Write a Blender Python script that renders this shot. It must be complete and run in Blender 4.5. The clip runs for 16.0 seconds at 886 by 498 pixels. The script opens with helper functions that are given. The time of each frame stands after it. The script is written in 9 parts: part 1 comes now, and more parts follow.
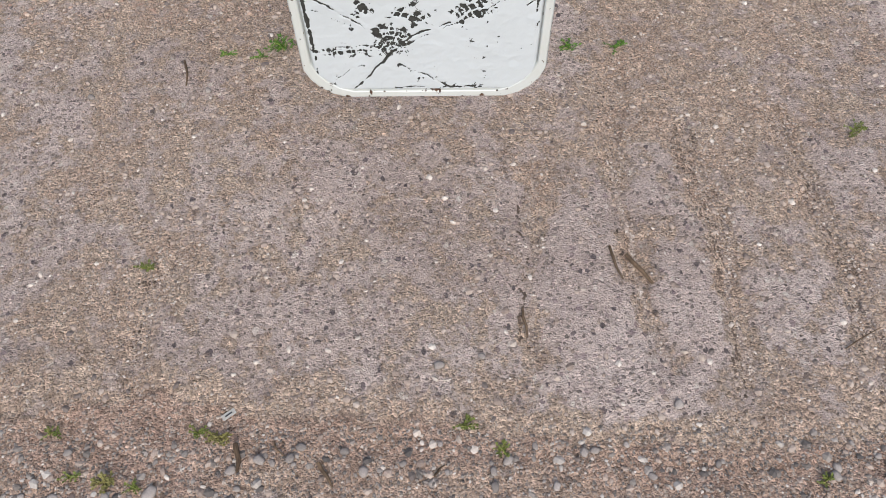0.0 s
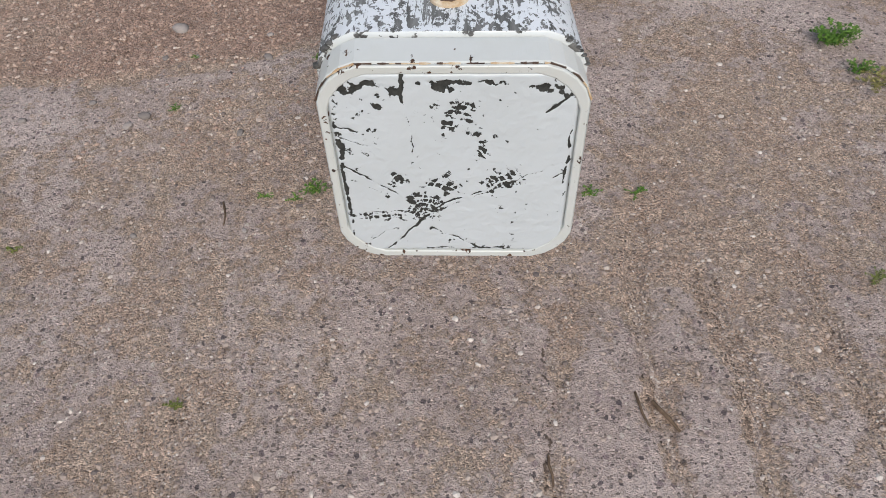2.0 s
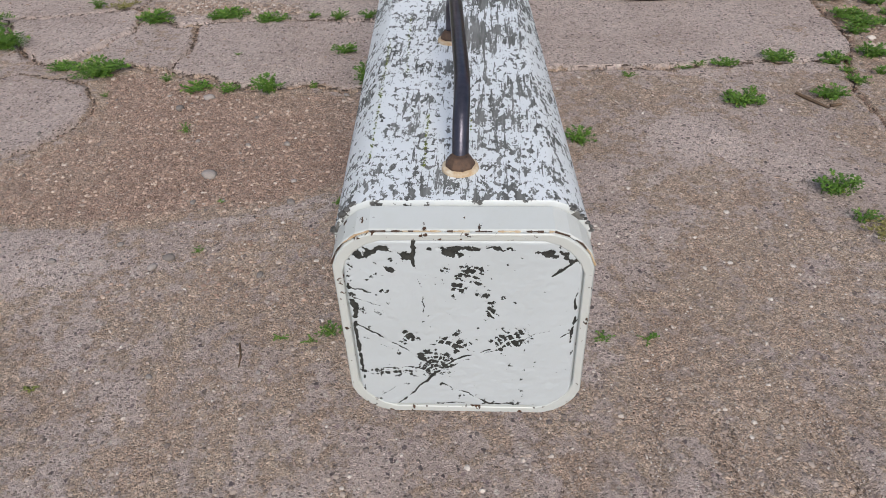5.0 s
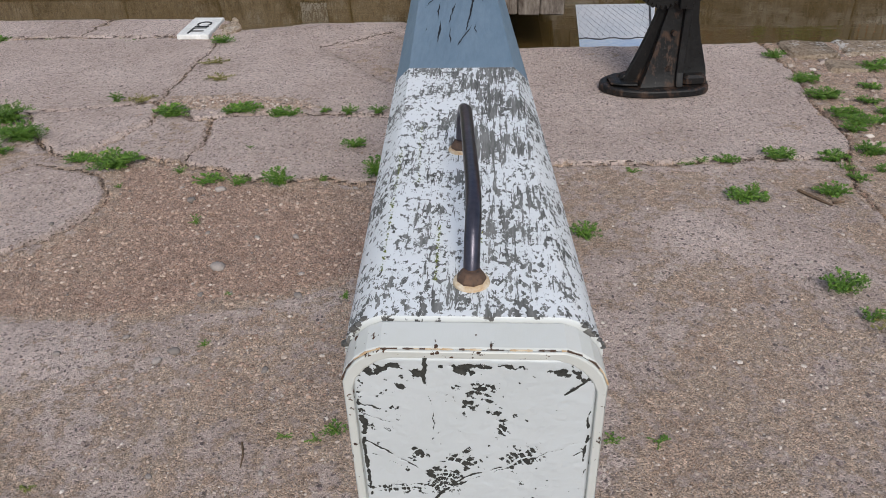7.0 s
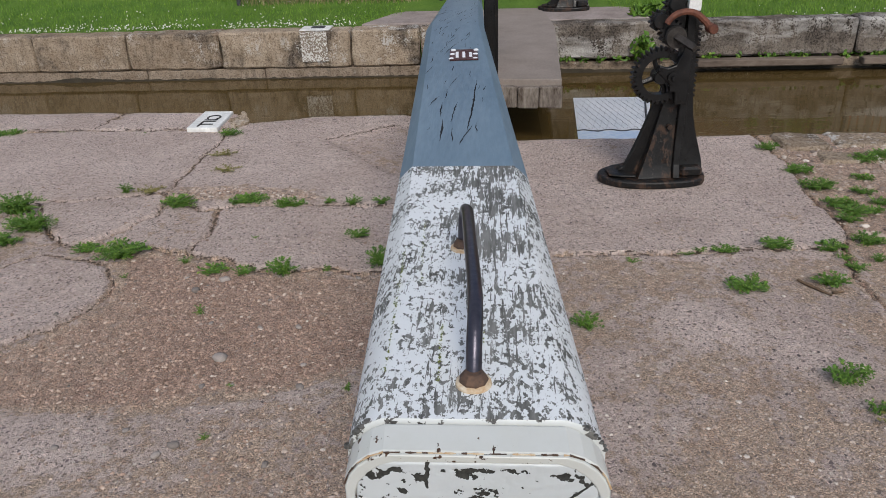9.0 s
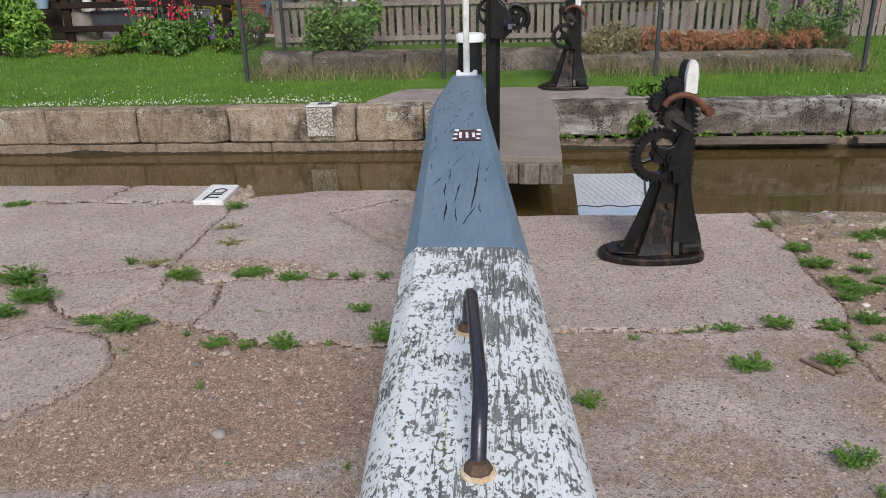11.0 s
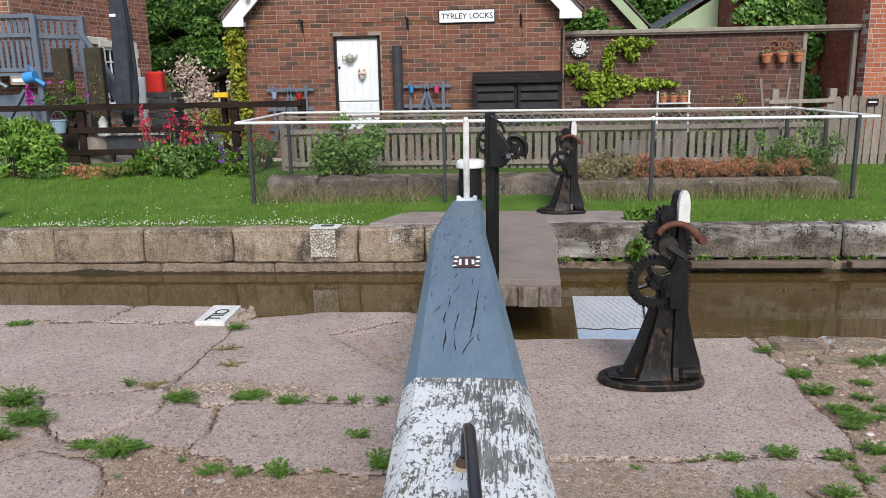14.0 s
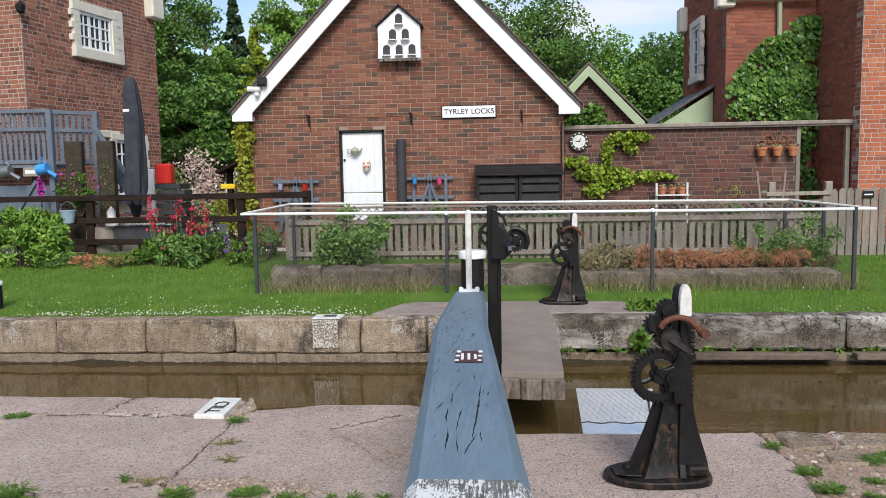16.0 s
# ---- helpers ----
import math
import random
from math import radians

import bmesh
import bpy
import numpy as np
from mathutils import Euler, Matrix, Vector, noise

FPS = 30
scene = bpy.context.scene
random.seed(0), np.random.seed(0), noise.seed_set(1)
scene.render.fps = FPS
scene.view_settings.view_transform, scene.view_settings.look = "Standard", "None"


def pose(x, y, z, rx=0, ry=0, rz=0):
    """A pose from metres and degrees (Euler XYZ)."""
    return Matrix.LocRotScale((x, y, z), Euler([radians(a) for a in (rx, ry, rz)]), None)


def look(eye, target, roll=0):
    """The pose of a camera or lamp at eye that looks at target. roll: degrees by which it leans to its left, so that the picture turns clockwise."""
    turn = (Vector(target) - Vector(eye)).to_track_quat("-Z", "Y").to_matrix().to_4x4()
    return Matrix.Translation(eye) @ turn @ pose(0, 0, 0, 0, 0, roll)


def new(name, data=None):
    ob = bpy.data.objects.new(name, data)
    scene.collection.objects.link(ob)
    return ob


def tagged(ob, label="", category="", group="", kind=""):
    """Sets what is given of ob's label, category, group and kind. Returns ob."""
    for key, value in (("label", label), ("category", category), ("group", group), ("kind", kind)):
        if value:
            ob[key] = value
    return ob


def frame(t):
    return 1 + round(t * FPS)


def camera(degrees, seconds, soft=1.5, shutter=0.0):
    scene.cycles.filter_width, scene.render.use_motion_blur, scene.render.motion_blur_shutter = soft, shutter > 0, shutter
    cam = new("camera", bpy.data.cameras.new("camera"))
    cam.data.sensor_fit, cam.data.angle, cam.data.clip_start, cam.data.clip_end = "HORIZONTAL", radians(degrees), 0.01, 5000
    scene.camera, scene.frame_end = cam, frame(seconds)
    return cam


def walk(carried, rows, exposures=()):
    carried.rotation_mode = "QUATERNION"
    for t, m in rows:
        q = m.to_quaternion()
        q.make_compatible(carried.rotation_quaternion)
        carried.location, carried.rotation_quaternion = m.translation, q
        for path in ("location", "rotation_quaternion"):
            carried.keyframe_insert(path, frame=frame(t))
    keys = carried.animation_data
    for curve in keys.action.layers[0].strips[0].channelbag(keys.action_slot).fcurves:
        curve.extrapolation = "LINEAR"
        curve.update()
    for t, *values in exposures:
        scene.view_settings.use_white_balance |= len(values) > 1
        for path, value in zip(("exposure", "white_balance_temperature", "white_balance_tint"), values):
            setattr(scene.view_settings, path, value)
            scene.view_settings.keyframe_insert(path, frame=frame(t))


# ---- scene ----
cam = camera(61.3, 16.0, soft=0.5)
PATH = [
    (0, (0.035, -0.769, 1.475), (0.015, 0.278, -0.229), -1.3),
    (0.5, (0.032, -0.764, 1.483), (-0.005, 0.329, -0.192), -2.0),
    (1, (0.032, -0.75, 1.501), (-0.019, 0.404, -0.131), -2.5),
    (1.5, (0.029, -0.743, 1.519), (-0.035, 0.485, -0.058), -2.6),
    (2, (0.024, -0.745, 1.534), (-0.052, 0.559, 0.019), -2.3),
    (2.5, (0.025, -0.744, 1.546), (-0.065, 0.618, 0.084), -2.1),
    (3, (0.028, -0.738, 1.554), (-0.068, 0.664, 0.131), -2.1),
    (3.5, (0.031, -0.734, 1.557), (-0.07, 0.704, 0.17), -2.2),
    (5.8, (0.034, -0.741, 1.593), (-0.096, 0.855, 0.394), -2.4),
    (6, (0.033, -0.726, 1.595), (-0.095, 0.882, 0.411), -2.2),
    (6.5, (0.03, -0.717, 1.605), (-0.101, 0.924, 0.469), -2.2),
    (7, (0.024, -0.716, 1.618), (-0.11, 0.959, 0.533), -2.1),
    (7.5, (0.023, -0.72, 1.627), (-0.114, 0.987, 0.595), -2.1),
    (8, (0.022, -0.72, 1.635), (-0.119, 1.015, 0.651), -2.1),
    (8.5, (0.023, -0.72, 1.645), (-0.118, 1.041, 0.707), -2.1),
    (9, (0.025, -0.725, 1.652), (-0.115, 1.061, 0.763), -2.1),
    (11.3, (0.017, -0.737, 1.689), (-0.126, 1.141, 0.997), -1.45),
    (11.5, (0.016, -0.738, 1.691), (-0.127, 1.141, 1.02), -1.4),
    (12, (0.019, -0.743, 1.699), (-0.123, 1.151, 1.074), -1.4),
    (12.5, (0.022, -0.751, 1.706), (-0.122, 1.159, 1.131), -1.3),
    (13, (0.022, -0.764, 1.72), (-0.124, 1.16, 1.194), -1.2),
    (13.5, (0.023, -0.765, 1.727), (-0.123, 1.173, 1.256), -1.2),
    (14, (0.025, -0.775, 1.735), (-0.117, 1.176, 1.319), -1.1),
    (14.5, (0.027, -0.783, 1.742), (-0.114, 1.179, 1.381), -0.9),
    (15, (0.024, -0.79, 1.749), (-0.114, 1.182, 1.448), -0.8),
    (15.5, (0.029, -0.791, 1.76), (-0.112, 1.19, 1.52), -0.9),
    (16, (0.028, -0.801, 1.77), (-0.119, 1.185, 1.586), -1.0),
]
EXPOSURE = [(0, 0.50), (1.0, 0.47), (1.5, 0.23), (2.5, 0.25), (3.5, 0.20), (6, 0.18), (7, 0.16), (8, 0.12), (9, 0.08), (11.5, 0.28), (12.5, 0.28), (13, 0.29), (14.5, 0.43), (16, 0.40)]
walk(cam, [(t, look(e, a, r)) for t, e, a, r in PATH], EXPOSURE)

# ---- world, sun, exposure ----
world = bpy.data.worlds.new("sky")
scene.world = world
world.use_nodes = True
wn, wl = world.node_tree.nodes, world.node_tree.links
wn.clear()
SUN_EL, SUN_ROT = radians(40), radians(168)
w_sky = wn.new("ShaderNodeTexSky")
w_sky.sky_type, w_sky.sun_disc, w_sky.sun_elevation, w_sky.sun_rotation = "NISHITA", False, SUN_EL, SUN_ROT
w_sky.dust_density, w_sky.ozone_density = 0.8, 1.8
w_co = wn.new("ShaderNodeTexCoord")
w_map = wn.new("ShaderNodeMapping")
w_map.inputs["Scale"].default_value = (1.0, 1.0, 3.2)
w_noise = wn.new("ShaderNodeTexNoise")
w_noise.inputs["Scale"].default_value, w_noise.inputs["Detail"].default_value = 2.6, 7.0
w_ramp = wn.new("ShaderNodeValToRGB")
w_ramp.color_ramp.elements[0].position, w_ramp.color_ramp.elements[1].position = 0.455, 0.61
w_mix = wn.new("ShaderNodeMix")
w_mix.data_type = "RGBA"
w_mix.inputs["B"].default_value = (5.0, 5.3, 6.0, 1)
w_bg, w_out = wn.new("ShaderNodeBackground"), wn.new("ShaderNodeOutputWorld")
w_bg.inputs["Strength"].default_value = 0.13
wl.new(w_co.outputs["Generated"], w_map.inputs["Vector"])
wl.new(w_map.outputs["Vector"], w_noise.inputs["Vector"])
wl.new(w_noise.outputs["Fac"], w_ramp.inputs["Fac"])
wl.new(w_ramp.outputs["Color"], w_mix.inputs["Factor"])
wl.new(w_sky.outputs["Color"], w_mix.inputs["A"])
wl.new(w_mix.outputs["Result"], w_bg.inputs["Color"])
wl.new(w_bg.outputs["Background"], w_out.inputs["Surface"])

sun = new("sun", bpy.data.lights.new("sun", "SUN"))
sun.data.energy, sun.data.angle, sun.data.color = 2.6, radians(24), (1.0, 0.935, 0.85)
sun.matrix_world = look((0, 0, 20), Vector((0, 0, 20)) - Vector((math.sin(SUN_ROT) * math.cos(SUN_EL), math.cos(SUN_ROT) * math.cos(SUN_EL), math.sin(SUN_EL))))


# ---- materials ----
def nodes_of(name):
    m = bpy.data.materials.new(name)
    m.use_nodes = True
    t = m.node_tree
    return m, t.nodes, t.links, t.nodes["Principled BSDF"]


def n_noise(n, l, co, scale, detail=4.0, rough=0.6, stretch=None):
    if stretch:
        mp = n.new("ShaderNodeMapping")
        mp.inputs["Scale"].default_value = stretch
        l.new(co, mp.inputs["Vector"])
        co = mp.outputs["Vector"]
    t = n.new("ShaderNodeTexNoise")
    t.inputs["Scale"].default_value, t.inputs["Detail"].default_value, t.inputs["Roughness"].default_value = scale, detail, rough
    l.new(co, t.inputs["Vector"])
    return t.outputs["Fac"]


def n_ramp(n, l, fac, p0, p1, c0=(0, 0, 0), c1=(1, 1, 1)):
    r = n.new("ShaderNodeValToRGB")
    e = r.color_ramp.elements
    e[0].position, e[1].position, e[0].color, e[1].color = p0, p1, (*c0, 1), (*c1, 1)
    l.new(fac, r.inputs["Fac"])
    return r.outputs["Color"]


def n_mix(n, l, fac, a, b, mode="MIX"):
    x = n.new("ShaderNodeMix")
    x.data_type, x.blend_type = "RGBA", mode
    for key, v in (("Factor", fac), ("A", a), ("B", b)):
        if isinstance(v, (int, float)):
            x.inputs[key].default_value = v
        elif isinstance(v, tuple):
            x.inputs[key].default_value = (*v, 1)
        else:
            l.new(v, x.inputs[key])
    return x.outputs["Result"]


def n_math(n, l, op, a, b=0.0):
    x = n.new("ShaderNodeMath")
    x.operation = op
    for i, v in enumerate((a, b)):
        if isinstance(v, (int, float)):
            x.inputs[i].default_value = v
        else:
            l.new(v, x.inputs[i])
    return x.outputs[0]


def n_bump(n, l, bsdf, height, strength, distance):
    b = n.new("ShaderNodeBump")
    b.inputs["Strength"].default_value, b.inputs["Distance"].default_value = strength, distance
    l.new(height, b.inputs["Height"])
    l.new(b.outputs["Normal"], bsdf.inputs["Normal"])


def coords(n):
    return n.new("ShaderNodeTexCoord").outputs["Object"]


def plain(name, a, b, rough=0.7, scale=6.0, fine=60.0, bump=0.3, metal=0.0, stretch=None, vary=0.0, dist=0.004, spec=0.22):
    """Two colours mixed by a broad and a fine noise, with grain in relief."""
    m, n, l, s = nodes_of(name)
    co = coords(n)
    broad, grain = n_noise(n, l, co, scale, 5, 0.6, stretch), n_noise(n, l, co, fine, 4, 0.65, stretch)
    col = n_mix(n, l, n_ramp(n, l, n_math(n, l, "ADD", n_math(n, l, "MULTIPLY", broad, 0.6), n_math(n, l, "MULTIPLY", grain, 0.4)), 0.36, 0.64), a, b)
    if vary:
        rnd = n.new("ShaderNodeObjectInfo").outputs["Random"]
        hs = n.new("ShaderNodeHueSaturation")
        l.new(n_math(n, l, "ADD", 1.0 - vary / 2, n_math(n, l, "MULTIPLY", rnd, vary)), hs.inputs["Value"])
        l.new(col, hs.inputs["Color"])
        col = hs.outputs["Color"]
    l.new(col, s.inputs["Base Color"])
    s.inputs["Roughness"].default_value, s.inputs["Metallic"].default_value = rough, metal
    s.inputs["Specular IOR Level"].default_value = spec
    n_bump(n, l, s, grain, bump, dist)
    return m


def leaf_mat(name, a, b, c=None, rough=0.5):
    """Leaf colours that differ from leaf to leaf."""
    m, n, l, s = nodes_of(name)
    g = n.new("ShaderNodeNewGeometry").outputs["Random Per Island"]
    r = n.new("ShaderNodeValToRGB")
    e = r.color_ramp.elements
    e[0].color, e[1].color = (*a, 1), (*b, 1)
    if c:
        x = e.new(0.9)
        x.color = (*b, 1)
        e[2].color = (*c, 1)
    l.new(g, r.inputs["Fac"])
    big = n_noise(n, l, coords(n), 2.5, 3)
    col = n_mix(n, l, n_ramp(n, l, big, 0.35, 0.7), r.outputs["Color"], n_mix(n, l, 1.0, r.outputs["Color"], (0.72, 0.75, 0.7), "MULTIPLY"))
    l.new(col, s.inputs["Base Color"])
    s.inputs["Roughness"].default_value = rough
    s.inputs["Specular IOR Level"].default_value = 0.25
    l.new(n_mix(n, l, 1.0, col, (0.7, 0.8, 0.4), "MULTIPLY"), s.inputs["Subsurface Radius"])
    return m


def brick_mat(name, cols, soot=0.0, soot_col=(0.06, 0.045, 0.04)):
    """Fired clay: each brick its own red or brown, with grain and smuts."""
    m, n, l, s = nodes_of(name)
    co = coords(n)
    rnd = n_math(n, l, "FRACT", n_math(n, l, "ADD", n.new("ShaderNodeObjectInfo").outputs["Random"], n.new("ShaderNodeNewGeometry").outputs["Random Per Island"]))
    r = n.new("ShaderNodeValToRGB")
    e = r.color_ramp.elements
    while len(e) < len(cols):
        e.new(0.5)
    for i, c in enumerate(cols):
        e[i].position, e[i].color = i / (len(cols) - 1), (*c, 1)
    l.new(rnd, r.inputs["Fac"])
    pos = n.new("ShaderNodeNewGeometry").outputs["Position"]
    grain = n_noise(n, l, pos, 45, 5, 0.7)
    col = n_mix(n, l, n_ramp(n, l, grain, 0.3, 0.75), r.outputs["Color"], n_mix(n, l, 1.0, r.outputs["Color"], (0.66, 0.62, 0.6), "MULTIPLY"))
    stain = n_ramp(n, l, n_noise(n, l, pos, 0.9, 6, 0.6), 0.46 - soot * 0.2, 0.75)
    col = n_mix(n, l, n_math(n, l, "MULTIPLY", stain, 0.25 + soot), col, soot_col)
    l.new(col, s.inputs["Base Color"])
    s.inputs["Roughness"].default_value, s.inputs["Specular IOR Level"].default_value = 0.9, 0.15
    n_bump(n, l, s, grain, 0.5, 0.004)
    return m


def concrete_mat():
    """Old concrete with its stones worn bare, and earth and grit lying on it where the dirt value is high."""
    m, n, l, s = nodes_of("worn_concrete")
    co = coords(n)
    at = n.new("ShaderNodeAttribute")
    at.attribute_name = "dirt"
    warp = n.new("ShaderNodeTexNoise")
    warp.inputs["Scale"].default_value, warp.inputs["Detail"].default_value = 70, 3
    l.new(co, warp.inputs["Vector"])
    shift = n.new("ShaderNodeVectorMath")
    shift.operation = "MULTIPLY_ADD"
    l.new(warp.outputs["Color"], shift.inputs[0])
    shift.inputs[1].default_value = (0.012, 0.012, 0.0)
    l.new(co, shift.inputs[2])

    def cells(scale, off, sx=1.0, sy=1.0):
        mp = n.new("ShaderNodeMapping")
        mp.inputs["Location"].default_value, mp.inputs["Scale"].default_value = (off, off, 0), (sx, sy, 0.15)
        l.new(shift.outputs[0], mp.inputs["Vector"])
        v = n.new("ShaderNodeTexVoronoi")
        v.inputs["Scale"].default_value, v.inputs["Randomness"].default_value = scale, 1.0
        l.new(mp.outputs["Vector"], v.inputs["Vector"])
        sep = n.new("ShaderNodeSeparateColor")
        l.new(v.outputs["Color"], sep.inputs["Color"])
        return v.outputs["Distance"], sep.outputs[0], sep.outputs[1]

    def toned(col, r, lo, hi):
        g = n_math(n, l, "ADD", lo, n_math(n, l, "MULTIPLY", r, hi - lo))
        c = n.new("ShaderNodeCombineColor")
        for i in range(3):
            l.new(g, c.inputs[i])
        return n_mix(n, l, 1.0, col, c.outputs["Color"], "MULTIPLY")
    broad, mid = n_noise(n, l, co, 1.7, 6, 0.62), n_noise(n, l, co, 13, 6, 0.7)
    fine = n_noise(n, l, co, 160, 6, 0.8)
    d0, a0, b0 = cells(95, 1.3, 1.0, 1.35)
    d1, a1, b1 = cells(52, 0.0, 1.25, 1.0)
    d2, a2, b2 = cells(240, 3.7)
    d3, a3, b3 = cells(120, 6.1)
    cement = n_mix(n, l, n_ramp(n, l, broad, 0.40, 0.62), (0.575, 0.460, 0.408), (0.715, 0.590, 0.535))
    cement = n_mix(n, l, n_ramp(n, l, mid, 0.38, 0.66), n_mix(n, l, 1.0, cement, (0.84, 0.82, 0.80), "MULTIPLY"), cement)
    grainy = n_noise(n, l, co, 48, 5, 0.75)
    cement = toned(toned(cement, fine, 0.30, 1.68), n_ramp(n, l, grainy, 0.30, 0.70), 0.70, 1.26)
    # bare stones: most near the cement's tone, a few dark or pale
    st = toned(n_mix(n, l, a0, (0.50, 0.405, 0.375), (0.66, 0.545, 0.485)), b0, 0.24, 1.48)
    # each stone darkens towards its rim: shade of the gaps put into the colour
    st = n_mix(n, l, n_ramp(n, l, d0, 0.26, 0.42), st, n_mix(n, l, 1.0, st, (0.42, 0.40, 0.38), "MULTIPLY"))
    ragged = n_math(n, l, "MULTIPLY", n_math(n, l, "SUBTRACT", fine, 0.5), 0.7)
    d1 = n_math(n, l, "ADD", d1, ragged)
    in0 = n_math(n, l, "MULTIPLY", n_math(n, l, "LESS_THAN", n_math(n, l, "ADD", d0, ragged), 0.46), n_math(n, l, "GREATER_THAN", a0, 0.30))
    col = n_mix(n, l, n_math(n, l, "MULTIPLY", in0, 0.9), cement, st)
    r = n.new("ShaderNodeValToRGB")
    e = r.color_ramp.elements
    e[0].color, e[1].color = (0.13, 0.105, 0.10, 1), (0.70, 0.62, 0.54, 1)
    for q, c in ((0.14, (0.17, 0.135, 0.135, 1)), (0.26, (0.34, 0.255, 0.245, 1)), (0.55, (0.52, 0.41, 0.37, 1)), (0.8, (0.60, 0.50, 0.45, 1))):
        x = e.new(q)
        x.color = c
    l.new(b1, r.inputs["Fac"])
    in1 = n_math(n, l, "MULTIPLY", n_math(n, l, "LESS_THAN", d1, n_math(n, l, "MULTIPLY", a1, 0.46)), n_math(n, l, "GREATER_THAN", a1, 0.40))
    col = n_mix(n, l, in1, col, r.outputs["Color"])
    # sand and grit
    sand = n_mix(n, l, n_ramp(n, l, n_noise(n, l, co, 4.5, 4), 0.35, 0.65), (0.515, 0.378, 0.285), (0.535, 0.415, 0.315))
    sand = n_mix(n, l, n_ramp(n, l, n_math(n, l, "ADD", at.outputs["Fac"], n_math(n, l, "MULTIPLY", n_math(n, l, "SUBTRACT", mid, 0.5), 0.6)), 0.66, 0.96), sand, (0.440, 0.298, 0.228))
    sand = toned(toned(toned(sand, a2, 0.44, 1.52), fine, 0.34, 1.60), n_ramp(n, l, grainy, 0.30, 0.70), 0.62, 1.34)
    sand = n_mix(n, l, n_ramp(n, l, n_noise(n, l, co, 27, 6, 0.75), 0.42, 0.60), n_mix(n, l, 1.0, sand, (0.74, 0.70, 0.67), "MULTIPLY"), sand)
    in3 = n_math(n, l, "MULTIPLY", n_math(n, l, "LESS_THAN", n_math(n, l, "ADD", d3, ragged), 0.36), n_math(n, l, "GREATER_THAN", a3, 0.55))
    sand = n_mix(n, l, in3, sand, toned(n_mix(n, l, a3, (0.30, 0.22, 0.18), (0.55, 0.46, 0.38)), b3, 0.45, 1.15))
    edge = n_math(n, l, "ADD", at.outputs["Fac"], n_math(n, l, "ADD", n_math(n, l, "MULTIPLY", n_math(n, l, "SUBTRACT", mid, 0.5), 2.1), n_math(n, l, "MULTIPLY", n_math(n, l, "SUBTRACT", fine, 0.5), 0.5)))
    cover = n_ramp(n, l, edge, 0.40, 0.58)
    col = n_mix(n, l, n_math(n, l, "MULTIPLY", cover, 0.9), col, sand)
    l.new(col, s.inputs["Base Color"])
    s.inputs["Roughness"].default_value = 0.95
    s.inputs["Specular IOR Level"].default_value = 0.2
    hgt = n_math(n, l, "ADD", n_math(n, l, "MULTIPLY", fine, 0.9), n_math(n, l, "MULTIPLY", n_math(n, l, "SUBTRACT", 0.6, d2), 0.6))
    hgt = n_math(n, l, "ADD", hgt, n_math(n, l, "MULTIPLY", n_math(n, l, "ADD", in1, in3), 0.4))
    clod = n_math(n, l, "SUBTRACT", 0.7, n_math(n, l, "ADD", d3, n_math(n, l, "MULTIPLY", ragged, 0.8)))
    hgt = n_math(n, l, "ADD", hgt, n_math(n, l, "MULTIPLY", n_math(n, l, "ADD", clod, n_math(n, l, "MULTIPLY", grainy, 0.8)), n_math(n, l, "ADD", 0.08, n_math(n, l, "MULTIPLY", cover, 0.40))))
    n_bump(n, l, s, hgt, 1.0, 0.009)
    return m


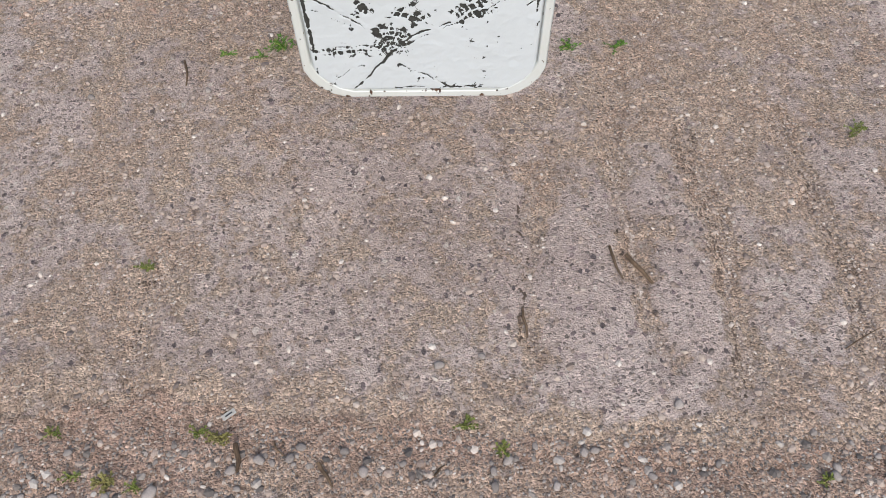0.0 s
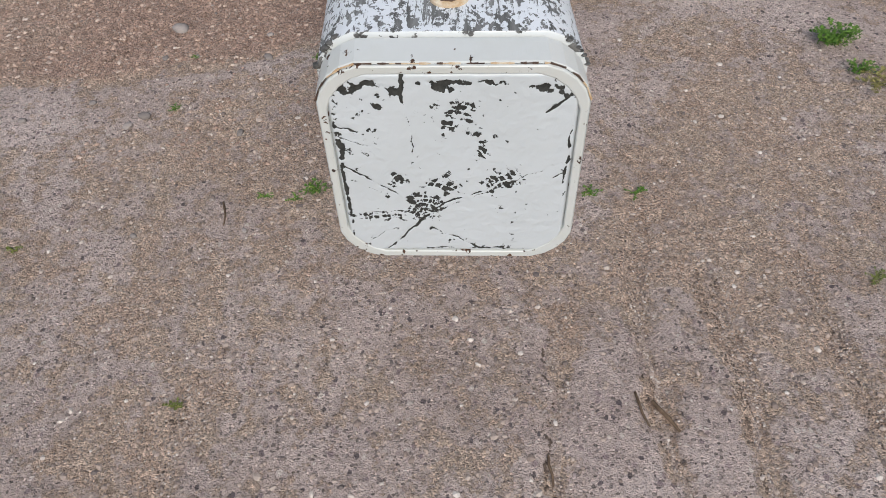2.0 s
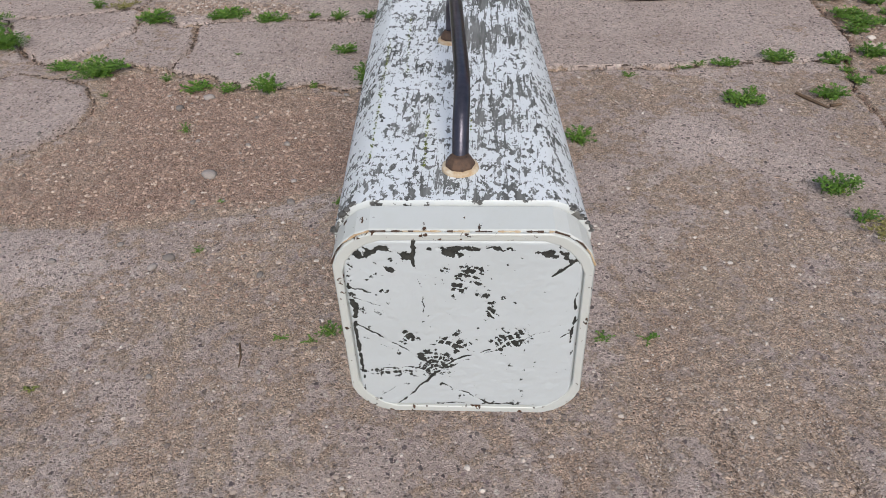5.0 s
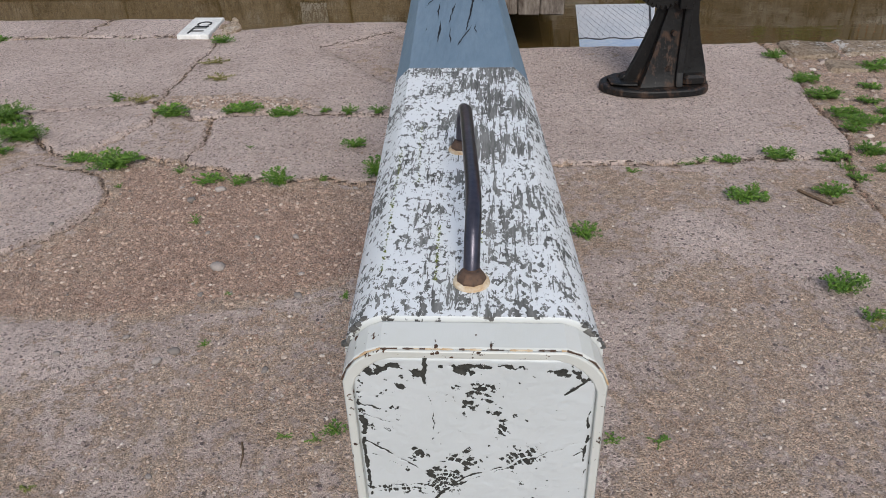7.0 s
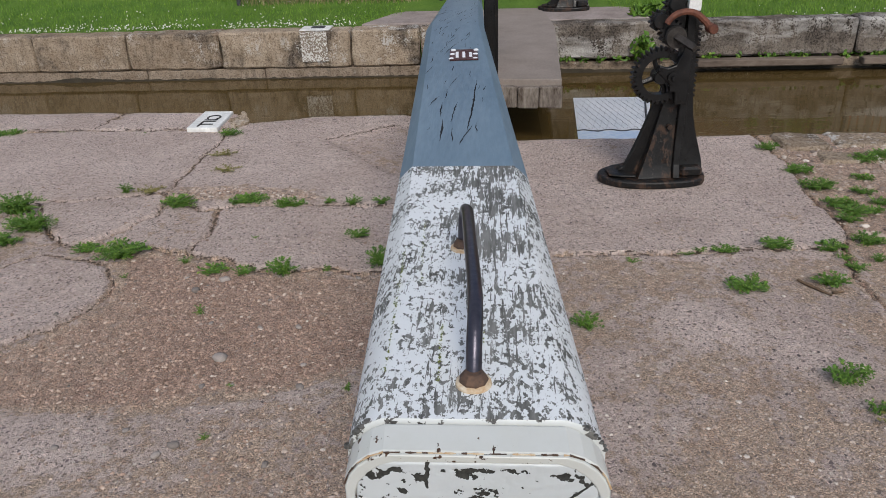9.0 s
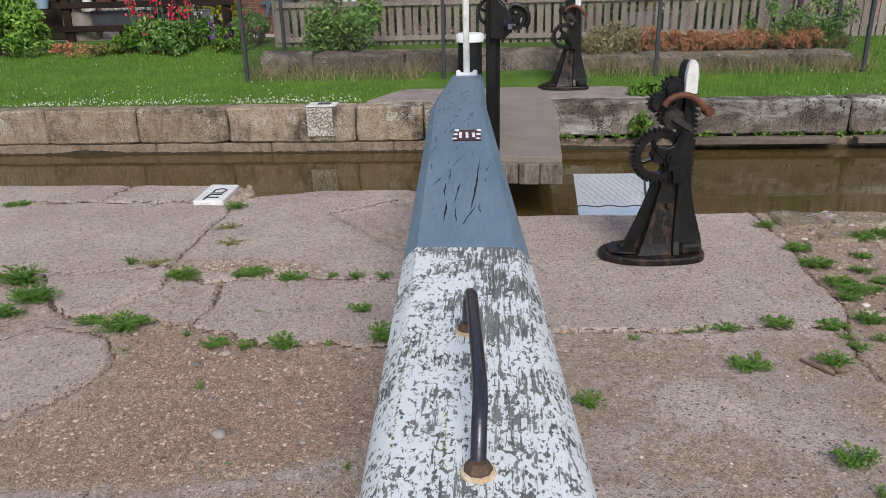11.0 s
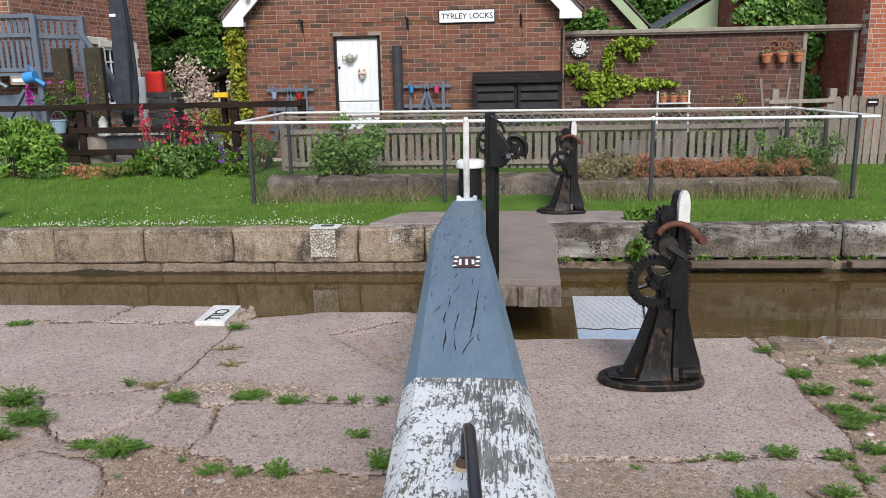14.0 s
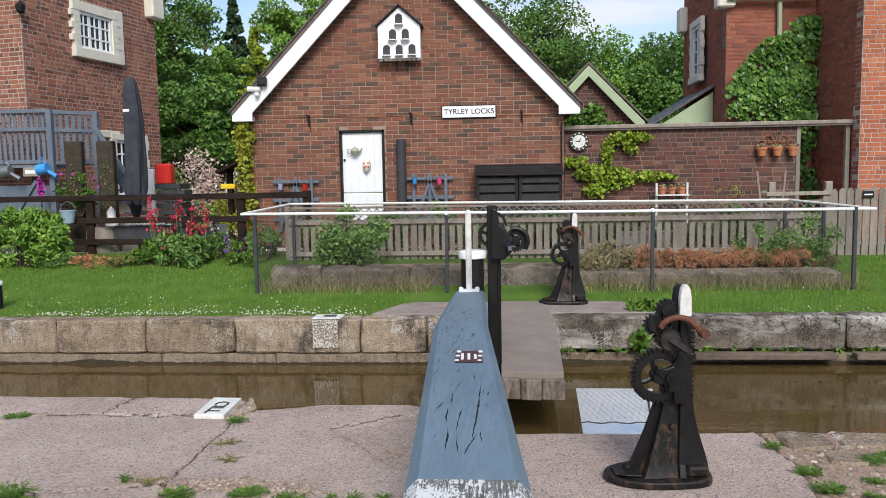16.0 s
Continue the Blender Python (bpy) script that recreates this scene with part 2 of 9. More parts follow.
def peeling_mat(name, bare_a, bare_b, amount, stretch, attr=None, scale=68, paint_a=(0.70, 0.72, 0.73), paint_b=(0.50, 0.52, 0.47), worn=False):
    """White gloss paint that flakes off grey wood."""
    m, n, l, s = nodes_of(name)
    co = coords(n)
    flakes = n_noise(n, l, co, scale, 9, 0.6, stretch)
    patch = n_noise(n, l, co, 5.0, 3, 0.5)
    wv = n.new("ShaderNodeMapping")
    wv.inputs["Scale"].default_value = stretch
    l.new(co, wv.inputs["Vector"])
    chip = n.new("ShaderNodeTexVoronoi")
    chip.inputs["Scale"].default_value = scale * 1.7
    l.new(wv.outputs["Vector"], chip.inputs["Vector"])
    sepc = n.new("ShaderNodeSeparateColor")
    l.new(chip.outputs["Color"], sepc.inputs["Color"])
    grain = n_noise(n, l, co, 90, 5, 0.7, (1.0, 0.06, 1.0))
    lines = n_noise(n, l, co, 60, 4, 0.65, (1.0, 0.06, 1.0))
    v = n_math(n, l, "ADD", n_math(n, l, "ADD", flakes, n_math(n, l, "MULTIPLY", n_math(n, l, "SUBTRACT", sepc.outputs[0], 0.5), 0.17)), n_math(n, l, "MULTIPLY", n_math(n, l, "SUBTRACT", patch, 0.5), 0.30))
    v = n_math(n, l, "ADD", v, n_math(n, l, "MULTIPLY", n_math(n, l, "SUBTRACT", lines, 0.5), 0.70))
    if attr:
        at = n.new("ShaderNodeAttribute")
        at.attribute_name = attr
        v = n_math(n, l, "ADD", v, at.outputs["Fac"])
    bare = n_ramp(n, l, v, amount, amount + 0.012)
    if worn:
        # chips with sharp corners, and fine streaks along the grain where the middle is worn
        sx = n.new("ShaderNodeSeparateXYZ")
        l.new(co, sx.inputs[0])
        mid_x = n_math(n, l, "SUBTRACT", 1.0, n_math(n, l, "MULTIPLY", n_math(n, l, "ABSOLUTE", n_math(n, l, "SUBTRACT", sx.outputs[0], 0.01)), 8.0))
        back = n_ramp(n, l, sx.outputs[1], 0.22, 0.60)
        chips = n_noise(n, l, co, 112, 9, 0.64, (1.0, 0.60, 1.0))
        clus = n_noise(n, l, co, 9.0, 4, 0.6)
        cv = n_math(n, l, "ADD", n_math(n, l, "ADD", chips, n_math(n, l, "MULTIPLY", n_math(n, l, "SUBTRACT", sepc.outputs[0], 0.5), 0.10)), n_math(n, l, "MULTIPLY", n_math(n, l, "SUBTRACT", clus, 0.5), 0.36))
        hoop_edge = n_math(n, l, "SUBTRACT", 1.0, n_ramp(n, l, sx.outputs[1], 0.055, 0.12))
        cv = n_math(n, l, "ADD", cv, n_math(n, l, "MULTIPLY", hoop_edge, 0.055))
        b1 = n_ramp(n, l, cv, 0.553, 0.559)
        strk = n_noise(n, l, co, 150, 7, 0.72, (1.0, 0.07, 1.0))
        sv = n_math(n, l, "ADD", n_math(n, l, "ADD", strk, n_math(n, l, "MULTIPLY", n_math(n, l, "SUBTRACT", clus, 0.5), 0.55)), n_math(n, l, "MULTIPLY", n_math(n, l, "MULTIPLY", n_math(n, l, "MAXIMUM", mid_x, 0.12), back), 0.15))
        b2 = n_ramp(n, l, sv, 0.592, 0.604)
        bare = n_math(n, l, "MAXIMUM", b1, b2)
    wood = n_mix(n, l, n_ramp(n, l, grain, 0.35, 0.65), bare_a, bare_b)
    dirty = n_ramp(n, l, n_noise(n, l, co, 9, 6, 0.7), 0.45, 0.8)
    paint = n_mix(n, l, n_math(n, l, "MULTIPLY", dirty, 0.35), paint_a, paint_b)
    l.new(n_mix(n, l, bare, paint, wood), s.inputs["Base Color"])
    l.new(n_mix(n, l, bare, (0.38, 0.38, 0.38), (0.9, 0.9, 0.9)), s.inputs["Roughness"])
    h = n_math(n, l, "SUBTRACT", n_math(n, l, "MULTIPLY", grain, 0.35), bare)
    n_bump(n, l, s, h, 0.5, 0.002)
    return m


M_CONC = concrete_mat()
M_EARTH = plain("trodden_earth", (0.20, 0.14, 0.10), (0.30, 0.22, 0.17), 0.95, 3, 70)
M_TURF = plain("turf_soil", (0.045, 0.10, 0.014), (0.10, 0.175, 0.028), 0.95, 3, 50)
M_TERRACE = plain("terrace_paving", (0.46, 0.42, 0.385), (0.62, 0.575, 0.53), 0.9, 2, 40)
M_PEEL = peeling_mat("flaking_white_paint", (0.065, 0.065, 0.060), (0.215, 0.215, 0.205), 0.550, (1.0, 0.34, 1.0), None, 82, worn=True)
M_FACE = peeling_mat("cracked_white_paint", (0.012, 0.013, 0.011), (0.04, 0.04, 0.035), 0.80, (1.0, 1.0, 1.0), "wear", 75, (0.485, 0.517, 0.53), (0.39, 0.418, 0.415))
M_HOOP = peeling_mat("painted_iron_hoop", (0.02, 0.015, 0.012), (0.10, 0.045, 0.02), 0.70, (1.0, 1.0, 1.0), None, 60, (0.60, 0.605, 0.565), (0.49, 0.48, 0.39))
M_SHOULDER = peeling_mat("chipped_shoulder_paint", (0.03, 0.03, 0.028), (0.16, 0.155, 0.145), 0.56, (1.0, 1.0, 1.0), None, 60, (0.55, 0.57, 0.56), (0.45, 0.46, 0.41))
M_CHAMFER = peeling_mat("creamy_end_paint", (0.02, 0.015, 0.012), (0.10, 0.045, 0.02), 0.66, (1.0, 1.0, 1.0), None, 70, (0.50, 0.515, 0.495), (0.43, 0.425, 0.34))
M_LIMEWASH = peeling_mat("worn_white_wash", (0.16, 0.13, 0.10), (0.26, 0.21, 0.17), 0.49, (1.0, 1.0, 1.0), None, 45, (0.58, 0.565, 0.53), (0.48, 0.46, 0.41))
M_RUST = plain("rust", (0.20, 0.075, 0.03), (0.36, 0.17, 0.08), 0.9, 20, 120)
M_STAINED = plain("rust_stained_paint", (0.40, 0.24, 0.11), (0.62, 0.55, 0.43), 0.6, 45, 120)
M_COLLAR = plain("rusted_dark_iron", (0.045, 0.034, 0.03), (0.12, 0.072, 0.048), 0.7, 30, 120)
M_BLUE = plain("blue_grey_paint", (0.100, 0.158, 0.212), (0.165, 0.236, 0.298), 0.46, 6, 70, 0.5, stretch=(1, 0.12, 1), dist=0.003)
M_BAREWOOD = plain("bare_grey_wood", (0.035, 0.035, 0.032), (0.16, 0.155, 0.145), 0.9, 40, 160)
M_CRACK = plain("crack_dark", (0.01, 0.012, 0.015), (0.02, 0.022, 0.026), 0.9)
M_STEEL = plain("bare_dark_steel", (0.055, 0.055, 0.07), (0.11, 0.10, 0.12), 0.33, 8, 60, 0.15, 0.85)
def iron_mat(name, bare, dust, rough):
    """Black painted cast iron: rust brown where the paint has gone, dust and drips on it."""
    m, n, l, s = nodes_of(name)
    co = n.new("ShaderNodeNewGeometry").outputs["Position"]
    cast, patch, drip = n_noise(n, l, co, 95, 6, 0.7), n_noise(n, l, co, 11, 7, 0.68), n_noise(n, l, co, 34, 6, 0.7, (1.0, 1.0, 0.22))
    col = n_mix(n, l, n_ramp(n, l, cast, 0.35, 0.68), (0.003, 0.003, 0.0033), (0.011, 0.0105, 0.0105))
    col = n_mix(n, l, n_ramp(n, l, n_math(n, l, "ADD", patch, n_math(n, l, "MULTIPLY", n_math(n, l, "SUBTRACT", drip, 0.5), 0.7)), bare, bare + 0.10), col, n_mix(n, l, drip, (0.014, 0.009, 0.007), (0.075, 0.042, 0.027)))
    col = n_mix(n, l, n_math(n, l, "MULTIPLY", n_ramp(n, l, n_math(n, l, "ADD", n_math(n, l, "MULTIPLY", cast, 0.5), n_math(n, l, "MULTIPLY", drip, 0.5)), dust, dust + 0.12), 0.7), col, (0.105, 0.092, 0.080))
    l.new(col, s.inputs["Base Color"])
    l.new(n_ramp(n, l, patch, 0.35, 0.7, (rough, rough, rough), (rough + 0.35,) * 3), s.inputs["Roughness"])
    s.inputs["Specular IOR Level"].default_value = 0.30
    n_bump(n, l, s, n_math(n, l, "ADD", n_math(n, l, "MULTIPLY", cast, 0.6), patch), 0.6, 0.004)
    return m


M_IRON = iron_mat("black_painted_iron", 0.66, 0.64, 0.26)
M_IRONRUST = iron_mat("worn_black_iron", 0.50, 0.56, 0.34)
M_SPINDLE = plain("worn_grey_iron", (0.020, 0.018, 0.016), (0.075, 0.066, 0.060), 0.45, 20, 90, 0.4, 0.4)
M_REDRUST = plain("red_rusty_iron", (0.055, 0.022, 0.016), (0.17, 0.065, 0.04), 0.65, 15, 70)
M_WHITE = plain("white_gloss", (0.72, 0.75, 0.77), (0.80, 0.82, 0.84), 0.4, 6, 40, 0.1)
M_WEATHER = plain("weathered_white", (0.50, 0.50, 0.48), (0.78, 0.78, 0.76), 0.6, 12, 60, 0.2)
M_PLANK = plain("grey_walkway", (0.20, 0.17, 0.15), (0.275, 0.235, 0.21), 0.8, 3, 50, 0.2)
M_OLDWOOD = plain("wet_old_timber", (0.075, 0.055, 0.042), (0.19, 0.15, 0.12), 0.8, 8, 40, 0.4, stretch=(0.3, 1, 1))
M_ENDWOOD = plain("pale_split_timber", (0.07, 0.052, 0.042), (0.27, 0.235, 0.205), 0.9, 14, 60, 0.6, stretch=(1, 1, 0.3))
M_GATEWOOD = plain("submerged_timber", (0.03, 0.025, 0.018), (0.06, 0.05, 0.035), 0.7)
def stained_stone(name, lo, hi, black, lime):
    """Old sandstone with black growth, pale lime runs and rough tooling."""
    m, n, l, s = nodes_of(name)
    pos = n.new("ShaderNodeNewGeometry").outputs["Position"]
    mid, fine_, big = n_noise(n, l, pos, 7, 6, 0.7), n_noise(n, l, pos, 55, 5, 0.7), n_noise(n, l, pos, 1.7, 5, 0.65)
    run = n_noise(n, l, pos, 9, 5, 0.65, (1.0, 1.0, 0.45))
    rnd = n.new("ShaderNodeObjectInfo").outputs["Random"]
    base = n_mix(n, l, rnd, lo, hi)
    base = n_mix(n, l, n_ramp(n, l, mid, 0.35, 0.65), n_mix(n, l, 1.0, base, (0.68, 0.64, 0.60), "MULTIPLY"), base)
    base = n_mix(n, l, n_math(n, l, "MULTIPLY", n_ramp(n, l, big, black, black + 0.12), 0.85), base, n_mix(n, l, n_ramp(n, l, fine_, 0.4, 0.6), (0.035, 0.030, 0.026), (0.12, 0.10, 0.085)))
    gate_ = n_ramp(n, l, n_noise(n, l, pos, 1.25, 4, 0.6, (0.7, 1.0, 2.2)), 0.44, 0.60)
    crust = n_ramp(n, l, n_math(n, l, "ADD", run, n_math(n, l, "MULTIPLY", n_math(n, l, "SUBTRACT", fine_, 0.5), 0.8)), lime, lime + 0.07)
    streak = n_ramp(n, l, n_noise(n, l, pos, 16, 5, 0.65, (1.0, 1.0, 0.16)), 0.52, 0.68)
    base = n_mix(n, l, n_math(n, l, "MULTIPLY", streak, 0.40), base, (0.055, 0.046, 0.038))
    base = n_mix(n, l, n_ramp(n, l, fine_, 0.38, 0.52), n_mix(n, l, 1.0, base, (0.5, 0.48, 0.46), "MULTIPLY"), base)
    base = n_mix(n, l, n_math(n, l, "MULTIPLY", n_math(n, l, "MULTIPLY", crust, gate_), 0.9), base, (0.56, 0.54, 0.51))
    l.new(base, s.inputs["Base Color"])
    s.inputs["Roughness"].default_value, s.inputs["Specular IOR Level"].default_value = 0.92, 0.15
    n_bump(n, l, s, n_math(n, l, "ADD", mid, fine_), 1.0, 0.020)
    return m


M_COPE = stained_stone("stained_coping_stone", (0.36, 0.285, 0.212), (0.52, 0.425, 0.325), 0.53, 0.55)
M_COPER = stained_stone("limy_coping_stone", (0.215, 0.185, 0.158), (0.30, 0.262, 0.225), 0.42, 0.41)
M_COPETOP = plain("stone_top", (0.20, 0.165, 0.15), (0.34, 0.29, 0.27), 0.9, 4, 40, 0.5)
M_PLINTH = plain("damp_brick_stone", (0.15, 0.10, 0.07), (0.27, 0.20, 0.15), 0.8, 5, 30, 0.5)
M_STONEWALL = stained_stone("rubble_wall", (0.18, 0.155, 0.132), (0.36, 0.31, 0.265), 0.48, 0.60)
M_BRICK = brick_mat("cottage_brick", [(0.265, 0.108, 0.070), (0.205, 0.086, 0.060), (0.330, 0.155, 0.097), (0.150, 0.074, 0.056), (0.245, 0.114, 0.079), (0.110, 0.074, 0.058), (0.136, 0.090, 0.070), (0.290, 0.130, 0.083), (0.215, 0.092, 0.063)], 0.10)
M_BRICKD = brick_mat("old_house_brick", [(0.31, 0.125, 0.085), (0.40, 0.165, 0.108), (0.23, 0.10, 0.074), (0.36, 0.143, 0.094), (0.15, 0.078, 0.06), (0.45, 0.20, 0.13), (0.28, 0.12, 0.085)], 0.08)
M_BRICKR = brick_mat("red_house_brick", [(0.37, 0.125, 0.078), (0.30, 0.10, 0.066), (0.43, 0.155, 0.095), (0.23, 0.085, 0.06), (0.34, 0.112, 0.072), (0.40, 0.14, 0.085)], 0.05)
M_BRICKO = brick_mat("bright_brick", [(0.56, 0.185, 0.088), (0.46, 0.145, 0.078), (0.60, 0.23, 0.12), (0.37, 0.118, 0.07), (0.52, 0.172, 0.094), (0.30, 0.13, 0.09)])
M_BRICKW = brick_mat("garden_brick", [(0.150, 0.064, 0.050), (0.205, 0.080, 0.057), (0.105, 0.050, 0.041), (0.175, 0.078, 0.061), (0.068, 0.040, 0.036), (0.26, 0.128, 0.094)], 0.62, (0.075, 0.060, 0.055))
M_MORTAR = plain("mortar", (0.26, 0.19, 0.155), (0.36, 0.28, 0.235), 0.95, 2, 60)
M_MORTARD = plain("pale_lime_mortar", (0.32, 0.26, 0.225), (0.50, 0.43, 0.38), 0.95, 2, 60)
M_MORTARG = plain("grimy_mortar", (0.150, 0.118, 0.102), (0.26, 0.212, 0.186), 0.95, 2, 60)
M_TILE = plain("roof_tile", (0.085, 0.070, 0.064), (0.17, 0.145, 0.13), 0.9, 8, 40, 0.4, vary=0.3)
M_SLATE = plain("roof_slate", (0.07, 0.075, 0.085), (0.14, 0.145, 0.16), 0.6, 8, 40, 0.3, vary=0.3)
M_SAGE = plain("sage_green_paint", (0.33, 0.42, 0.27), (0.39, 0.48, 0.31), 0.5, 4, 40, 0.1)
M_CREAM = plain("cream_stone_paint", (0.62, 0.60, 0.51), (0.72, 0.70, 0.61), 0.7, 4, 40, 0.15)
M_BLACKWOOD = plain("black_stained_wood", (0.010, 0.010, 0.012), (0.026, 0.025, 0.028), 0.6, 6, 40, 0.3, spec=0.2)
M_DARKFENCE = plain("dark_brown_fence_wood", (0.012, 0.008, 0.007), (0.034, 0.023, 0.018), 0.8, 5, 35, 0.4, stretch=(0.3, 1, 1), spec=0.12)
M_GREYWOOD = plain("weathered_grey_wood", (0.175, 0.150, 0.125), (0.31, 0.275, 0.235), 0.9, 6, 40, 0.4, stretch=(1, 1, 0.2), vary=0.35)
M_BLUEWOOD = plain("slate_blue_wood", (0.105, 0.130, 0.170), (0.15, 0.18, 0.225), 0.6, 5, 40, 0.2)
M_CANVAS = plain("charcoal_canvas", (0.030, 0.034, 0.045), (0.055, 0.060, 0.075), 0.85, 7, 120, 0.25)
M_GREYPOST = plain("dark_grey_paint", (0.035, 0.037, 0.043), (0.06, 0.063, 0.07), 0.5, 6, 60, 0.1)
M_TERRA = plain("terracotta", (0.40, 0.15, 0.07), (0.52, 0.22, 0.11), 0.85, 12, 60, 0.15)
M_RED = plain("red_plastic", (0.52, 0.025, 0.02), (0.60, 0.04, 0.03), 0.4, 5, 30, 0.05)
M_CYAN = plain("bright_blue_tin", (0.05, 0.26, 0.62), (0.07, 0.32, 0.70), 0.35, 5, 30, 0.05)
M_PINK = plain("pink_tin", (0.70, 0.08, 0.22), (0.78, 0.11, 0.27), 0.35, 5, 30, 0.05)
M_LILAC = plain("lilac_tin", (0.38, 0.40, 0.62), (0.45, 0.47, 0.70), 0.4, 5, 30, 0.05)
M_YELLOW = plain("yellow_plastic", (0.70, 0.48, 0.02), (0.78, 0.55, 0.04), 0.4, 5, 30, 0.05)
M_PALEBLUE = plain("pale_blue_plastic", (0.25, 0.36, 0.45), (0.31, 0.43, 0.52), 0.45, 5, 30, 0.05)
M_ZINC = plain("zinc", (0.16, 0.18, 0.20), (0.27, 0.29, 0.31), 0.5, 8, 40, 0.1, 0.6)
M_CERAM = plain("sage_ceramic", (0.30, 0.33, 0.24), (0.38, 0.40, 0.30), 0.25, 8, 30, 0.05)
M_BLACK = plain("black_paint", (0.008, 0.008, 0.009), (0.016, 0.016, 0.017), 0.4, 8, 30, 0.1)
M_WIRE = plain("dull_galvanised_wire", (0.035, 0.038, 0.036), (0.10, 0.105, 0.10), 0.7, 8, 30, 0.05, 0.0, spec=0.2)
M_BARK = plain("bark", (0.05, 0.038, 0.028), (0.12, 0.095, 0.07), 0.95, 6, 40, 0.8, stretch=(1, 1, 0.3), dist=0.02)
M_SCRAP = plain("dirty_paper", (0.34, 0.32, 0.29), (0.46, 0.44, 0.40), 0.8, 60, 120)
M_STICK = plain("dry_stick", (0.045, 0.030, 0.020), (0.17, 0.115, 0.075), 0.9, 20, 90, vary=0.4)
M_PEBBLE = plain("pebble", (0.165, 0.142, 0.130), (0.37, 0.325, 0.295), 0.9, 40, 220, vary=0.7)
M_GLASS, _n, _l, _s = nodes_of("window_glass")
_s.inputs["Base Color"].default_value, _s.inputs["Roughness"].default_value = (0.02, 0.025, 0.03, 1), 0.04
M_WEED = leaf_mat("weed_leaves", (0.044, 0.105, 0.014), (0.125, 0.235, 0.032), (0.26, 0.31, 0.070))
M_OLIVEWEED = leaf_mat("olive_weed", (0.085, 0.105, 0.022), (0.17, 0.195, 0.045), (0.27, 0.24, 0.085))
M_DRYWEED = leaf_mat("dry_weed", (0.16, 0.15, 0.045), (0.28, 0.24, 0.09))
M_GRASS = leaf_mat("lawn_blades", (0.078, 0.168, 0.017), (0.172, 0.305, 0.036), (0.29, 0.39, 0.078))
M_LEAF1 = leaf_mat("tree_leaves_dark", (0.046, 0.112, 0.024), (0.140, 0.270, 0.050), (0.215, 0.345, 0.080))
M_LEAF2 = leaf_mat("tree_leaves_light", (0.095, 0.205, 0.033), (0.225, 0.385, 0.064), (0.31, 0.46, 0.090))
M_LEAF3 = leaf_mat("conifer_needles", (0.025, 0.056, 0.025), (0.062, 0.116, 0.046))
M_LEAF4 = leaf_mat("golden_conifer", (0.16, 0.23, 0.02), (0.30, 0.36, 0.04))
M_LEAF5 = leaf_mat("vine_leaves", (0.14, 0.24, 0.02), (0.30, 0.40, 0.045), (0.40, 0.46, 0.07))
M_LEAF6 = leaf_mat("golden_hop_leaves", (0.20, 0.24, 0.025), (0.42, 0.41, 0.06))
M_IVY = leaf_mat("ivy_leaves", (0.035, 0.095, 0.018), (0.125, 0.245, 0.045), (0.27, 0.42, 0.09), 0.32)
M_BUSH = leaf_mat("shrub_leaves", (0.078, 0.163, 0.039), (0.186, 0.310, 0.078), (0.279, 0.388, 0.124))
M_SEDUM = leaf_mat("red_sedum", (0.36, 0.150, 0.085), (0.58, 0.275, 0.145), (0.58, 0.46, 0.16))
M_STRAW = leaf_mat("pale_dry_stems", (0.22, 0.19, 0.09), (0.36, 0.31, 0.17))
M_FLRED = leaf_mat("red_valerian", (0.48, 0.02, 0.06), (0.65, 0.06, 0.13))
M_FLPINK = leaf_mat("pale_pink_leaves", (0.50, 0.33, 0.30), (0.72, 0.58, 0.54), (0.72, 0.74, 0.66))
M_FLPURP = leaf_mat("purple_flowers", (0.16, 0.05, 0.40), (0.32, 0.10, 0.55))
M_FLMAG = leaf_mat("magenta_flowers", (0.45, 0.03, 0.35), (0.62, 0.08, 0.48))
M_FLWHITE = leaf_mat("white_flowers", (0.62, 0.62, 0.56), (0.78, 0.78, 0.74))


def water_mat():
    m, n, l, s = nodes_of("brown_canal_water")
    co = coords(n)
    murk = n_noise(n, l, co, 0.8, 4)
    l.new(n_mix(n, l, murk, (0.060, 0.040, 0.014), (0.095, 0.062, 0.022)), s.inputs["Base Color"])
    s.inputs["Roughness"].default_value, s.inputs["IOR"].default_value = 0.03, 1.33
    n_bump(n, l, s, n_noise(n, l, co, 7, 3, 0.5, (0.4, 1.6, 1)), 0.06, 0.02)
    return m


M_WATER = water_mat()


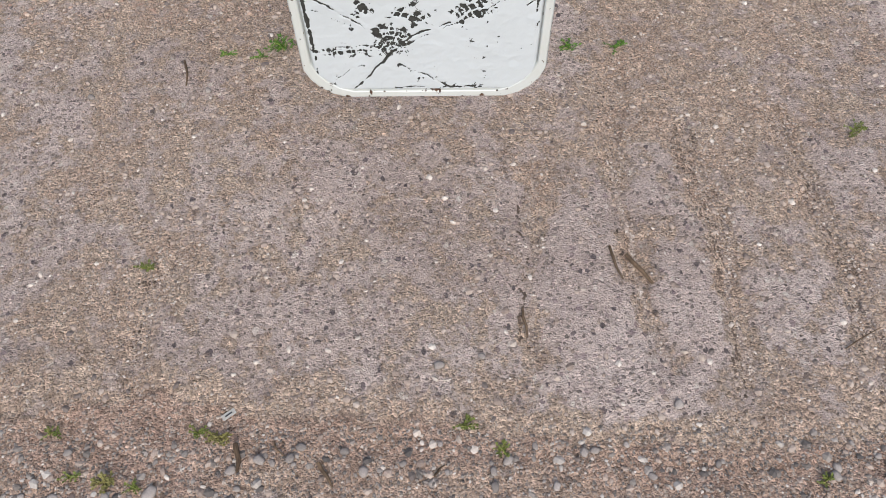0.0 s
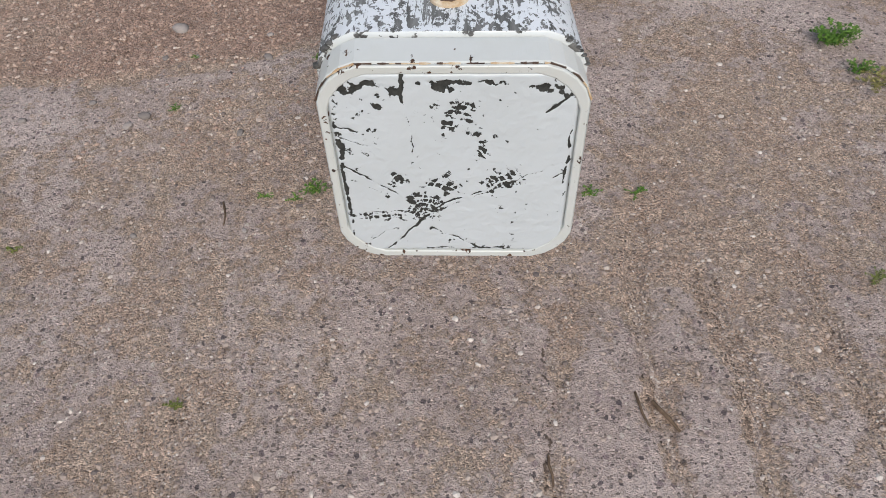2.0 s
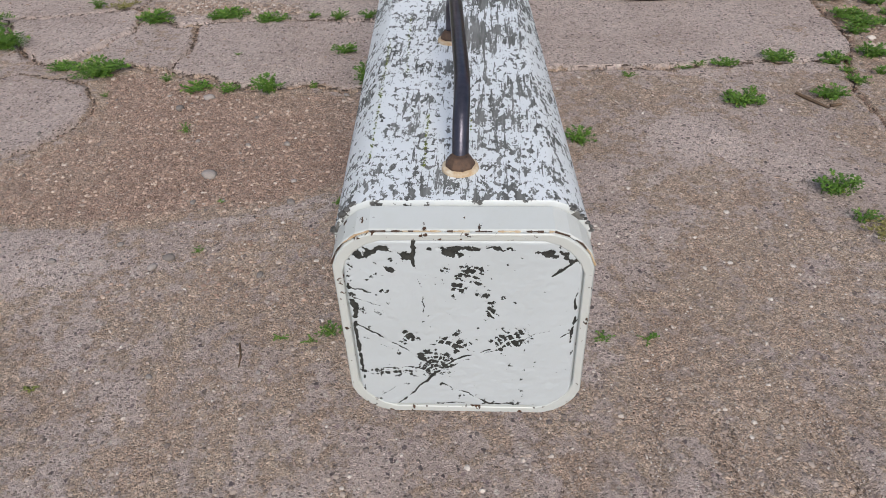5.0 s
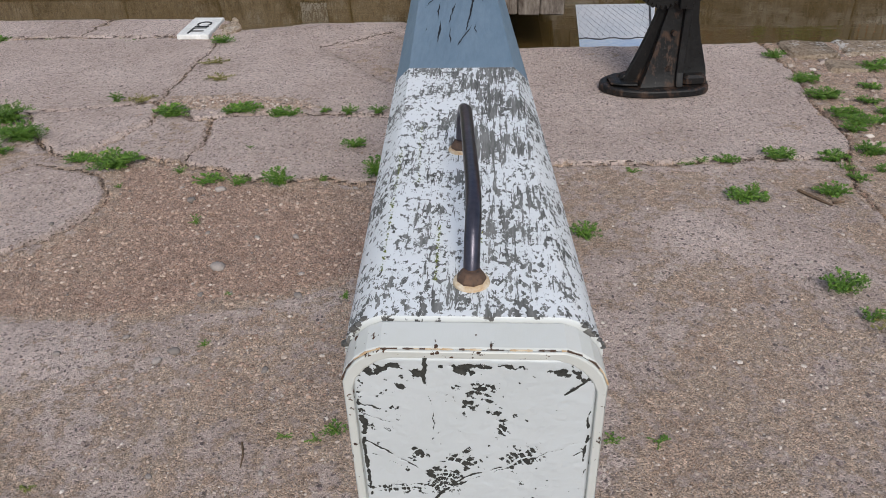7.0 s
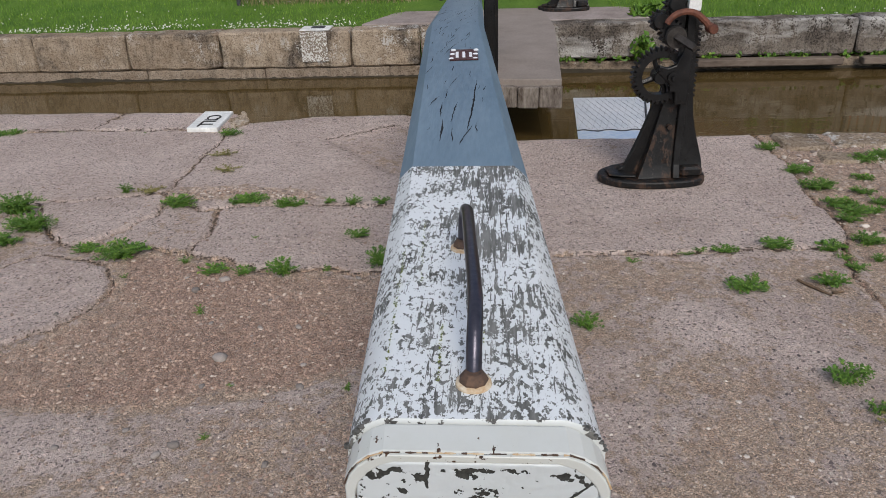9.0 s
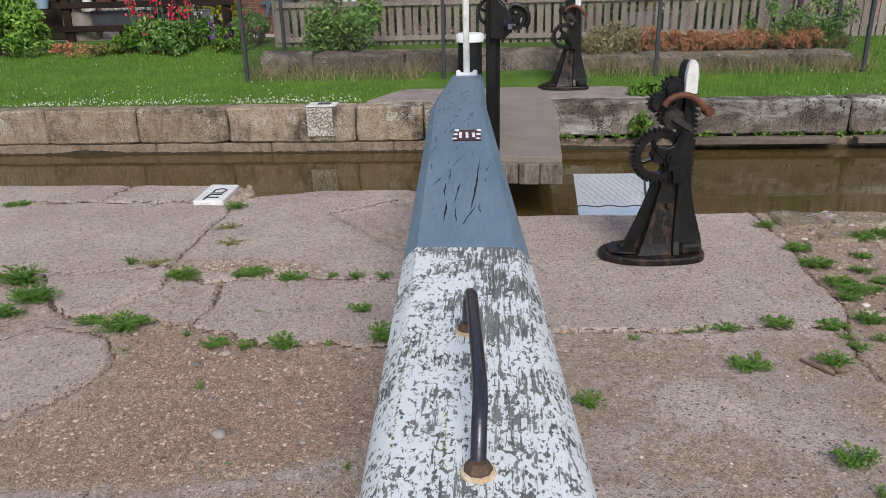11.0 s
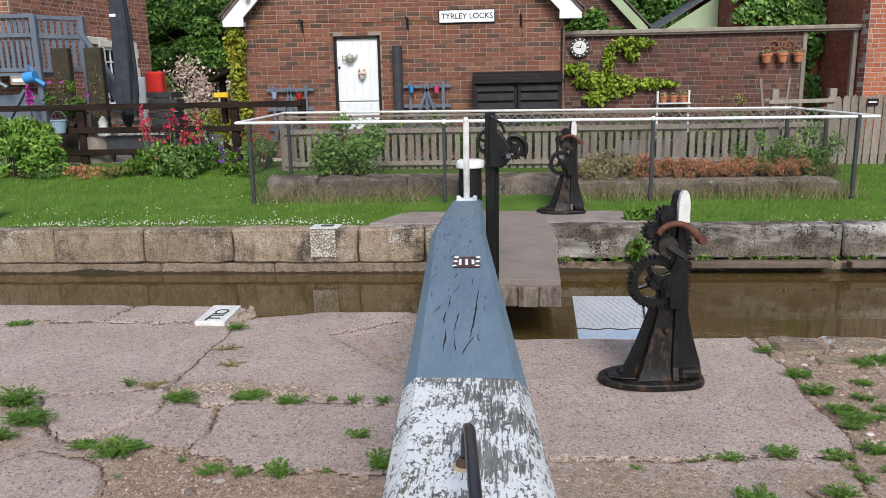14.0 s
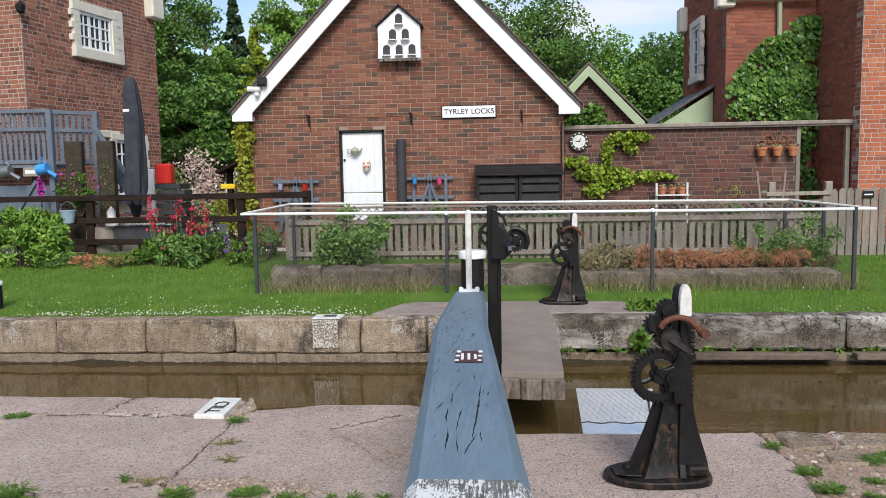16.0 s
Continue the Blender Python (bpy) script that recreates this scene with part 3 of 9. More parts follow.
# ---- mesh helpers ----
class Build:
    """Collects boxes, rods, plates and leaves, and links them as one mesh."""

    def __init__(self):
        self.v, self.f, self.m = [], [], []

    def add(self, verts, faces, slot=0):
        k = len(self.v)
        self.v.extend(tuple(p) for p in verts)
        self.f.extend(tuple(i + k for i in q) for q in faces)
        self.m.extend([slot] * len(faces))
        return self

    def box(self, c, s, turn=0.0, tilt=0.0, lean=0.0, slot=0, cut=0.0):
        """A box round c of size s, turned about z, tilted about x and leant about y, with cut edges."""
        e = Euler((radians(tilt), radians(lean), radians(turn))).to_matrix()
        hx, hy, hz = s[0] / 2, s[1] / 2, s[2] / 2
        b = min(cut, hx * 0.9, hy * 0.9, hz * 0.9)
        if b <= 0:
            p = [(x, y, z) for z in (-hz, hz) for y in (-hy, hy) for x in (-hx, hx)]
            f = [(0, 2, 3, 1), (4, 5, 7, 6), (0, 1, 5, 4), (2, 6, 7, 3), (0, 4, 6, 2), (1, 3, 7, 5)]
        else:
            p, f = [], []
            for z, o in ((-hz, b), (-hz + b, 0), (hz - b, 0), (hz, b)):
                X, Y = hx - o, hy - o
                p += [(-X + b, -Y, z), (X - b, -Y, z), (X, -Y + b, z), (X, Y - b, z), (X - b, Y, z), (-X + b, Y, z), (-X, Y - b, z), (-X, -Y + b, z)]
            f.append(tuple(range(7, -1, -1)))
            f.append(tuple(range(24, 32)))
            for r in range(3):
                f += [(r * 8 + i, r * 8 + (i + 1) % 8, r * 8 + 8 + (i + 1) % 8, r * 8 + 8 + i) for i in range(8)]
        c = Vector(c)
        return self.add([c + e @ Vector(q) for q in p], f, slot)

    def rod(self, pts, r, n=8, slot=0, caps=True):
        """A round rod through the points; r is one radius or one for each point."""
        pts = [Vector(p) for p in pts]
        rs = r if isinstance(r, (list, tuple)) else [r] * len(pts)
        vs, fs, up = [], [], None
        for i, p in enumerate(pts):
            d = (pts[min(i + 1, len(pts) - 1)] - pts[max(i - 1, 0)]).normalized()
            if up is None:
                up = Vector((0, 0, 1)) if abs(d.z) < 0.9 else Vector((1, 0, 0))
            a = d.cross(up).normalized()
            b = d.cross(a).normalized()
            up = a.cross(d).normalized()
            vs += [p + (a * math.cos(2 * math.pi * k / n) + b * math.sin(2 * math.pi * k / n)) * rs[i] for k in range(n)]
        for i in range(len(pts) - 1):
            fs += [(i * n + k, i * n + k + n, i * n + (k + 1) % n + n, i * n + (k + 1) % n) for k in range(n)]
        if caps:
            fs += [tuple(range(n)), tuple(range(len(vs) - 1, len(vs) - n - 1, -1))]
        return self.add(vs, fs, slot)

    def lathe(self, c, prof, n=20, axis="z", slot=0):
        """A turned shape: prof is rows of radius and height."""
        vs, fs = [], []
        for r, h in prof:
            for k in range(n):
                a = 2 * math.pi * k / n
                p = (r * math.cos(a), r * math.sin(a), h)
                vs.append(p if axis == "z" else (p[0], p[2], p[1]) if axis == "y" else (p[2], p[0], p[1]))
        for i in range(len(prof) - 1):
            fs += [(i * n + k, i * n + (k + 1) % n, i * n + (k + 1) % n + n, i * n + k + n) for k in range(n)]
        fs += [tuple(range(n - 1, -1, -1)), tuple(range(len(vs) - n, len(vs)))]
        c = Vector(c)
        return self.add([c + Vector(p) for p in vs], fs, slot)

    def plate(self, poly, a, b, axis="y", slot=0):
        """A flat outline given in two axes, from a to b along the third."""
        def put(u, v, w):
            return (u, w, v) if axis == "y" else (u, v, w) if axis == "z" else (w, u, v)
        k = len(poly)
        vs = [put(u, v, a) for u, v in poly] + [put(u, v, b) for u, v in poly]
        fs = [tuple(range(k)), tuple(range(2 * k - 1, k - 1, -1))] + [(i, i + k, (i + 1) % k + k, (i + 1) % k) for i in range(k)]
        return self.add(vs, fs, slot)

    def ball(self, c, r, n=8, squash=1.0, slot=0):
        prof = [(max(1e-4, r * math.sin(math.pi * i / n)), -r * squash * math.cos(math.pi * i / n)) for i in range(n + 1)]
        return self.lathe(c, prof, n + 2, slot=slot)

    def leaf(self, c, size, rng, up=0.3, long=1.6, slot=0):
        """One leaf: four corners folded along the middle."""
        d = Vector((rng.gauss(0, 1), rng.gauss(0, 1), rng.gauss(0, 1) + up)).normalized()
        e = d.cross(Vector((rng.gauss(0, 1), rng.gauss(0, 1), rng.gauss(0, 1)))).normalized() * size * 0.5
        d = d * size * long * 0.5
        c = Vector(c)
        n = d.cross(e).normalized() * size * 0.12
        return self.add([c - d, c + e + n, c + d, c - e + n], [(0, 1, 2), (0, 2, 3)], slot)

    def mesh(self, name, *mats, smooth=False):
        me = bpy.data.meshes.new(name)
        me.from_pydata(self.v, [], self.f)
        for m in mats:
            me.materials.append(m)
        if len(mats) > 1:
            me.polygons.foreach_set("material_index", self.m)
        if smooth:
            me.polygons.foreach_set("use_smooth", [True] * len(me.polygons))
        me.update()
        return me


def part(name, build, material, parent=None, label="", smooth=False, bevel=0.0):
    """Links what was built as one mesh object, under its thing where one is given."""
    mats = material if isinstance(material, (list, tuple)) else (material,)
    me = build.mesh(name, *mats, smooth=smooth)
    bm = bmesh.new()
    bm.from_mesh(me)
    bmesh.ops.recalc_face_normals(bm, faces=bm.faces)
    bm.to_mesh(me)
    bm.free()
    ob = new(name, me)
    ob.parent = parent
    if smooth:
        sm = ob.modifiers.new("edges", "EDGE_SPLIT")
        sm.split_angle = radians(38)
    if bevel:
        bv = ob.modifiers.new("bevel", "BEVEL")
        bv.width, bv.segments, bv.limit_method = bevel, 2, "ANGLE"
    if label:
        ob["label"] = label
    return ob


def leaves_part(name, build, material, parent=None, label=""):
    """As part(), for leaves, which have no inside to turn away from."""
    ob = new(name, build.mesh(name, *(material if isinstance(material, (list, tuple)) else (material,))))
    ob.parent = parent
    if label:
        ob["label"] = label
    return ob


def thing(name, label, category, group="", at=(0, 0, 0), kind=""):
    ob = new(name)
    ob.empty_display_size = 0.1
    ob.location = at
    bpy.context.view_layer.update()
    return tagged(ob, label, category, group, kind)


def fbm(x, y, scale, octaves=4, seed=0):
    """Smooth noise on arrays, about -1 to 1."""
    out, amp, tot = np.zeros_like(x), 1.0, 0.0
    rs = np.random.RandomState(seed)
    table = rs.rand(256, 256)
    for o in range(octaves):
        u, v = x * scale + 17.3 * o + seed, y * scale + 9.1 * o + seed * 2
        i, j = np.floor(u).astype(int), np.floor(v).astype(int)
        fu, fv = u - i, v - j
        fu, fv = fu * fu * (3 - 2 * fu), fv * fv * (3 - 2 * fv)
        g = lambda a, b: table[a % 256, b % 256]
        out += amp * ((g(i, j) * (1 - fu) + g(i + 1, j) * fu) * (1 - fv) + (g(i, j + 1) * (1 - fu) + g(i + 1, j + 1) * fu) * fv)
        tot, amp, scale = tot + amp, amp * 0.5, scale * 2.03
    return 2 * out / tot - 1


def line_distance(x, y, pts):
    """The distance of array points from a line through pts."""
    best = np.full(x.shape, 1e9)
    for (ax, ay), (bx, by) in zip(pts, pts[1:]):
        dx, dy = bx - ax, by - ay
        t = np.clip(((x - ax) * dx + (y - ay) * dy) / (dx * dx + dy * dy + 1e-12), 0, 1)
        best = np.minimum(best, np.hypot(x - ax - t * dx, y - ay - t * dy))
    return best


def in_poly(x, y, pts):
    inside = np.zeros(x.shape, bool)
    for (ax, ay), (bx, by) in zip(pts, pts[1:] + pts[:1]):
        if ay != by:
            inside ^= ((ay > y) != (by > y)) & (x < (bx - ax) * (y - ay) / (by - ay) + ax)
    return inside


# ---- ground, canal and banks ----
WATER_Z = -0.36
EDGE = [(-40, 5.14), (-4.2, 5.13), (-3.1, 5.12), (-2.36, 5.10), (-2.03, 5.03), (-1.97, 4.83), (-1.83, 4.80), (-1.40, 4.95), (-0.70, 4.98), (-0.45, 4.85), (-0.30, 4.34), (0.16, 4.29),
        (0.71, 4.30), (1.40, 4.32), (1.76, 4.36), (2.03, 4.39), (2.40, 4.37), (2.70, 4.38), (40, 4.40)]
CRACK1 = [(-4.6, 3.18), (-2.96, 3.22), (-2.69, 3.22), (-2.34, 3.26), (-2.0, 3.35), (-1.94, 3.31), (-1.64, 3.1), (-1.26, 3.17), (-0.86, 3.16), (-0.57, 3.12), (-0.1, 3.1)]
CRACK2 = [(-1.96, 3.36), (-1.96, 3.79), (-1.97, 4.09), (-1.96, 4.48), (-1.98, 4.62)]
CRACK3 = [(-2.69, 3.22), (-2.54, 2.98), (-2.34, 2.74), (-2.19, 2.63), (-2.02, 2.77), (-1.89, 3.05), (-1.94, 3.31)]
CRACK4 = [(-1.78, 2.62), (-1.66, 2.58), (-1.29, 2.47), (-1.03, 2.36), (-0.78, 2.38), (-0.53, 2.34), (-0.05, 2.36)]
CRACK5 = [(0.0, 2.55), (0.3, 2.54), (0.85, 2.55), (1.25, 2.58), (1.68, 2.59)]
CRACK6 = [(-1.54, 3.08), (-1.50, 2.85), (-1.54, 2.56)]
SLAB_C = [(-4.6, 2.30), (-2.41, 2.39), (-2.31, 2.54), (-1.86, 2.41), (-1.73, 2.16), (-1.77, 2.03), (-1.83, 1.85), (-1.97, 1.73), (-4.6, 1.55)]
SLAB_DR = [(1.79, 4.38), (1.83, 3.84), (1.78, 3.22), (1.78, 2.78), (1.68, 2.59), (1.61, 2.26), (1.66, 2.0)]
SLAB_B = [(-2.69, 3.22), (-2.54, 2.98), (-2.34, 2.74), (-2.19, 2.63), (-2.02, 2.77), (-1.89, 3.05), (-1.94, 3.31), (-2.34, 3.26)]
HOLLOW = [(-1.2, 4.39), (-0.69, 4.72), (-0.40, 4.70), (-0.40, 3.66), (-0.60, 3.64)]
DIRT = [(-1.86, 2.41), (-1.66, 2.58), (-1.29, 2.47), (-1.03, 2.36), (-0.53, 2.34), (-0.35, 2.3), (-0.40, 1.62), (-0.79, 1.44), (-1.1, 1.36), (-1.5, 1.32), (-2.2, 1.25), (-4.6, 1.15), (-4.6, 1.55), (-1.97, 1.73), (-1.77, 2.03), (-1.73, 2.16)]
LEDGE = [(-2.2, -0.28), (-0.9, -0.25), (-0.59, -0.21), (-0.37, -0.26), (0.15, -0.30), (0.49, -0.31), (0.89, -0.33), (2.2, -0.36)]
GROOVES = [[(0.47, 0.67), (0.45, 0.2), (0.48, -0.14)], [(0.64, 0.51), (0.66, 0.07), (0.68, -0.22)], [(0.23, 0.37), (0.22, -0.12)], [(-0.62, -0.18), (-0.66, 0.0), (-0.58, 0.12)], [(0.88, 0.55), (0.93, 0.1), (0.95, -0.25)]]


def edge_y(x):
    return np.interp(x, [p[0] for p in EDGE], [p[1] for p in EDGE])


g = Build()
ROWS = [(-400, -0.4), (-6, -0.05), (4.15, -0.05), (4.2, -1.6), (7.85, -1.6), (7.9, 0.125), (8.4, 0.15), (9.0, 0.20), (9.6, 0.36), (10.4, 0.44), (11.3, 0.56), (11.8, 0.60), (20, 0.62), (45, 0.8), (120, 3.0), (900, 6.0)]
COLS = [-700, -120, -40, -20, -12, -8, -6, -4, -3, -2, -1, 0, 1, 2, 3, 4, 5, 6, 8, 12, 20, 40, 120, 700]
g.v = [(x, y, z) for y, z in ROWS for x in COLS]
nc = len(COLS)
for r in range(len(ROWS) - 1):
    for c in range(nc - 1):
        g.f.append((r * nc + c, r * nc + c + 1, r * nc + c + 1 + nc, r * nc + c + nc))
        g.m.append(0 if ROWS[r][0] < 7.8 else 1 if ROWS[r][0] < 11.7 else 2 if ROWS[r][0] < 19 and abs(COLS[c]) < 19 else 1)
ground = tagged(leaves_part("ground", g, (M_EARTH, M_TURF, M_TERRACE)), "earth bank, turf and paved terrace beside the canal", "ground", kind="structure")

# the near towpath: a fine sheet cut into its slabs, with cracks, ledges and grit
xs = np.concatenate([np.arange(-9, -2.8, 0.12), np.arange(-2.8, -1.1, 0.016), np.arange(-1.092, 1.25, 0.0145), np.arange(1.265, 2.8, 0.018), np.arange(2.8, 9.1, 0.12)])
ts = np.concatenate([np.arange(-3.0, -0.6, 0.08), np.arange(-0.585, 1.3, 0.0145), np.arange(1.312, 3.99, 0.017)])
tail = np.linspace(0, 1, 56)
gx = np.repeat(xs[:, None], len(ts) + len(tail), 1)
gy = np.concatenate([np.repeat(ts[None, :], len(xs), 0), 4.0 + (edge_y(xs)[:, None] + 0.012 * fbm(xs, xs * 0, 9, 3, 5)[:, None] - 4.0) * tail[None, :]], 1)
wx, wy = gx + 0.030 * fbm(gx, gy, 6, 6, 1) + 0.022 * fbm(gx, gy, 24, 3, 31), gy + 0.030 * fbm(gx, gy, 6, 6, 2) + 0.022 * fbm(gx, gy, 24, 3, 32)
rough = fbm(gx, gy, 3, 4, 3)
fine = fbm(gx, gy, 22, 4, 4)
SL = {}
SL["hollow"] = in_poly(wx, wy, HOLLOW)
SL["B"] = in_poly(wx, wy, SLAB_B)
SL["C"] = in_poly(wx, wy, SLAB_C)
SL["dirt"] = in_poly(wx, wy, DIRT)
right = wx > np.interp(wy, [p[1] for p in SLAB_DR][::-1], [p[0] for p in SLAB_DR][::-1])
line1 = np.interp(wx, [p[0] for p in CRACK1], [p[1] for p in CRACK1])
line4 = np.interp(wx, [p[0] for p in CRACK4], [p[1] for p in CRACK4])
SL["rubble"] = right & (gy > 1.9) & (wx > 1.5)
SL["cope_l"] = (wy > 4.62) & (wx < -2.0)
SL["D"] = (wx > -0.3) & (wy > 2.56) & ~SL["rubble"]
SL["A"] = (wx < -1.96) & (wy > line1) & ~SL["cope_l"]
SL["A2"] = (wx >= -1.96) & (wx <= -0.3) & (wy > line1) & ~SL["hollow"]
SL["M"] = (wx > -1.56) & (wx <= -0.3) & (wy > line4) & (wy <= line1)
SL["M2"] = (wx <= -1.56) & (wx > -1.93) & (wy > 2.58) & (wy <= line1) & ~SL["B"]
led = np.interp(wx, [p[0] for p in LEDGE], [p[1] for p in LEDGE])
SL["grit"] = wy < led
LEVEL = {"hollow": -0.026, "B": 0.004, "C": 0.006, "dirt": -0.008, "rubble": -0.012, "cope_l": 0.012, "D": 0.002, "A": 0.002, "A2": 0.001, "M": 0.0, "M2": -0.002, "grit": -0.018}
DIRTY = {"hollow": 0.40, "B": 0.12, "C": 0.16, "dirt": 0.92, "rubble": 0.80, "cope_l": 0.10, "D": 0.18, "A": 0.05, "A2": 0.08, "M": 0.16, "M2": 0.35, "grit": 0.85}
region = np.full(gx.shape, "F", dtype=object)
gz = np.zeros_like(gx)
dirt = 0.52 + 0.70 * fbm(gx, gy, 2.6, 6, 8)
for k in ("A", "A2", "M", "M2", "D", "rubble", "cope_l", "dirt", "B", "C", "hollow", "grit"):
    region[SL[k]] = k
for k, h in LEVEL.items():
    sel = region == k
    gz[sel] = h
    dirt[sel] = DIRTY[k] + 0.25 * fbm(gx, gy, 3.1, 4, 9)[sel]
# earth thins out raggedly where it meets the concrete
soft = np.pad(dirt, 3, mode="edge")
soft = sum(soft[a:a + dirt.shape[0], b:b + dirt.shape[1]] for a in range(7) for b in range(7)) / 49.0
low = np.pad(gz, 2, mode="edge")
low = sum(low[a:a + gz.shape[0], b:b + gz.shape[1]] for a in range(5) for b in range(5)) / 25.0
zone = ((gx > -2.9) & (gx < 0.2) & (gy > 0.9) & (gy < 2.7)) | ((gx > -1.5) & (gx < -0.3) & (gy > 3.4))
dirt = np.where(zone | (gy < 0.9), soft, dirt)
gz = np.where(zone | (gy < 0.9), low, gz)
dist = np.full(gx.shape, 1e9)
for c in (CRACK1, CRACK2, CRACK3, CRACK4, CRACK5, CRACK6, [(-4.6, 4.62), (-2.0, 4.62)], SLAB_DR, SLAB_C[1:8], [(-3.03, 4.62), (-3.0, 5.1)]):
    dist = np.minimum(dist, line_distance(wx, wy, c))
gz -= 0.045 * np.exp(-(dist / 0.012) ** 2) * np.clip(0.75 + 1.2 * fbm(gx, gy, 4, 3, 16), 0.1, 1)
gz += 0.004 * np.exp(-((dist - 0.03) / 0.02) ** 2)
dirt += 0.7 * np.exp(-(dist / 0.016) ** 2) * (0.6 + fbm(gx, gy, 5, 3, 14))
dirt -= 0.2 * np.exp(-((dist - 0.05) / 0.03) ** 2)
for c in GROOVES:
    d = line_distance(wx, wy, c)
    gz -= 0.009 / (1 + (d / 0.026) ** 6) * np.clip(0.8 + fbm(gx, gy, 5, 3, 17), 0.2, 1)
    dirt += 0.40 / (1 + (d / 0.034) ** 4) * (0.7 + 1.2 * fbm(gx, gy, 7, 4, 15))
d = np.abs(wy - led)
dirt += 0.4 * np.exp(-(d / 0.05) ** 2)
dirt = np.where(region == "F", np.minimum(dirt, 0.66), dirt)
dirt = np.where(region == "grit", np.minimum(dirt, 0.90), dirt)
rub = (region == "rubble") | (region == "dirt") | (region == "grit") | (region == "hollow")
gz += 0.006 * rough + np.where(rub, 0.011, 0.0018) * fine + np.where(rub, 0.006 * np.abs(fbm(gx, gy, 45, 2, 51)), 0.0)
gz += np.where(region == "F", 0.006 * np.tanh(4 * (0.36 - dirt)), 0)
# the hard core strip beside the left slabs lies open
core = line_distance(wx, wy, [(-1.88, 3.33), (-1.5, 3.36), (-1.1, 3.30)])
dirt += 0.8 * np.exp(-(core / 0.11) ** 2)
gz += 0.014 * np.exp(-(core / 0.10) ** 2) * np.abs(fbm(gx, gy, 30, 3, 12))
gz[:, -1] -= 0.03
gz[:, -2] -= 0.008

towpath = tagged(new("pavement"), "worn pinkish concrete towpath slabs with gritty earth and cracks", "pavement", kind="structure")
H, W = gx.shape
quad = region[:-1, :-1]
idx = np.arange(H * W).reshape(H, W)
for key in ["F"] + list(LEVEL):
    hit = np.argwhere(quad == key)
    if not len(hit):
        continue
    i, j = hit[:, 0], hit[:, 1]
    q = np.stack([idx[i, j], idx[i + 1, j], idx[i + 1, j + 1], idx[i, j + 1]], 1)
    used, inv = np.unique(q.ravel(), return_inverse=True)
    me = bpy.data.meshes.new("slab")
    me.from_pydata(np.stack([gx.ravel()[used], gy.ravel()[used], gz.ravel()[used]], 1).tolist(), [], inv.reshape(-1, 4).tolist())
    me.materials.append(M_CONC)
    at = me.attributes.new("dirt", "FLOAT", "POINT")
    at.data.foreach_set("value", np.clip(dirt.ravel()[used], 0, 1).astype(np.float32))
    me.polygons.foreach_set("use_smooth", [True] * len(me.polygons))
    ob = new({"dirt": "earth_patch", "rubble": "rubble_strip", "grit": "gravel_strip", "cope_l": "edge_stone"}.get(key, "concrete_slab"), me)
    ob.parent = towpath

w = Build()
ep = [(x, y + 0.01) for x, y in EDGE]
for (ax, ay), (bx, by) in zip(ep, ep[1:]):
    w.add([(ax, ay, -0.015), (bx, by, -0.015), (bx, by, -1.62), (ax, ay, -1.62), (ax, 4.16, -1.62), (bx, 4.16, -1.62)], [(0, 1, 2, 3), (3, 2, 5, 4)])
w.add([(x, y, -0.060) for x, y in ep] + [(x, 4.1, -0.060) for x, y in ep], [(i, i + 1, i + 1 + len(ep), i + len(ep)) for i in range(len(ep) - 1)])
tagged(leaves_part("canal_wall_near", w, M_PLINTH), "damp stone side wall of the canal", "wall", kind="structure")

wb = Build()
wb.add([(-60, 3.9, WATER_Z), (60, 3.9, WATER_Z), (60, 8.2, WATER_Z), (-60, 8.2, WATER_Z)], [(0, 1, 2, 3)])
tagged(leaves_part("water", wb, M_WATER), "still brown canal water", "water", kind="structure")

# far lock wall: plinth, coping stones, rubbing timbers
far_wall = tagged(new("canal_wall_far"), "old stone lock wall with blackened coping", "wall", kind="structure")
M_PLINTHST = stained_stone("damp_plinth_stone", (0.30, 0.235, 0.180), (0.42, 0.345, 0.27), 0.60, 0.62)
b = Build()
b.box((-20.3, 8.03, -0.95), (41.9, 0.52, 1.42))
b.box((20.5, 8.08, -0.95), (39.3, 0.56, 1.42))
part("plinth", b, M_PLINTH, far_wall)
b = Build()
b.box((0, 8.35, -0.55), (80, 0.5, 1.3))
part("backing", b, M_STONEWALL, far_wall)


def worn_block(x0, x1, y0, y1, z0, z1, seed, n=5, worn=0.012, cut=0.012):
    """A stone block with cut edges and an uneven face."""
    b = Build()
    b.box(((x0 + x1) / 2, (y0 + y1) / 2, (z0 + z1) / 2), (x1 - x0, y1 - y0, z1 - z0), cut=cut)
    me = b.mesh("block")
    bm = bmesh.new()
    bm.from_mesh(me)
    bmesh.ops.subdivide_edges(bm, edges=[e for e in bm.edges if e.calc_length() > 0.12], cuts=n, use_grid_fill=True)
    for v in bm.verts:
        v.co += Vector([worn * noise.noise(v.co * 5 + Vector((seed, k * 7.1, 0))) for k in range(3)])
    bmesh.ops.triangulate(bm, faces=[f for f in bm.faces if len(f.verts) > 4])
    bm.to_mesh(me)
    bm.free()
    return me


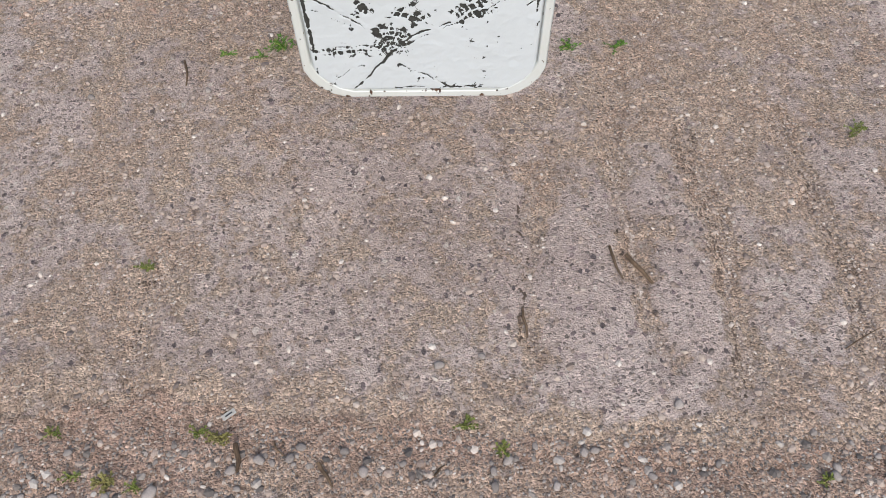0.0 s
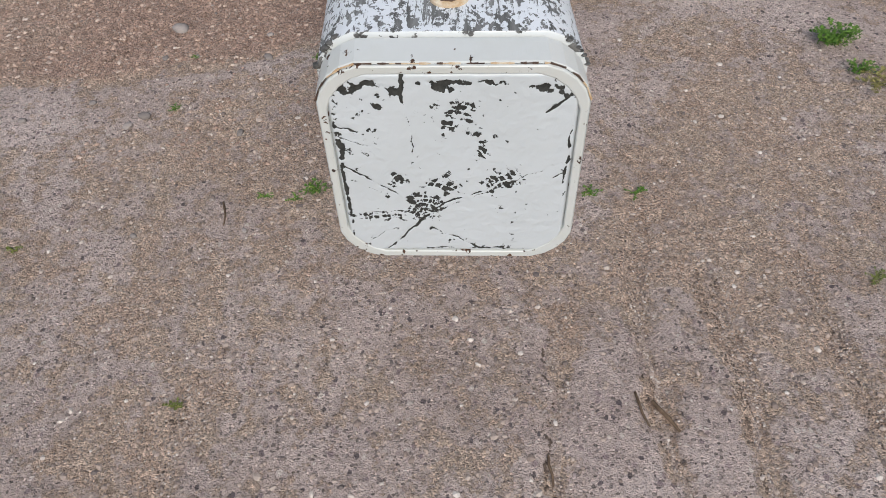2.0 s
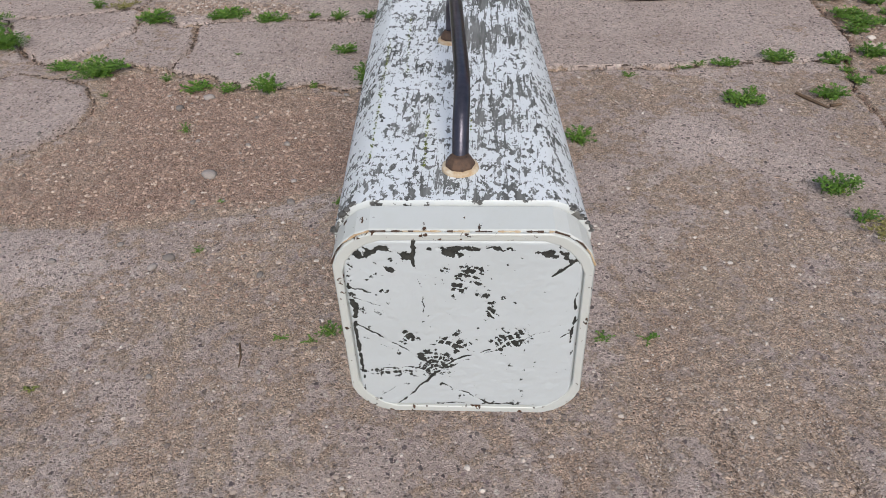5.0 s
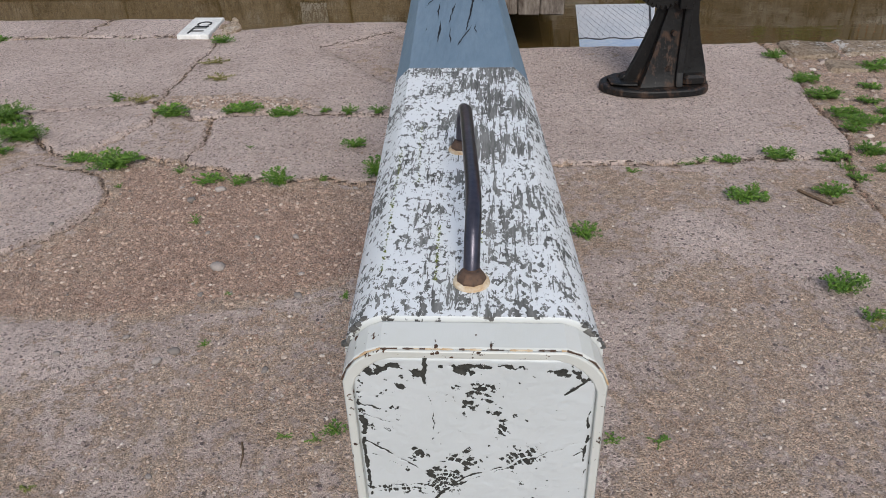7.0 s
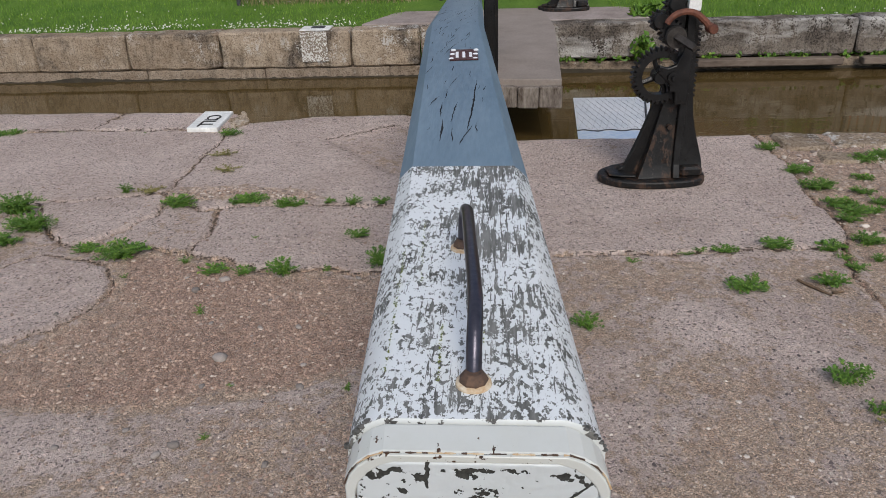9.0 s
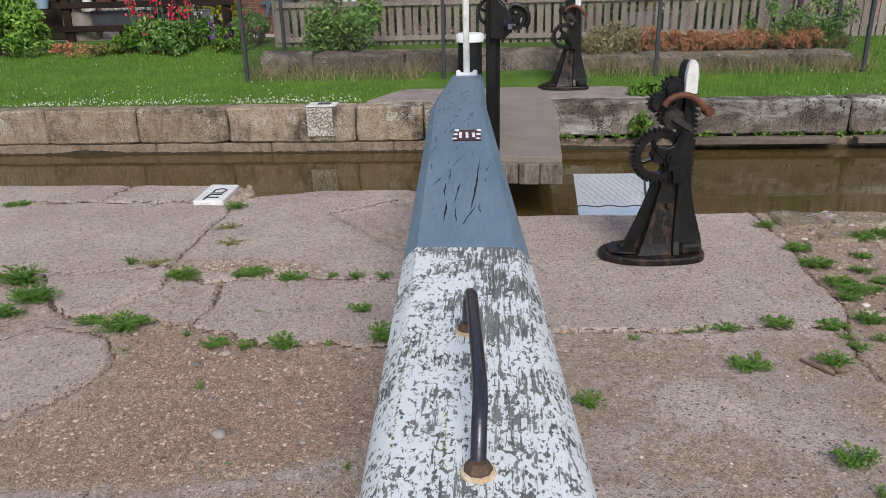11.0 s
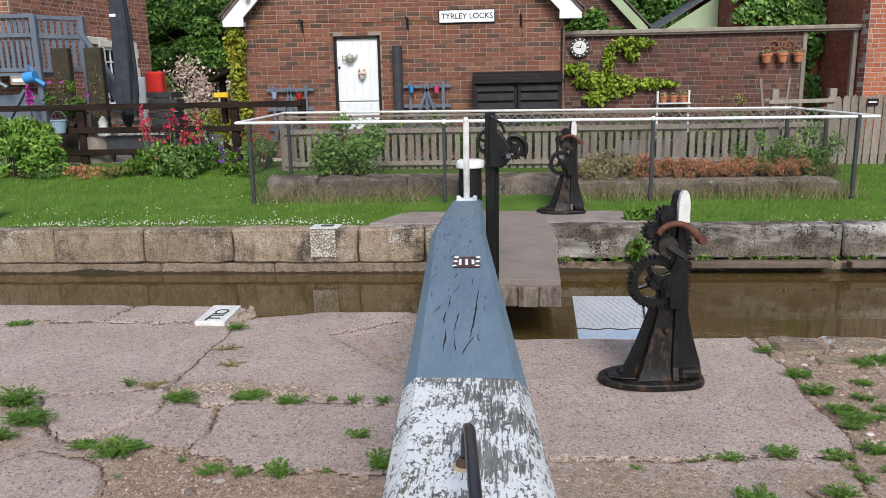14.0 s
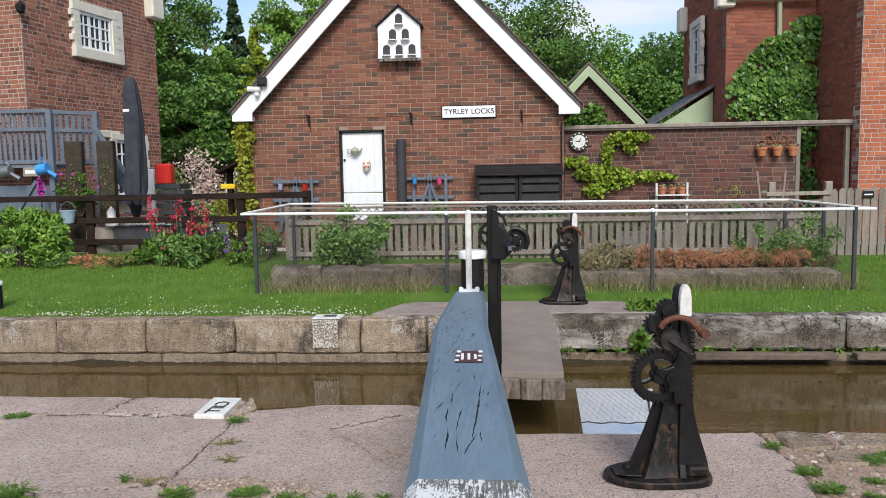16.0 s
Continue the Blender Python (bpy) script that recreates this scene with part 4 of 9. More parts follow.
pl_rng = random.Random(44)
for x_a, x_b, yf in ((-9.6, 0.62, 7.728), (0.62, 9.4, 7.765)):
    x = x_a
    while x < x_b - 0.2:
        ln = min(pl_rng.uniform(1.2, 2.3), x_b - x)
        me = worn_block(x + 0.004, x + ln - 0.004, yf, yf + 0.12, -0.62, -0.243, int(x * 31), 8, 0.012, 0.012)
        me.materials.append(M_PLINTHST)
        ob = new("plinth_stone", me)
        ob.parent = far_wall
        x += ln
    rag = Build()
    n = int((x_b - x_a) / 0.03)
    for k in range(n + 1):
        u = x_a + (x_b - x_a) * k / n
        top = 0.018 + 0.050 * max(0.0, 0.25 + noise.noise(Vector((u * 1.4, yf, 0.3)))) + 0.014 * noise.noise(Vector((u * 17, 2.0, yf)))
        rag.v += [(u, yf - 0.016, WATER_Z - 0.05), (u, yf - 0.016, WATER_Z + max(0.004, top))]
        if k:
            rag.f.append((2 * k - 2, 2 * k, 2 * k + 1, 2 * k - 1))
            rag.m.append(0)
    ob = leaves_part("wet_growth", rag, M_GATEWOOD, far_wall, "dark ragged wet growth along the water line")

cuts_l = [-9.6, -8.5, -7.4, -6.35, -5.29, -4.18, -3.09, -1.59, -0.81, -0.42]
for i, (a, c) in enumerate(zip(cuts_l, cuts_l[1:])):
    me = worn_block(a + 0.006, c - 0.006, 7.70 + 0.008 * (i % 2), 7.99, -0.235, 0.168, i, 7, 0.020, 0.020)
    me.materials.append(M_COPE)
    ob = new("coping_stone", me)
    ob.parent = far_wall
cuts_r = [0.52, 2.22, 3.9, 5.6, 7.4, 9.2]
for i, (a, c) in enumerate(zip(cuts_r, cuts_r[1:])):
    me = worn_block(a + 0.006, c - 0.006, 7.72, 8.00, -0.20, 0.182, 20 + i, 8, 0.024, 0.022)
    me.materials.append(M_COPER)
    ob = new("coping_stone", me)
    ob.parent = far_wall
for a, c in ((2.21, 3.74), (3.95, 6.2)):
    b = Build()
    b.box(((a + c) / 2, 7.63, -0.245), (c - a, 0.14, 0.075), cut=0.01)
    part("rubbing_timber", b, M_OLDWOOD, far_wall)
# paved patches behind the coping, at the gate's far end
b = Build()
b.plate([(-1.50, 8.0), (-0.42, 7.99), (-0.1, 8.25), (0.5, 8.25), (0.53, 8.01), (2.30, 8.01), (2.05, 8.4), (1.45, 8.9), (1.30, 9.25), (0.6, 9.45), (-0.6, 9.4), (-0.9, 8.95), (-1.2, 8.75)], 0.05, 0.185, "z")
tagged(part("pavement_far", b, M_COPETOP, bevel=0.01), "grey concrete landing behind the lock coping", "pavement", kind="structure")
b = Build()
b.box((0.05, 8.0, 0.09), (0.93, 0.5, 0.2), cut=0.015)
part("cill_stone", b, M_COPETOP, far_wall)


# ---- painted marker stones ----
def letters(text, size, m, material, parent, depth=0.002):
    """Raised letters from the built-in font, as a mesh."""
    cu = bpy.data.curves.new("letters", "FONT")
    cu.body, cu.size, cu.extrude, cu.align_x, cu.align_y = text, size, depth, "CENTER", "CENTER"
    tmp = new("letters", cu)
    bpy.context.view_layer.update()
    me = bpy.data.meshes.new_from_object(tmp.evaluated_get(bpy.context.evaluated_depsgraph_get()))
    bpy.data.objects.remove(tmp)
    me.materials.clear()
    me.materials.append(material)
    ob = new("lettering", me)
    ob.parent = parent
    ob.matrix_basis = m
    return ob


cill = thing("cill_marker", "white painted stone marked with black letters at the canal edge", "marker")
b = Build()
b.plate([(-2.285, 4.56), (-2.045, 4.555), (-2.062, 5.00), (-2.30, 5.01)], 0.0, 0.038, "z")
part("painted_slab", b, M_WEATHER, cill, bevel=0.008)
letters("CILL", 0.155, pose(-2.165, 4.735, 0.0405, 0, 0, -91), M_BLACK, cill)
b = Build()
rs = random.Random(4)
for k in range(26):
    a, r = rs.uniform(0, 6.28), rs.uniform(0, 0.14)
    b.box((-1.97 + r * math.cos(a) * 0.7, 4.80 + r * math.sin(a) * 1.2, 0.012), (rs.uniform(0.03, 0.08), rs.uniform(0.03, 0.08), rs.uniform(0.02, 0.06)), rs.uniform(0, 90), rs.uniform(-15, 15), rs.uniform(-15, 15), cut=0.008)
tagged(part("broken_stone", b, M_COPE), "broken pale stone crumbling beside the painted marker", "rubble", kind="stuff")
far_mark = thing("cill_marker", "white painted stripe with a dark square on the far coping stone", "marker")
b = Build()
b.box((-1.99, 7.85, 0.176), (0.34, 0.26, 0.012), cut=0.003)
part("top_stripe", b, M_WEATHER, far_mark)
b = Build()
b.box((-2.0, 7.692, 0.0), (0.30, 0.012, 0.33), cut=0.003)
part("face_stripe", b, M_LIMEWASH, far_mark)
b = Build()
b.box((-1.97, 7.86, 0.185), (0.15, 0.10, 0.008))
part("square", b, M_GREYPOST, far_mark)

# sky and netting mirrored in the water, painted as flat coloured sheets and wires
panel = thing("netted_reflection", "reflection of pale sky and wire netting, built as sheets on the water", "panel")
M_PALE = plain("pale_sky_reflection", (0.44, 0.48, 0.545), (0.60, 0.62, 0.655), 0.22, 2.2, 30, 0.05)
M_PALEB = plain("blue_sky_reflection", (0.25, 0.36, 0.55), (0.44, 0.51, 0.61), 0.2, 2.0, 30, 0.05)
b = Build()
b.plate([(0.735, 5.60), (1.34, 5.60), (1.56, 6.68), (0.80, 6.68)], WATER_Z - 0.02, WATER_Z + 0.006, "z")
part("sheet", b, M_PALE, panel)
b = Build()
b.plate([(0.70, 5.05), (1.22, 5.05), (1.34, 5.596), (0.735, 5.596)], WATER_Z - 0.02, WATER_Z + 0.004, "z")
part("blue_border", b, M_PALEB, panel)
b = Build()
b.rod([(0.735 + 0.0605 * k, 5.60 + 0.022 * math.sin(k * 1.7), WATER_Z + 0.010) for k in range(11)], 0.006, 5)
part("bottom_wire", b, M_GREYPOST, panel)
b = Build()
b.rod([(1.33, 5.58, WATER_Z + 0.012), (1.50, 6.66, WATER_Z + 0.012)], 0.009, 6)
part("side_bar", b, M_GREYPOST, panel)
b = Build()
for s in (1, -1):
    for k in range(-18, 46):
        ax, bx = 0.2 + 0.060 * k, 0.2 + 0.060 * k + s * 1.08 * 0.23
        keep = []
        for q in range(25):
            f = q / 24
            x, y = ax + (bx - ax) * f + 0.004 * math.sin(9 * f + k), 5.60 + 1.08 * f
            lo, hi = np.interp(y, [5.1, 6.68], [0.71, 0.81]), np.interp(y, [5.1, 6.68], [1.22, 1.54])
            if lo < x < hi:
                keep.append((x, y, WATER_Z + 0.008))
        if len(keep) > 1:
            b.rod([keep[0], keep[len(keep) // 2], keep[-1]], 0.0009, 3, caps=False)
part("netting", b, M_WIRE, panel)


# ---- the lock gate with its balance beam ----
gate = thing("lock_gate", "lock gate with a white-ended blue-grey timber balance beam", "lock gate")
AXIS = [(0.0, 0.0), (1.13, -0.06), (3.64, -0.200), (6.25, -0.245)]


def beam_x(y):
    return float(np.interp(y, [p[0] for p in AXIS], [p[1] for p in AXIS]))


def beam_top(y):
    return float(np.interp(y, [0, 1.13, 3.62, 3.75, 6.25], [1.016, 0.972, 0.912, 0.905, 0.715]))


def beam_low(y):
    return float(np.interp(y, [0, 3.6, 6.25], [0.661, 0.60, 0.50]))


def section(y, grow=0.0):
    """The beam's outline at y: flat sides, the corners cut and half rounded."""
    hw = float(np.interp(y, [0, 1.13, 1.7, 3.64, 6.25], [0.1735, 0.171, 0.168, 0.165, 0.152])) + grow
    t, o = beam_top(y) + grow, beam_low(y) - grow
    c = float(np.interp(y, [0, 0.06, 1.1, 1.3, 6.25], [0.054, 0.052, 0.038, 0.036, 0.032]))
    cut = float(np.interp(y, [0, 0.06, 0.4, 1.3], [0.30, 0.34, 0.78, 0.92]))
    pts = []
    for sx, sz, a0 in ((1, -1, -90), (1, 1, 0), (-1, 1, 90), (-1, -1, 180)):
        for k in range(5):
            a, b, f = radians(a0 + 22.5 * k), radians(a0), k / 4
            e = radians(a0 + 90)
            rx = math.cos(a) * (1 - cut) + (math.cos(b) * (1 - f) + math.cos(e) * f) * cut
            rz = math.sin(a) * (1 - cut) + (math.sin(b) * (1 - f) + math.sin(e) * f) * cut
            pts.append((sx * (hw - c) + c * rx, (t - c if sz > 0 else o + c) + c * rz))
    x0 = beam_x(y)
    return [(x0 + u, y, v) for u, v in pts]


def bands(rows):
    """A skin through the beam's outlines, rows of y and growth."""
    b = Build()
    for y, g_ in rows:
        b.v += section(y, g_)
    for i in range(len(rows) - 1):
        b.f += [(i * 20 + k, i * 20 + (k + 1) % 20, i * 20 + (k + 1) % 20 + 20, i * 20 + k + 20) for k in range(20)]
        b.m += [2 if 0.045 < rows[i][0] < 0.0545 else 0 if rows[i][0] < 1.125 else 1] * 20
    return b


def bands_plain(rows):
    b = bands(rows)
    b.m = [0] * len(b.f)
    return b


body = bands([(0.0, -0.024), (0.047, -0.016), (0.0525, -0.0135), (0.0540, -0.0012), (0.0552, 0.0), (0.060, 0.0)] + [(y, 0.0) for y in (0.12, 0.3, 0.6, 0.9, 1.13, 1.6, 2.2, 3.0, 3.5, 3.64, 3.8, 4.4, 5.2, 5.8, 6.25)])
body.f += [tuple(range(20)), tuple(range(len(body.v) - 1, len(body.v) - 21, -1))]
body.m += [0, 1]
beam = part("balance_beam", body, (M_PEEL, M_BLUE, M_SHOULDER), gate, "timber beam with flaking white end and blue-grey paint", smooth=True)
# iron hoop let into the end, its front edge a flat rim
part("iron_hoop", bands_plain([(-0.0085, -0.0045), (-0.0045, -0.0032), (0.045, -0.0032), (0.0485, -0.0047), (0.049, -0.018)]), M_HOOP, beam, "white painted iron band round the beam's end")
part("hoop_rim", bands_plain([(-0.004, -0.0175), (-0.0108, -0.0167), (-0.0120, -0.0155), (-0.0124, -0.0068), (-0.0114, -0.0054), (-0.0088, -0.0049)]), M_CHAMFER, beam, "creamy painted front edge of the iron band")
rr_rng = random.Random(17)
pts = [Vector((x, -0.0086, z)) for x, _, z in section(-0.0086, -0.0039)][5:15]
pieces = {0: Build(), 1: Build()}
for p, q in zip(pts, pts[1:]):
    n = max(1, int((q - p).length / 0.007))
    for k in range(n):
        if rr_rng.random() < 0.85:
            r0, r1 = rr_rng.uniform(0.0004, 0.0017), rr_rng.uniform(0.0004, 0.0017)
            pieces[int(rr_rng.random() < 0.55)].rod([p.lerp(q, k / n), p.lerp(q, (k + 1) / n)], [r0, r1], 5)
part("rust_line", pieces[0], M_COLLAR, beam)["kind"] = "stuff"
part("rust_stain", pieces[1], M_STAINED, beam)["kind"] = "stuff"
# bare dark wood at the shoulder's corners
chips_ = Build()
for side in (section(0.0555, 0.0004)[5:9], section(0.0555, 0.0004)[11:15]):
    for p, q in zip(side, side[1:]):
        p, q = Vector(p), Vector(q)
        for k in range(max(2, int((q - p).length / 0.0035))):
            c = p.lerp(q, rr_rng.random())
            w_ = rr_rng.uniform(0.002, 0.0065)
            chips_.ball((c.x, c.y + rr_rng.uniform(-0.002, 0.006), c.z), w_, 5, 0.35)
part("bare_shoulder", chips_, M_BAREWOOD, beam)["kind"] = "stuff"
# the sawn end inside the hoop, a fine sheet with wear values
nx, nz = 230, 240
fx, fz = np.meshgrid(np.linspace(-0.158, 0.158, nx), np.linspace(0.6755, 1.002, nz), indexing="ij")
rim_d = np.minimum(np.minimum(0.1575 - np.abs(fx), 0.1625 - np.abs(fz - 0.8388)), (0.1575 + 0.1625 - 0.034 - np.abs(fx) - np.abs(fz - 0.8385)) * 0.7071)
keepf = rim_d[:-1, :-1] > 0
px, pz = fx + 0.004 * fbm(fx, fz, 60, 3, 21), fz + 0.004 * fbm(fx, fz, 60, 3, 22)
wear = 0.085 + 0.05 * fbm(fx, fz, 14, 3, 30)
heart = (-0.042, 0.757)
rr_, th_ = np.hypot(px - heart[0], pz - heart[1]), np.arctan2(pz - heart[1], px - heart[0])
grid_ = np.where((np.sin(rr_ * 2 * np.pi / 0.0085) > -0.60) & (np.sin(th_ * 34 + 6 * fbm(fx, fz, 30, 2, 25)) > -0.65), 1.0, 0.12)
# worn patches, split by the rings of the end grain
for cx, cz, rx, rz, s in ((0.071, 0.827, 0.026, 0.017, 0.72), (0.050, 0.806, 0.008, 0.006, 0.5), (-0.040, 0.770, 0.024, 0.022, 0.62), (-0.108, 0.755, 0.034, 0.007, 0.62), (-0.083, 0.826, 0.016, 0.014, 0.55), (-0.025, 0.819, 0.016, 0.008, 0.50),
                          (0.0, 0.812, 0.010, 0.008, 0.5), (0.007, 0.940, 0.020, 0.016, 0.30), (0.033, 0.879, 0.018, 0.016, 0.36), (-0.012, 0.925, 0.010, 0.008, 0.36)):
    wear += s * np.exp(-(((px - cx) / rx) ** 2 + ((pz - cz) / rz) ** 2) ** 1.5) * grid_ * (1.0 + 1.7 * fbm(fx, fz, 170, 3, 28))
for cx, cz, rx, rz, s in ((0.015, 0.91, 0.05, 0.05, 0.19), (-0.05, 0.80, 0.06, 0.035, 0.22), (-0.12, 0.90, 0.03, 0.05, 0.20)):
    wear += s * np.exp(-(((px - cx) / rx) ** 2 + ((pz - cz) / rz) ** 2)) * np.clip(2.2 * fbm(fx, fz, 95, 3, 33), -0.2, 1.6)
# chipped patches along the edges, and thin dark lines painted along the rim gap
for cx, cz, rx, rz, s in ((0.114, 0.978, 0.015, 0.006, 0.75), (0.134, 0.970, 0.010, 0.007, 0.6), (-0.126, 0.977, 0.014, 0.006, 0.6), (-0.100, 0.984, 0.014, 0.005, 0.5), (-0.008, 0.979, 0.013, 0.006, 0.75), (-0.02, 0.987, 0.075, 0.0030, 0.36), (0.05, 0.986, 0.03, 0.0030, 0.32),
                          (-0.148, 0.905, 0.0045, 0.045, 0.75), (-0.149, 0.790, 0.0022, 0.07, 0.65), (0.1495, 0.86, 0.0016, 0.09, 0.5), (-0.093, 0.952, 0.005, 0.004, 0.6), (-0.070, 0.974, 0.008, 0.006, 0.5), (0.0, 0.684, 0.11, 0.0016, 0.35)):
    wear += s * np.exp(-(((px - cx) / rx) ** 2 + ((pz - cz) / rz) ** 2)) * (0.75 + 1.7 * fbm(fx, fz, 150, 3, 27))
# splits
for wd, s, line in ((0.0016, 0.75, [(-0.100, 0.682), (-0.042, 0.752), (-0.013, 0.779), (0.035, 0.802)]), (0.0011, 0.6, [(-0.036, 0.732), (0.004, 0.708), (0.041, 0.682)]), (0.0007, 0.45, [(-0.136, 0.695), (-0.087, 0.731)]), (0.0013, 0.6, [(-0.145, 0.850), (-0.110, 0.824), (-0.057, 0.778)]),
                    (0.0009, 0.42, [(-0.062, 0.960), (-0.053, 0.903), (-0.058, 0.846)]), (0.0017, 0.7, [(0.116, 0.941), (0.143, 0.964)]), (0.0014, 0.6, [(0.128, 0.849), (0.150, 0.859)]), (0.0011, 0.6, [(0.134, 0.831), (0.149, 0.838)]), (0.0009, 0.5, [(-0.147, 0.918), (-0.123, 0.910)]),
                    (0.0008, 0.45, [(-0.147, 0.902), (-0.109, 0.885)]), (0.0026, 1.1, [(-0.0605, 0.997), (-0.0622, 0.958)]), (0.0007, 0.4, [(-0.03, 0.76), (0.12, 0.845)]), (0.0007, 0.4, [(-0.10, 0.80), (-0.14, 0.826)]), (0.0008, 0.4, [(-0.04, 0.76), (-0.148, 0.765)])):
    ll = line_distance(px, pz, line)
    wear += s * np.exp(-(ll / (wd * 0.72)) ** 2) * (0.75 + 1.1 * fbm(fx, fz, 55, 3, 26))
fy = -0.0110 + 0.0075 * np.exp(-(rim_d / 0.0032) ** 2) + 0.0005 * fbm(fx, fz, 26, 5, 23) + 0.0006 * fbm(px * 0.35 + pz, pz * 0.5 - px, 90, 3, 29) + 0.003 * np.clip(wear - 0.2, 0, 0.5)
ix = np.arange(nx * nz).reshape(nx, nz)
hit = np.argwhere(keepf)
i, j = hit[:, 0], hit[:, 1]
q = np.stack([ix[i, j], ix[i + 1, j], ix[i + 1, j + 1], ix[i, j + 1]], 1)
used, inv = np.unique(q.ravel(), return_inverse=True)
me = bpy.data.meshes.new("sawn_end")
me.from_pydata(np.stack([fx.ravel()[used], fy.ravel()[used], fz.ravel()[used]], 1).tolist(), [], inv.reshape(-1, 4).tolist())
me.materials.append(M_FACE)
at = me.attributes.new("wear", "FLOAT", "POINT")
at.data.foreach_set("value", wear.ravel()[used].astype(np.float32))
me.polygons.foreach_set("use_smooth", [True] * len(me.polygons))
se = new("sawn_end", me)
se.parent, se["label"] = beam, "white painted end grain with black cracks and flaking"
# green algae in the grain of the white end
al_rng, alg = random.Random(88), Build()
for x0, x1, y0, y1, n in ((-0.050, -0.045, 0.14, 0.30, 90), (-0.128, -0.122, 0.16, 0.62, 150), (-0.085, -0.088, 0.45, 0.75, 60), (0.02, 0.012, 0.24, 0.50, 60)):
    for _ in range(n):
        f = al_rng.random()
        y = y0 + (y1 - y0) * f
        alg.leaf((beam_x(y) + x0 + (x1 - x0) * f + al_rng.gauss(0, 0.0012), y, beam_top(y) + 0.0008), al_rng.uniform(0.0012, 0.0030), al_rng, 0.3, 2.0)
ob = leaves_part("algae", alg, M_OLIVEWEED, beam, "green algae lines in the cracked paint")
ob["kind"] = "stuff"
# drying cracks in the blue top
rc = random.Random(12)
cr = Build()
SPLITS = [(0.045, 1.42, 0.75, 0.007), (-0.06, 1.35, 0.24, 0.006), (-0.02, 1.55, 0.26, 0.005), (0.015, 1.33, 0.20, 0.004), (-0.09, 1.75, 0.16, 0.004)]
for k in range(95):
    SPLITS.append((rc.uniform(-0.12, 0.12), rc.uniform(1.2, 5.9), rc.uniform(0.04, 0.20) * (1 if k % 3 else 1.5), rc.uniform(0.0012, 0.0042)))
for ox, y0, ln, wd in SPLITS:
    n = max(6, int(ln / 0.02))
    ph, lean = rc.uniform(0, 6), rc.uniform(0.0, 0.26)
    vs, fs = [], []
    for k in range(n + 1):
        f = k / n
        y = y0 + ln * f
        x = beam_x(y) + ox + lean * (f - 0.5) * ln + 0.002 * math.sin(ph + 5 * f) + rc.uniform(-0.0016, 0.0016)
        hw = wd * math.sin(math.pi * min(0.98, max(0.02, f))) * rc.uniform(0.45, 1.35) / 2
        z = beam_top(y) + 0.0012
        vs += [(x - hw, y, z), (x + hw, y, z)]
        if k:
            fs.append((2 * k - 2, 2 * k - 1, 2 * k + 1, 2 * k))
    cr.add(vs, fs)
ob = leaves_part("drying_cracks", cr, M_CRACK, beam)
ob["kind"] = "stuff"
# grab rail on the white end
gr = Build()
gr.rod([(-0.006, 0.136, 1.000), (-0.006, 0.143, 1.025), (-0.005, 0.170, 1.066), (-0.004, 0.197, 1.085), (-0.005, 0.240, 1.092), (-0.008, 0.29, 1.092), (-0.028, 0.575, 1.085), (-0.032, 0.602, 1.077), (-0.036, 0.612, 1.055), (-0.038, 0.605, 0.975)], 0.0118, 14)
rail = part("grab_rail", gr, M_STEEL, beam, "bare dark steel hand grip bolted on the beam", smooth=True)
for y in (0.136, 0.603):
    x, z = (-0.006 if y < 0.4 else -0.038), beam_top(y)
    part("rail_collar", Build().lathe((x, y, z), [(0.0205, -0.004), (0.021, 0.010), (0.0175, 0.015), (0.015, 0.019), (0.012, 0.021)], 9), M_COLLAR, beam, "rusty iron collar")
    part("paint_ring", Build().lathe((x, y, z), [(0.0265, -0.002), (0.0255, 0.004), (0.0205, 0.007)], 18), M_STAINED, beam, smooth=True)
# small notice plate with bolts
pl = thing("notice_plate", "small brown metal notice with white bars screwed to the blue beam", "plate")
b = Build()
zt = beam_top(2.64)
b.box((beam_x(2.64) + 0.03, 2.66, zt + 0.004), (0.125, 0.235, 0.004), 2.5, -1.2)
part("plate_sheet", b, plain("brown_notice", (0.05, 0.02, 0.02), (0.07, 0.03, 0.03), 0.4), pl)
for dx in (-0.03, 0.0, 0.03):
    b = Build()
    b.box((beam_x(2.64) + 0.03 + dx, 2.65, zt + 0.0065), (0.013, 0.13 if dx < 0.02 else 0.10, 0.002), 2.5, -1.2)
    part("text_bar", b, M_WHITE, pl)
for dx in (-0.052, 0.052):
    for dy in (-0.09, 0.0, 0.09):
        b = Build()
        b.lathe((beam_x(2.64) + 0.03 + dx, 2.66 + dy, zt + 0.004), [(0.011, 0), (0.011, 0.005), (0.006, 0.007)], 10)
        part("bolt", b, M_WHITE, pl)
# white hand post on the far end
b = Build()
zt = beam_top(6.1)
b.box((-0.245, 6.1, zt + 0.37), (0.055, 0.05, 0.72), cut=0.012)
b.lathe((-0.245, 6.1, zt + 0.72), [(0.027, 0), (0.027, 0.02), (0.018, 0.04), (0.004, 0.046)], 12)
post = part("hand_post", b, M_WEATHER, gate, "white painted upright post on the beam's far end")
b = Build()
b.box((-0.245, 6.1, zt + 0.012), (0.19, 0.10, 0.024), cut=0.006)
part("foot_plate", b, M_WHITE, post)
for dx in (-0.075, 0.075):
    b = Build()
    b.lathe((-0.245 + dx, 6.1, zt + 0.024), [(0.022, 0), (0.022, 0.014), (0.01, 0.024)], 10)
    part("nut", b, M_WHITE, post)
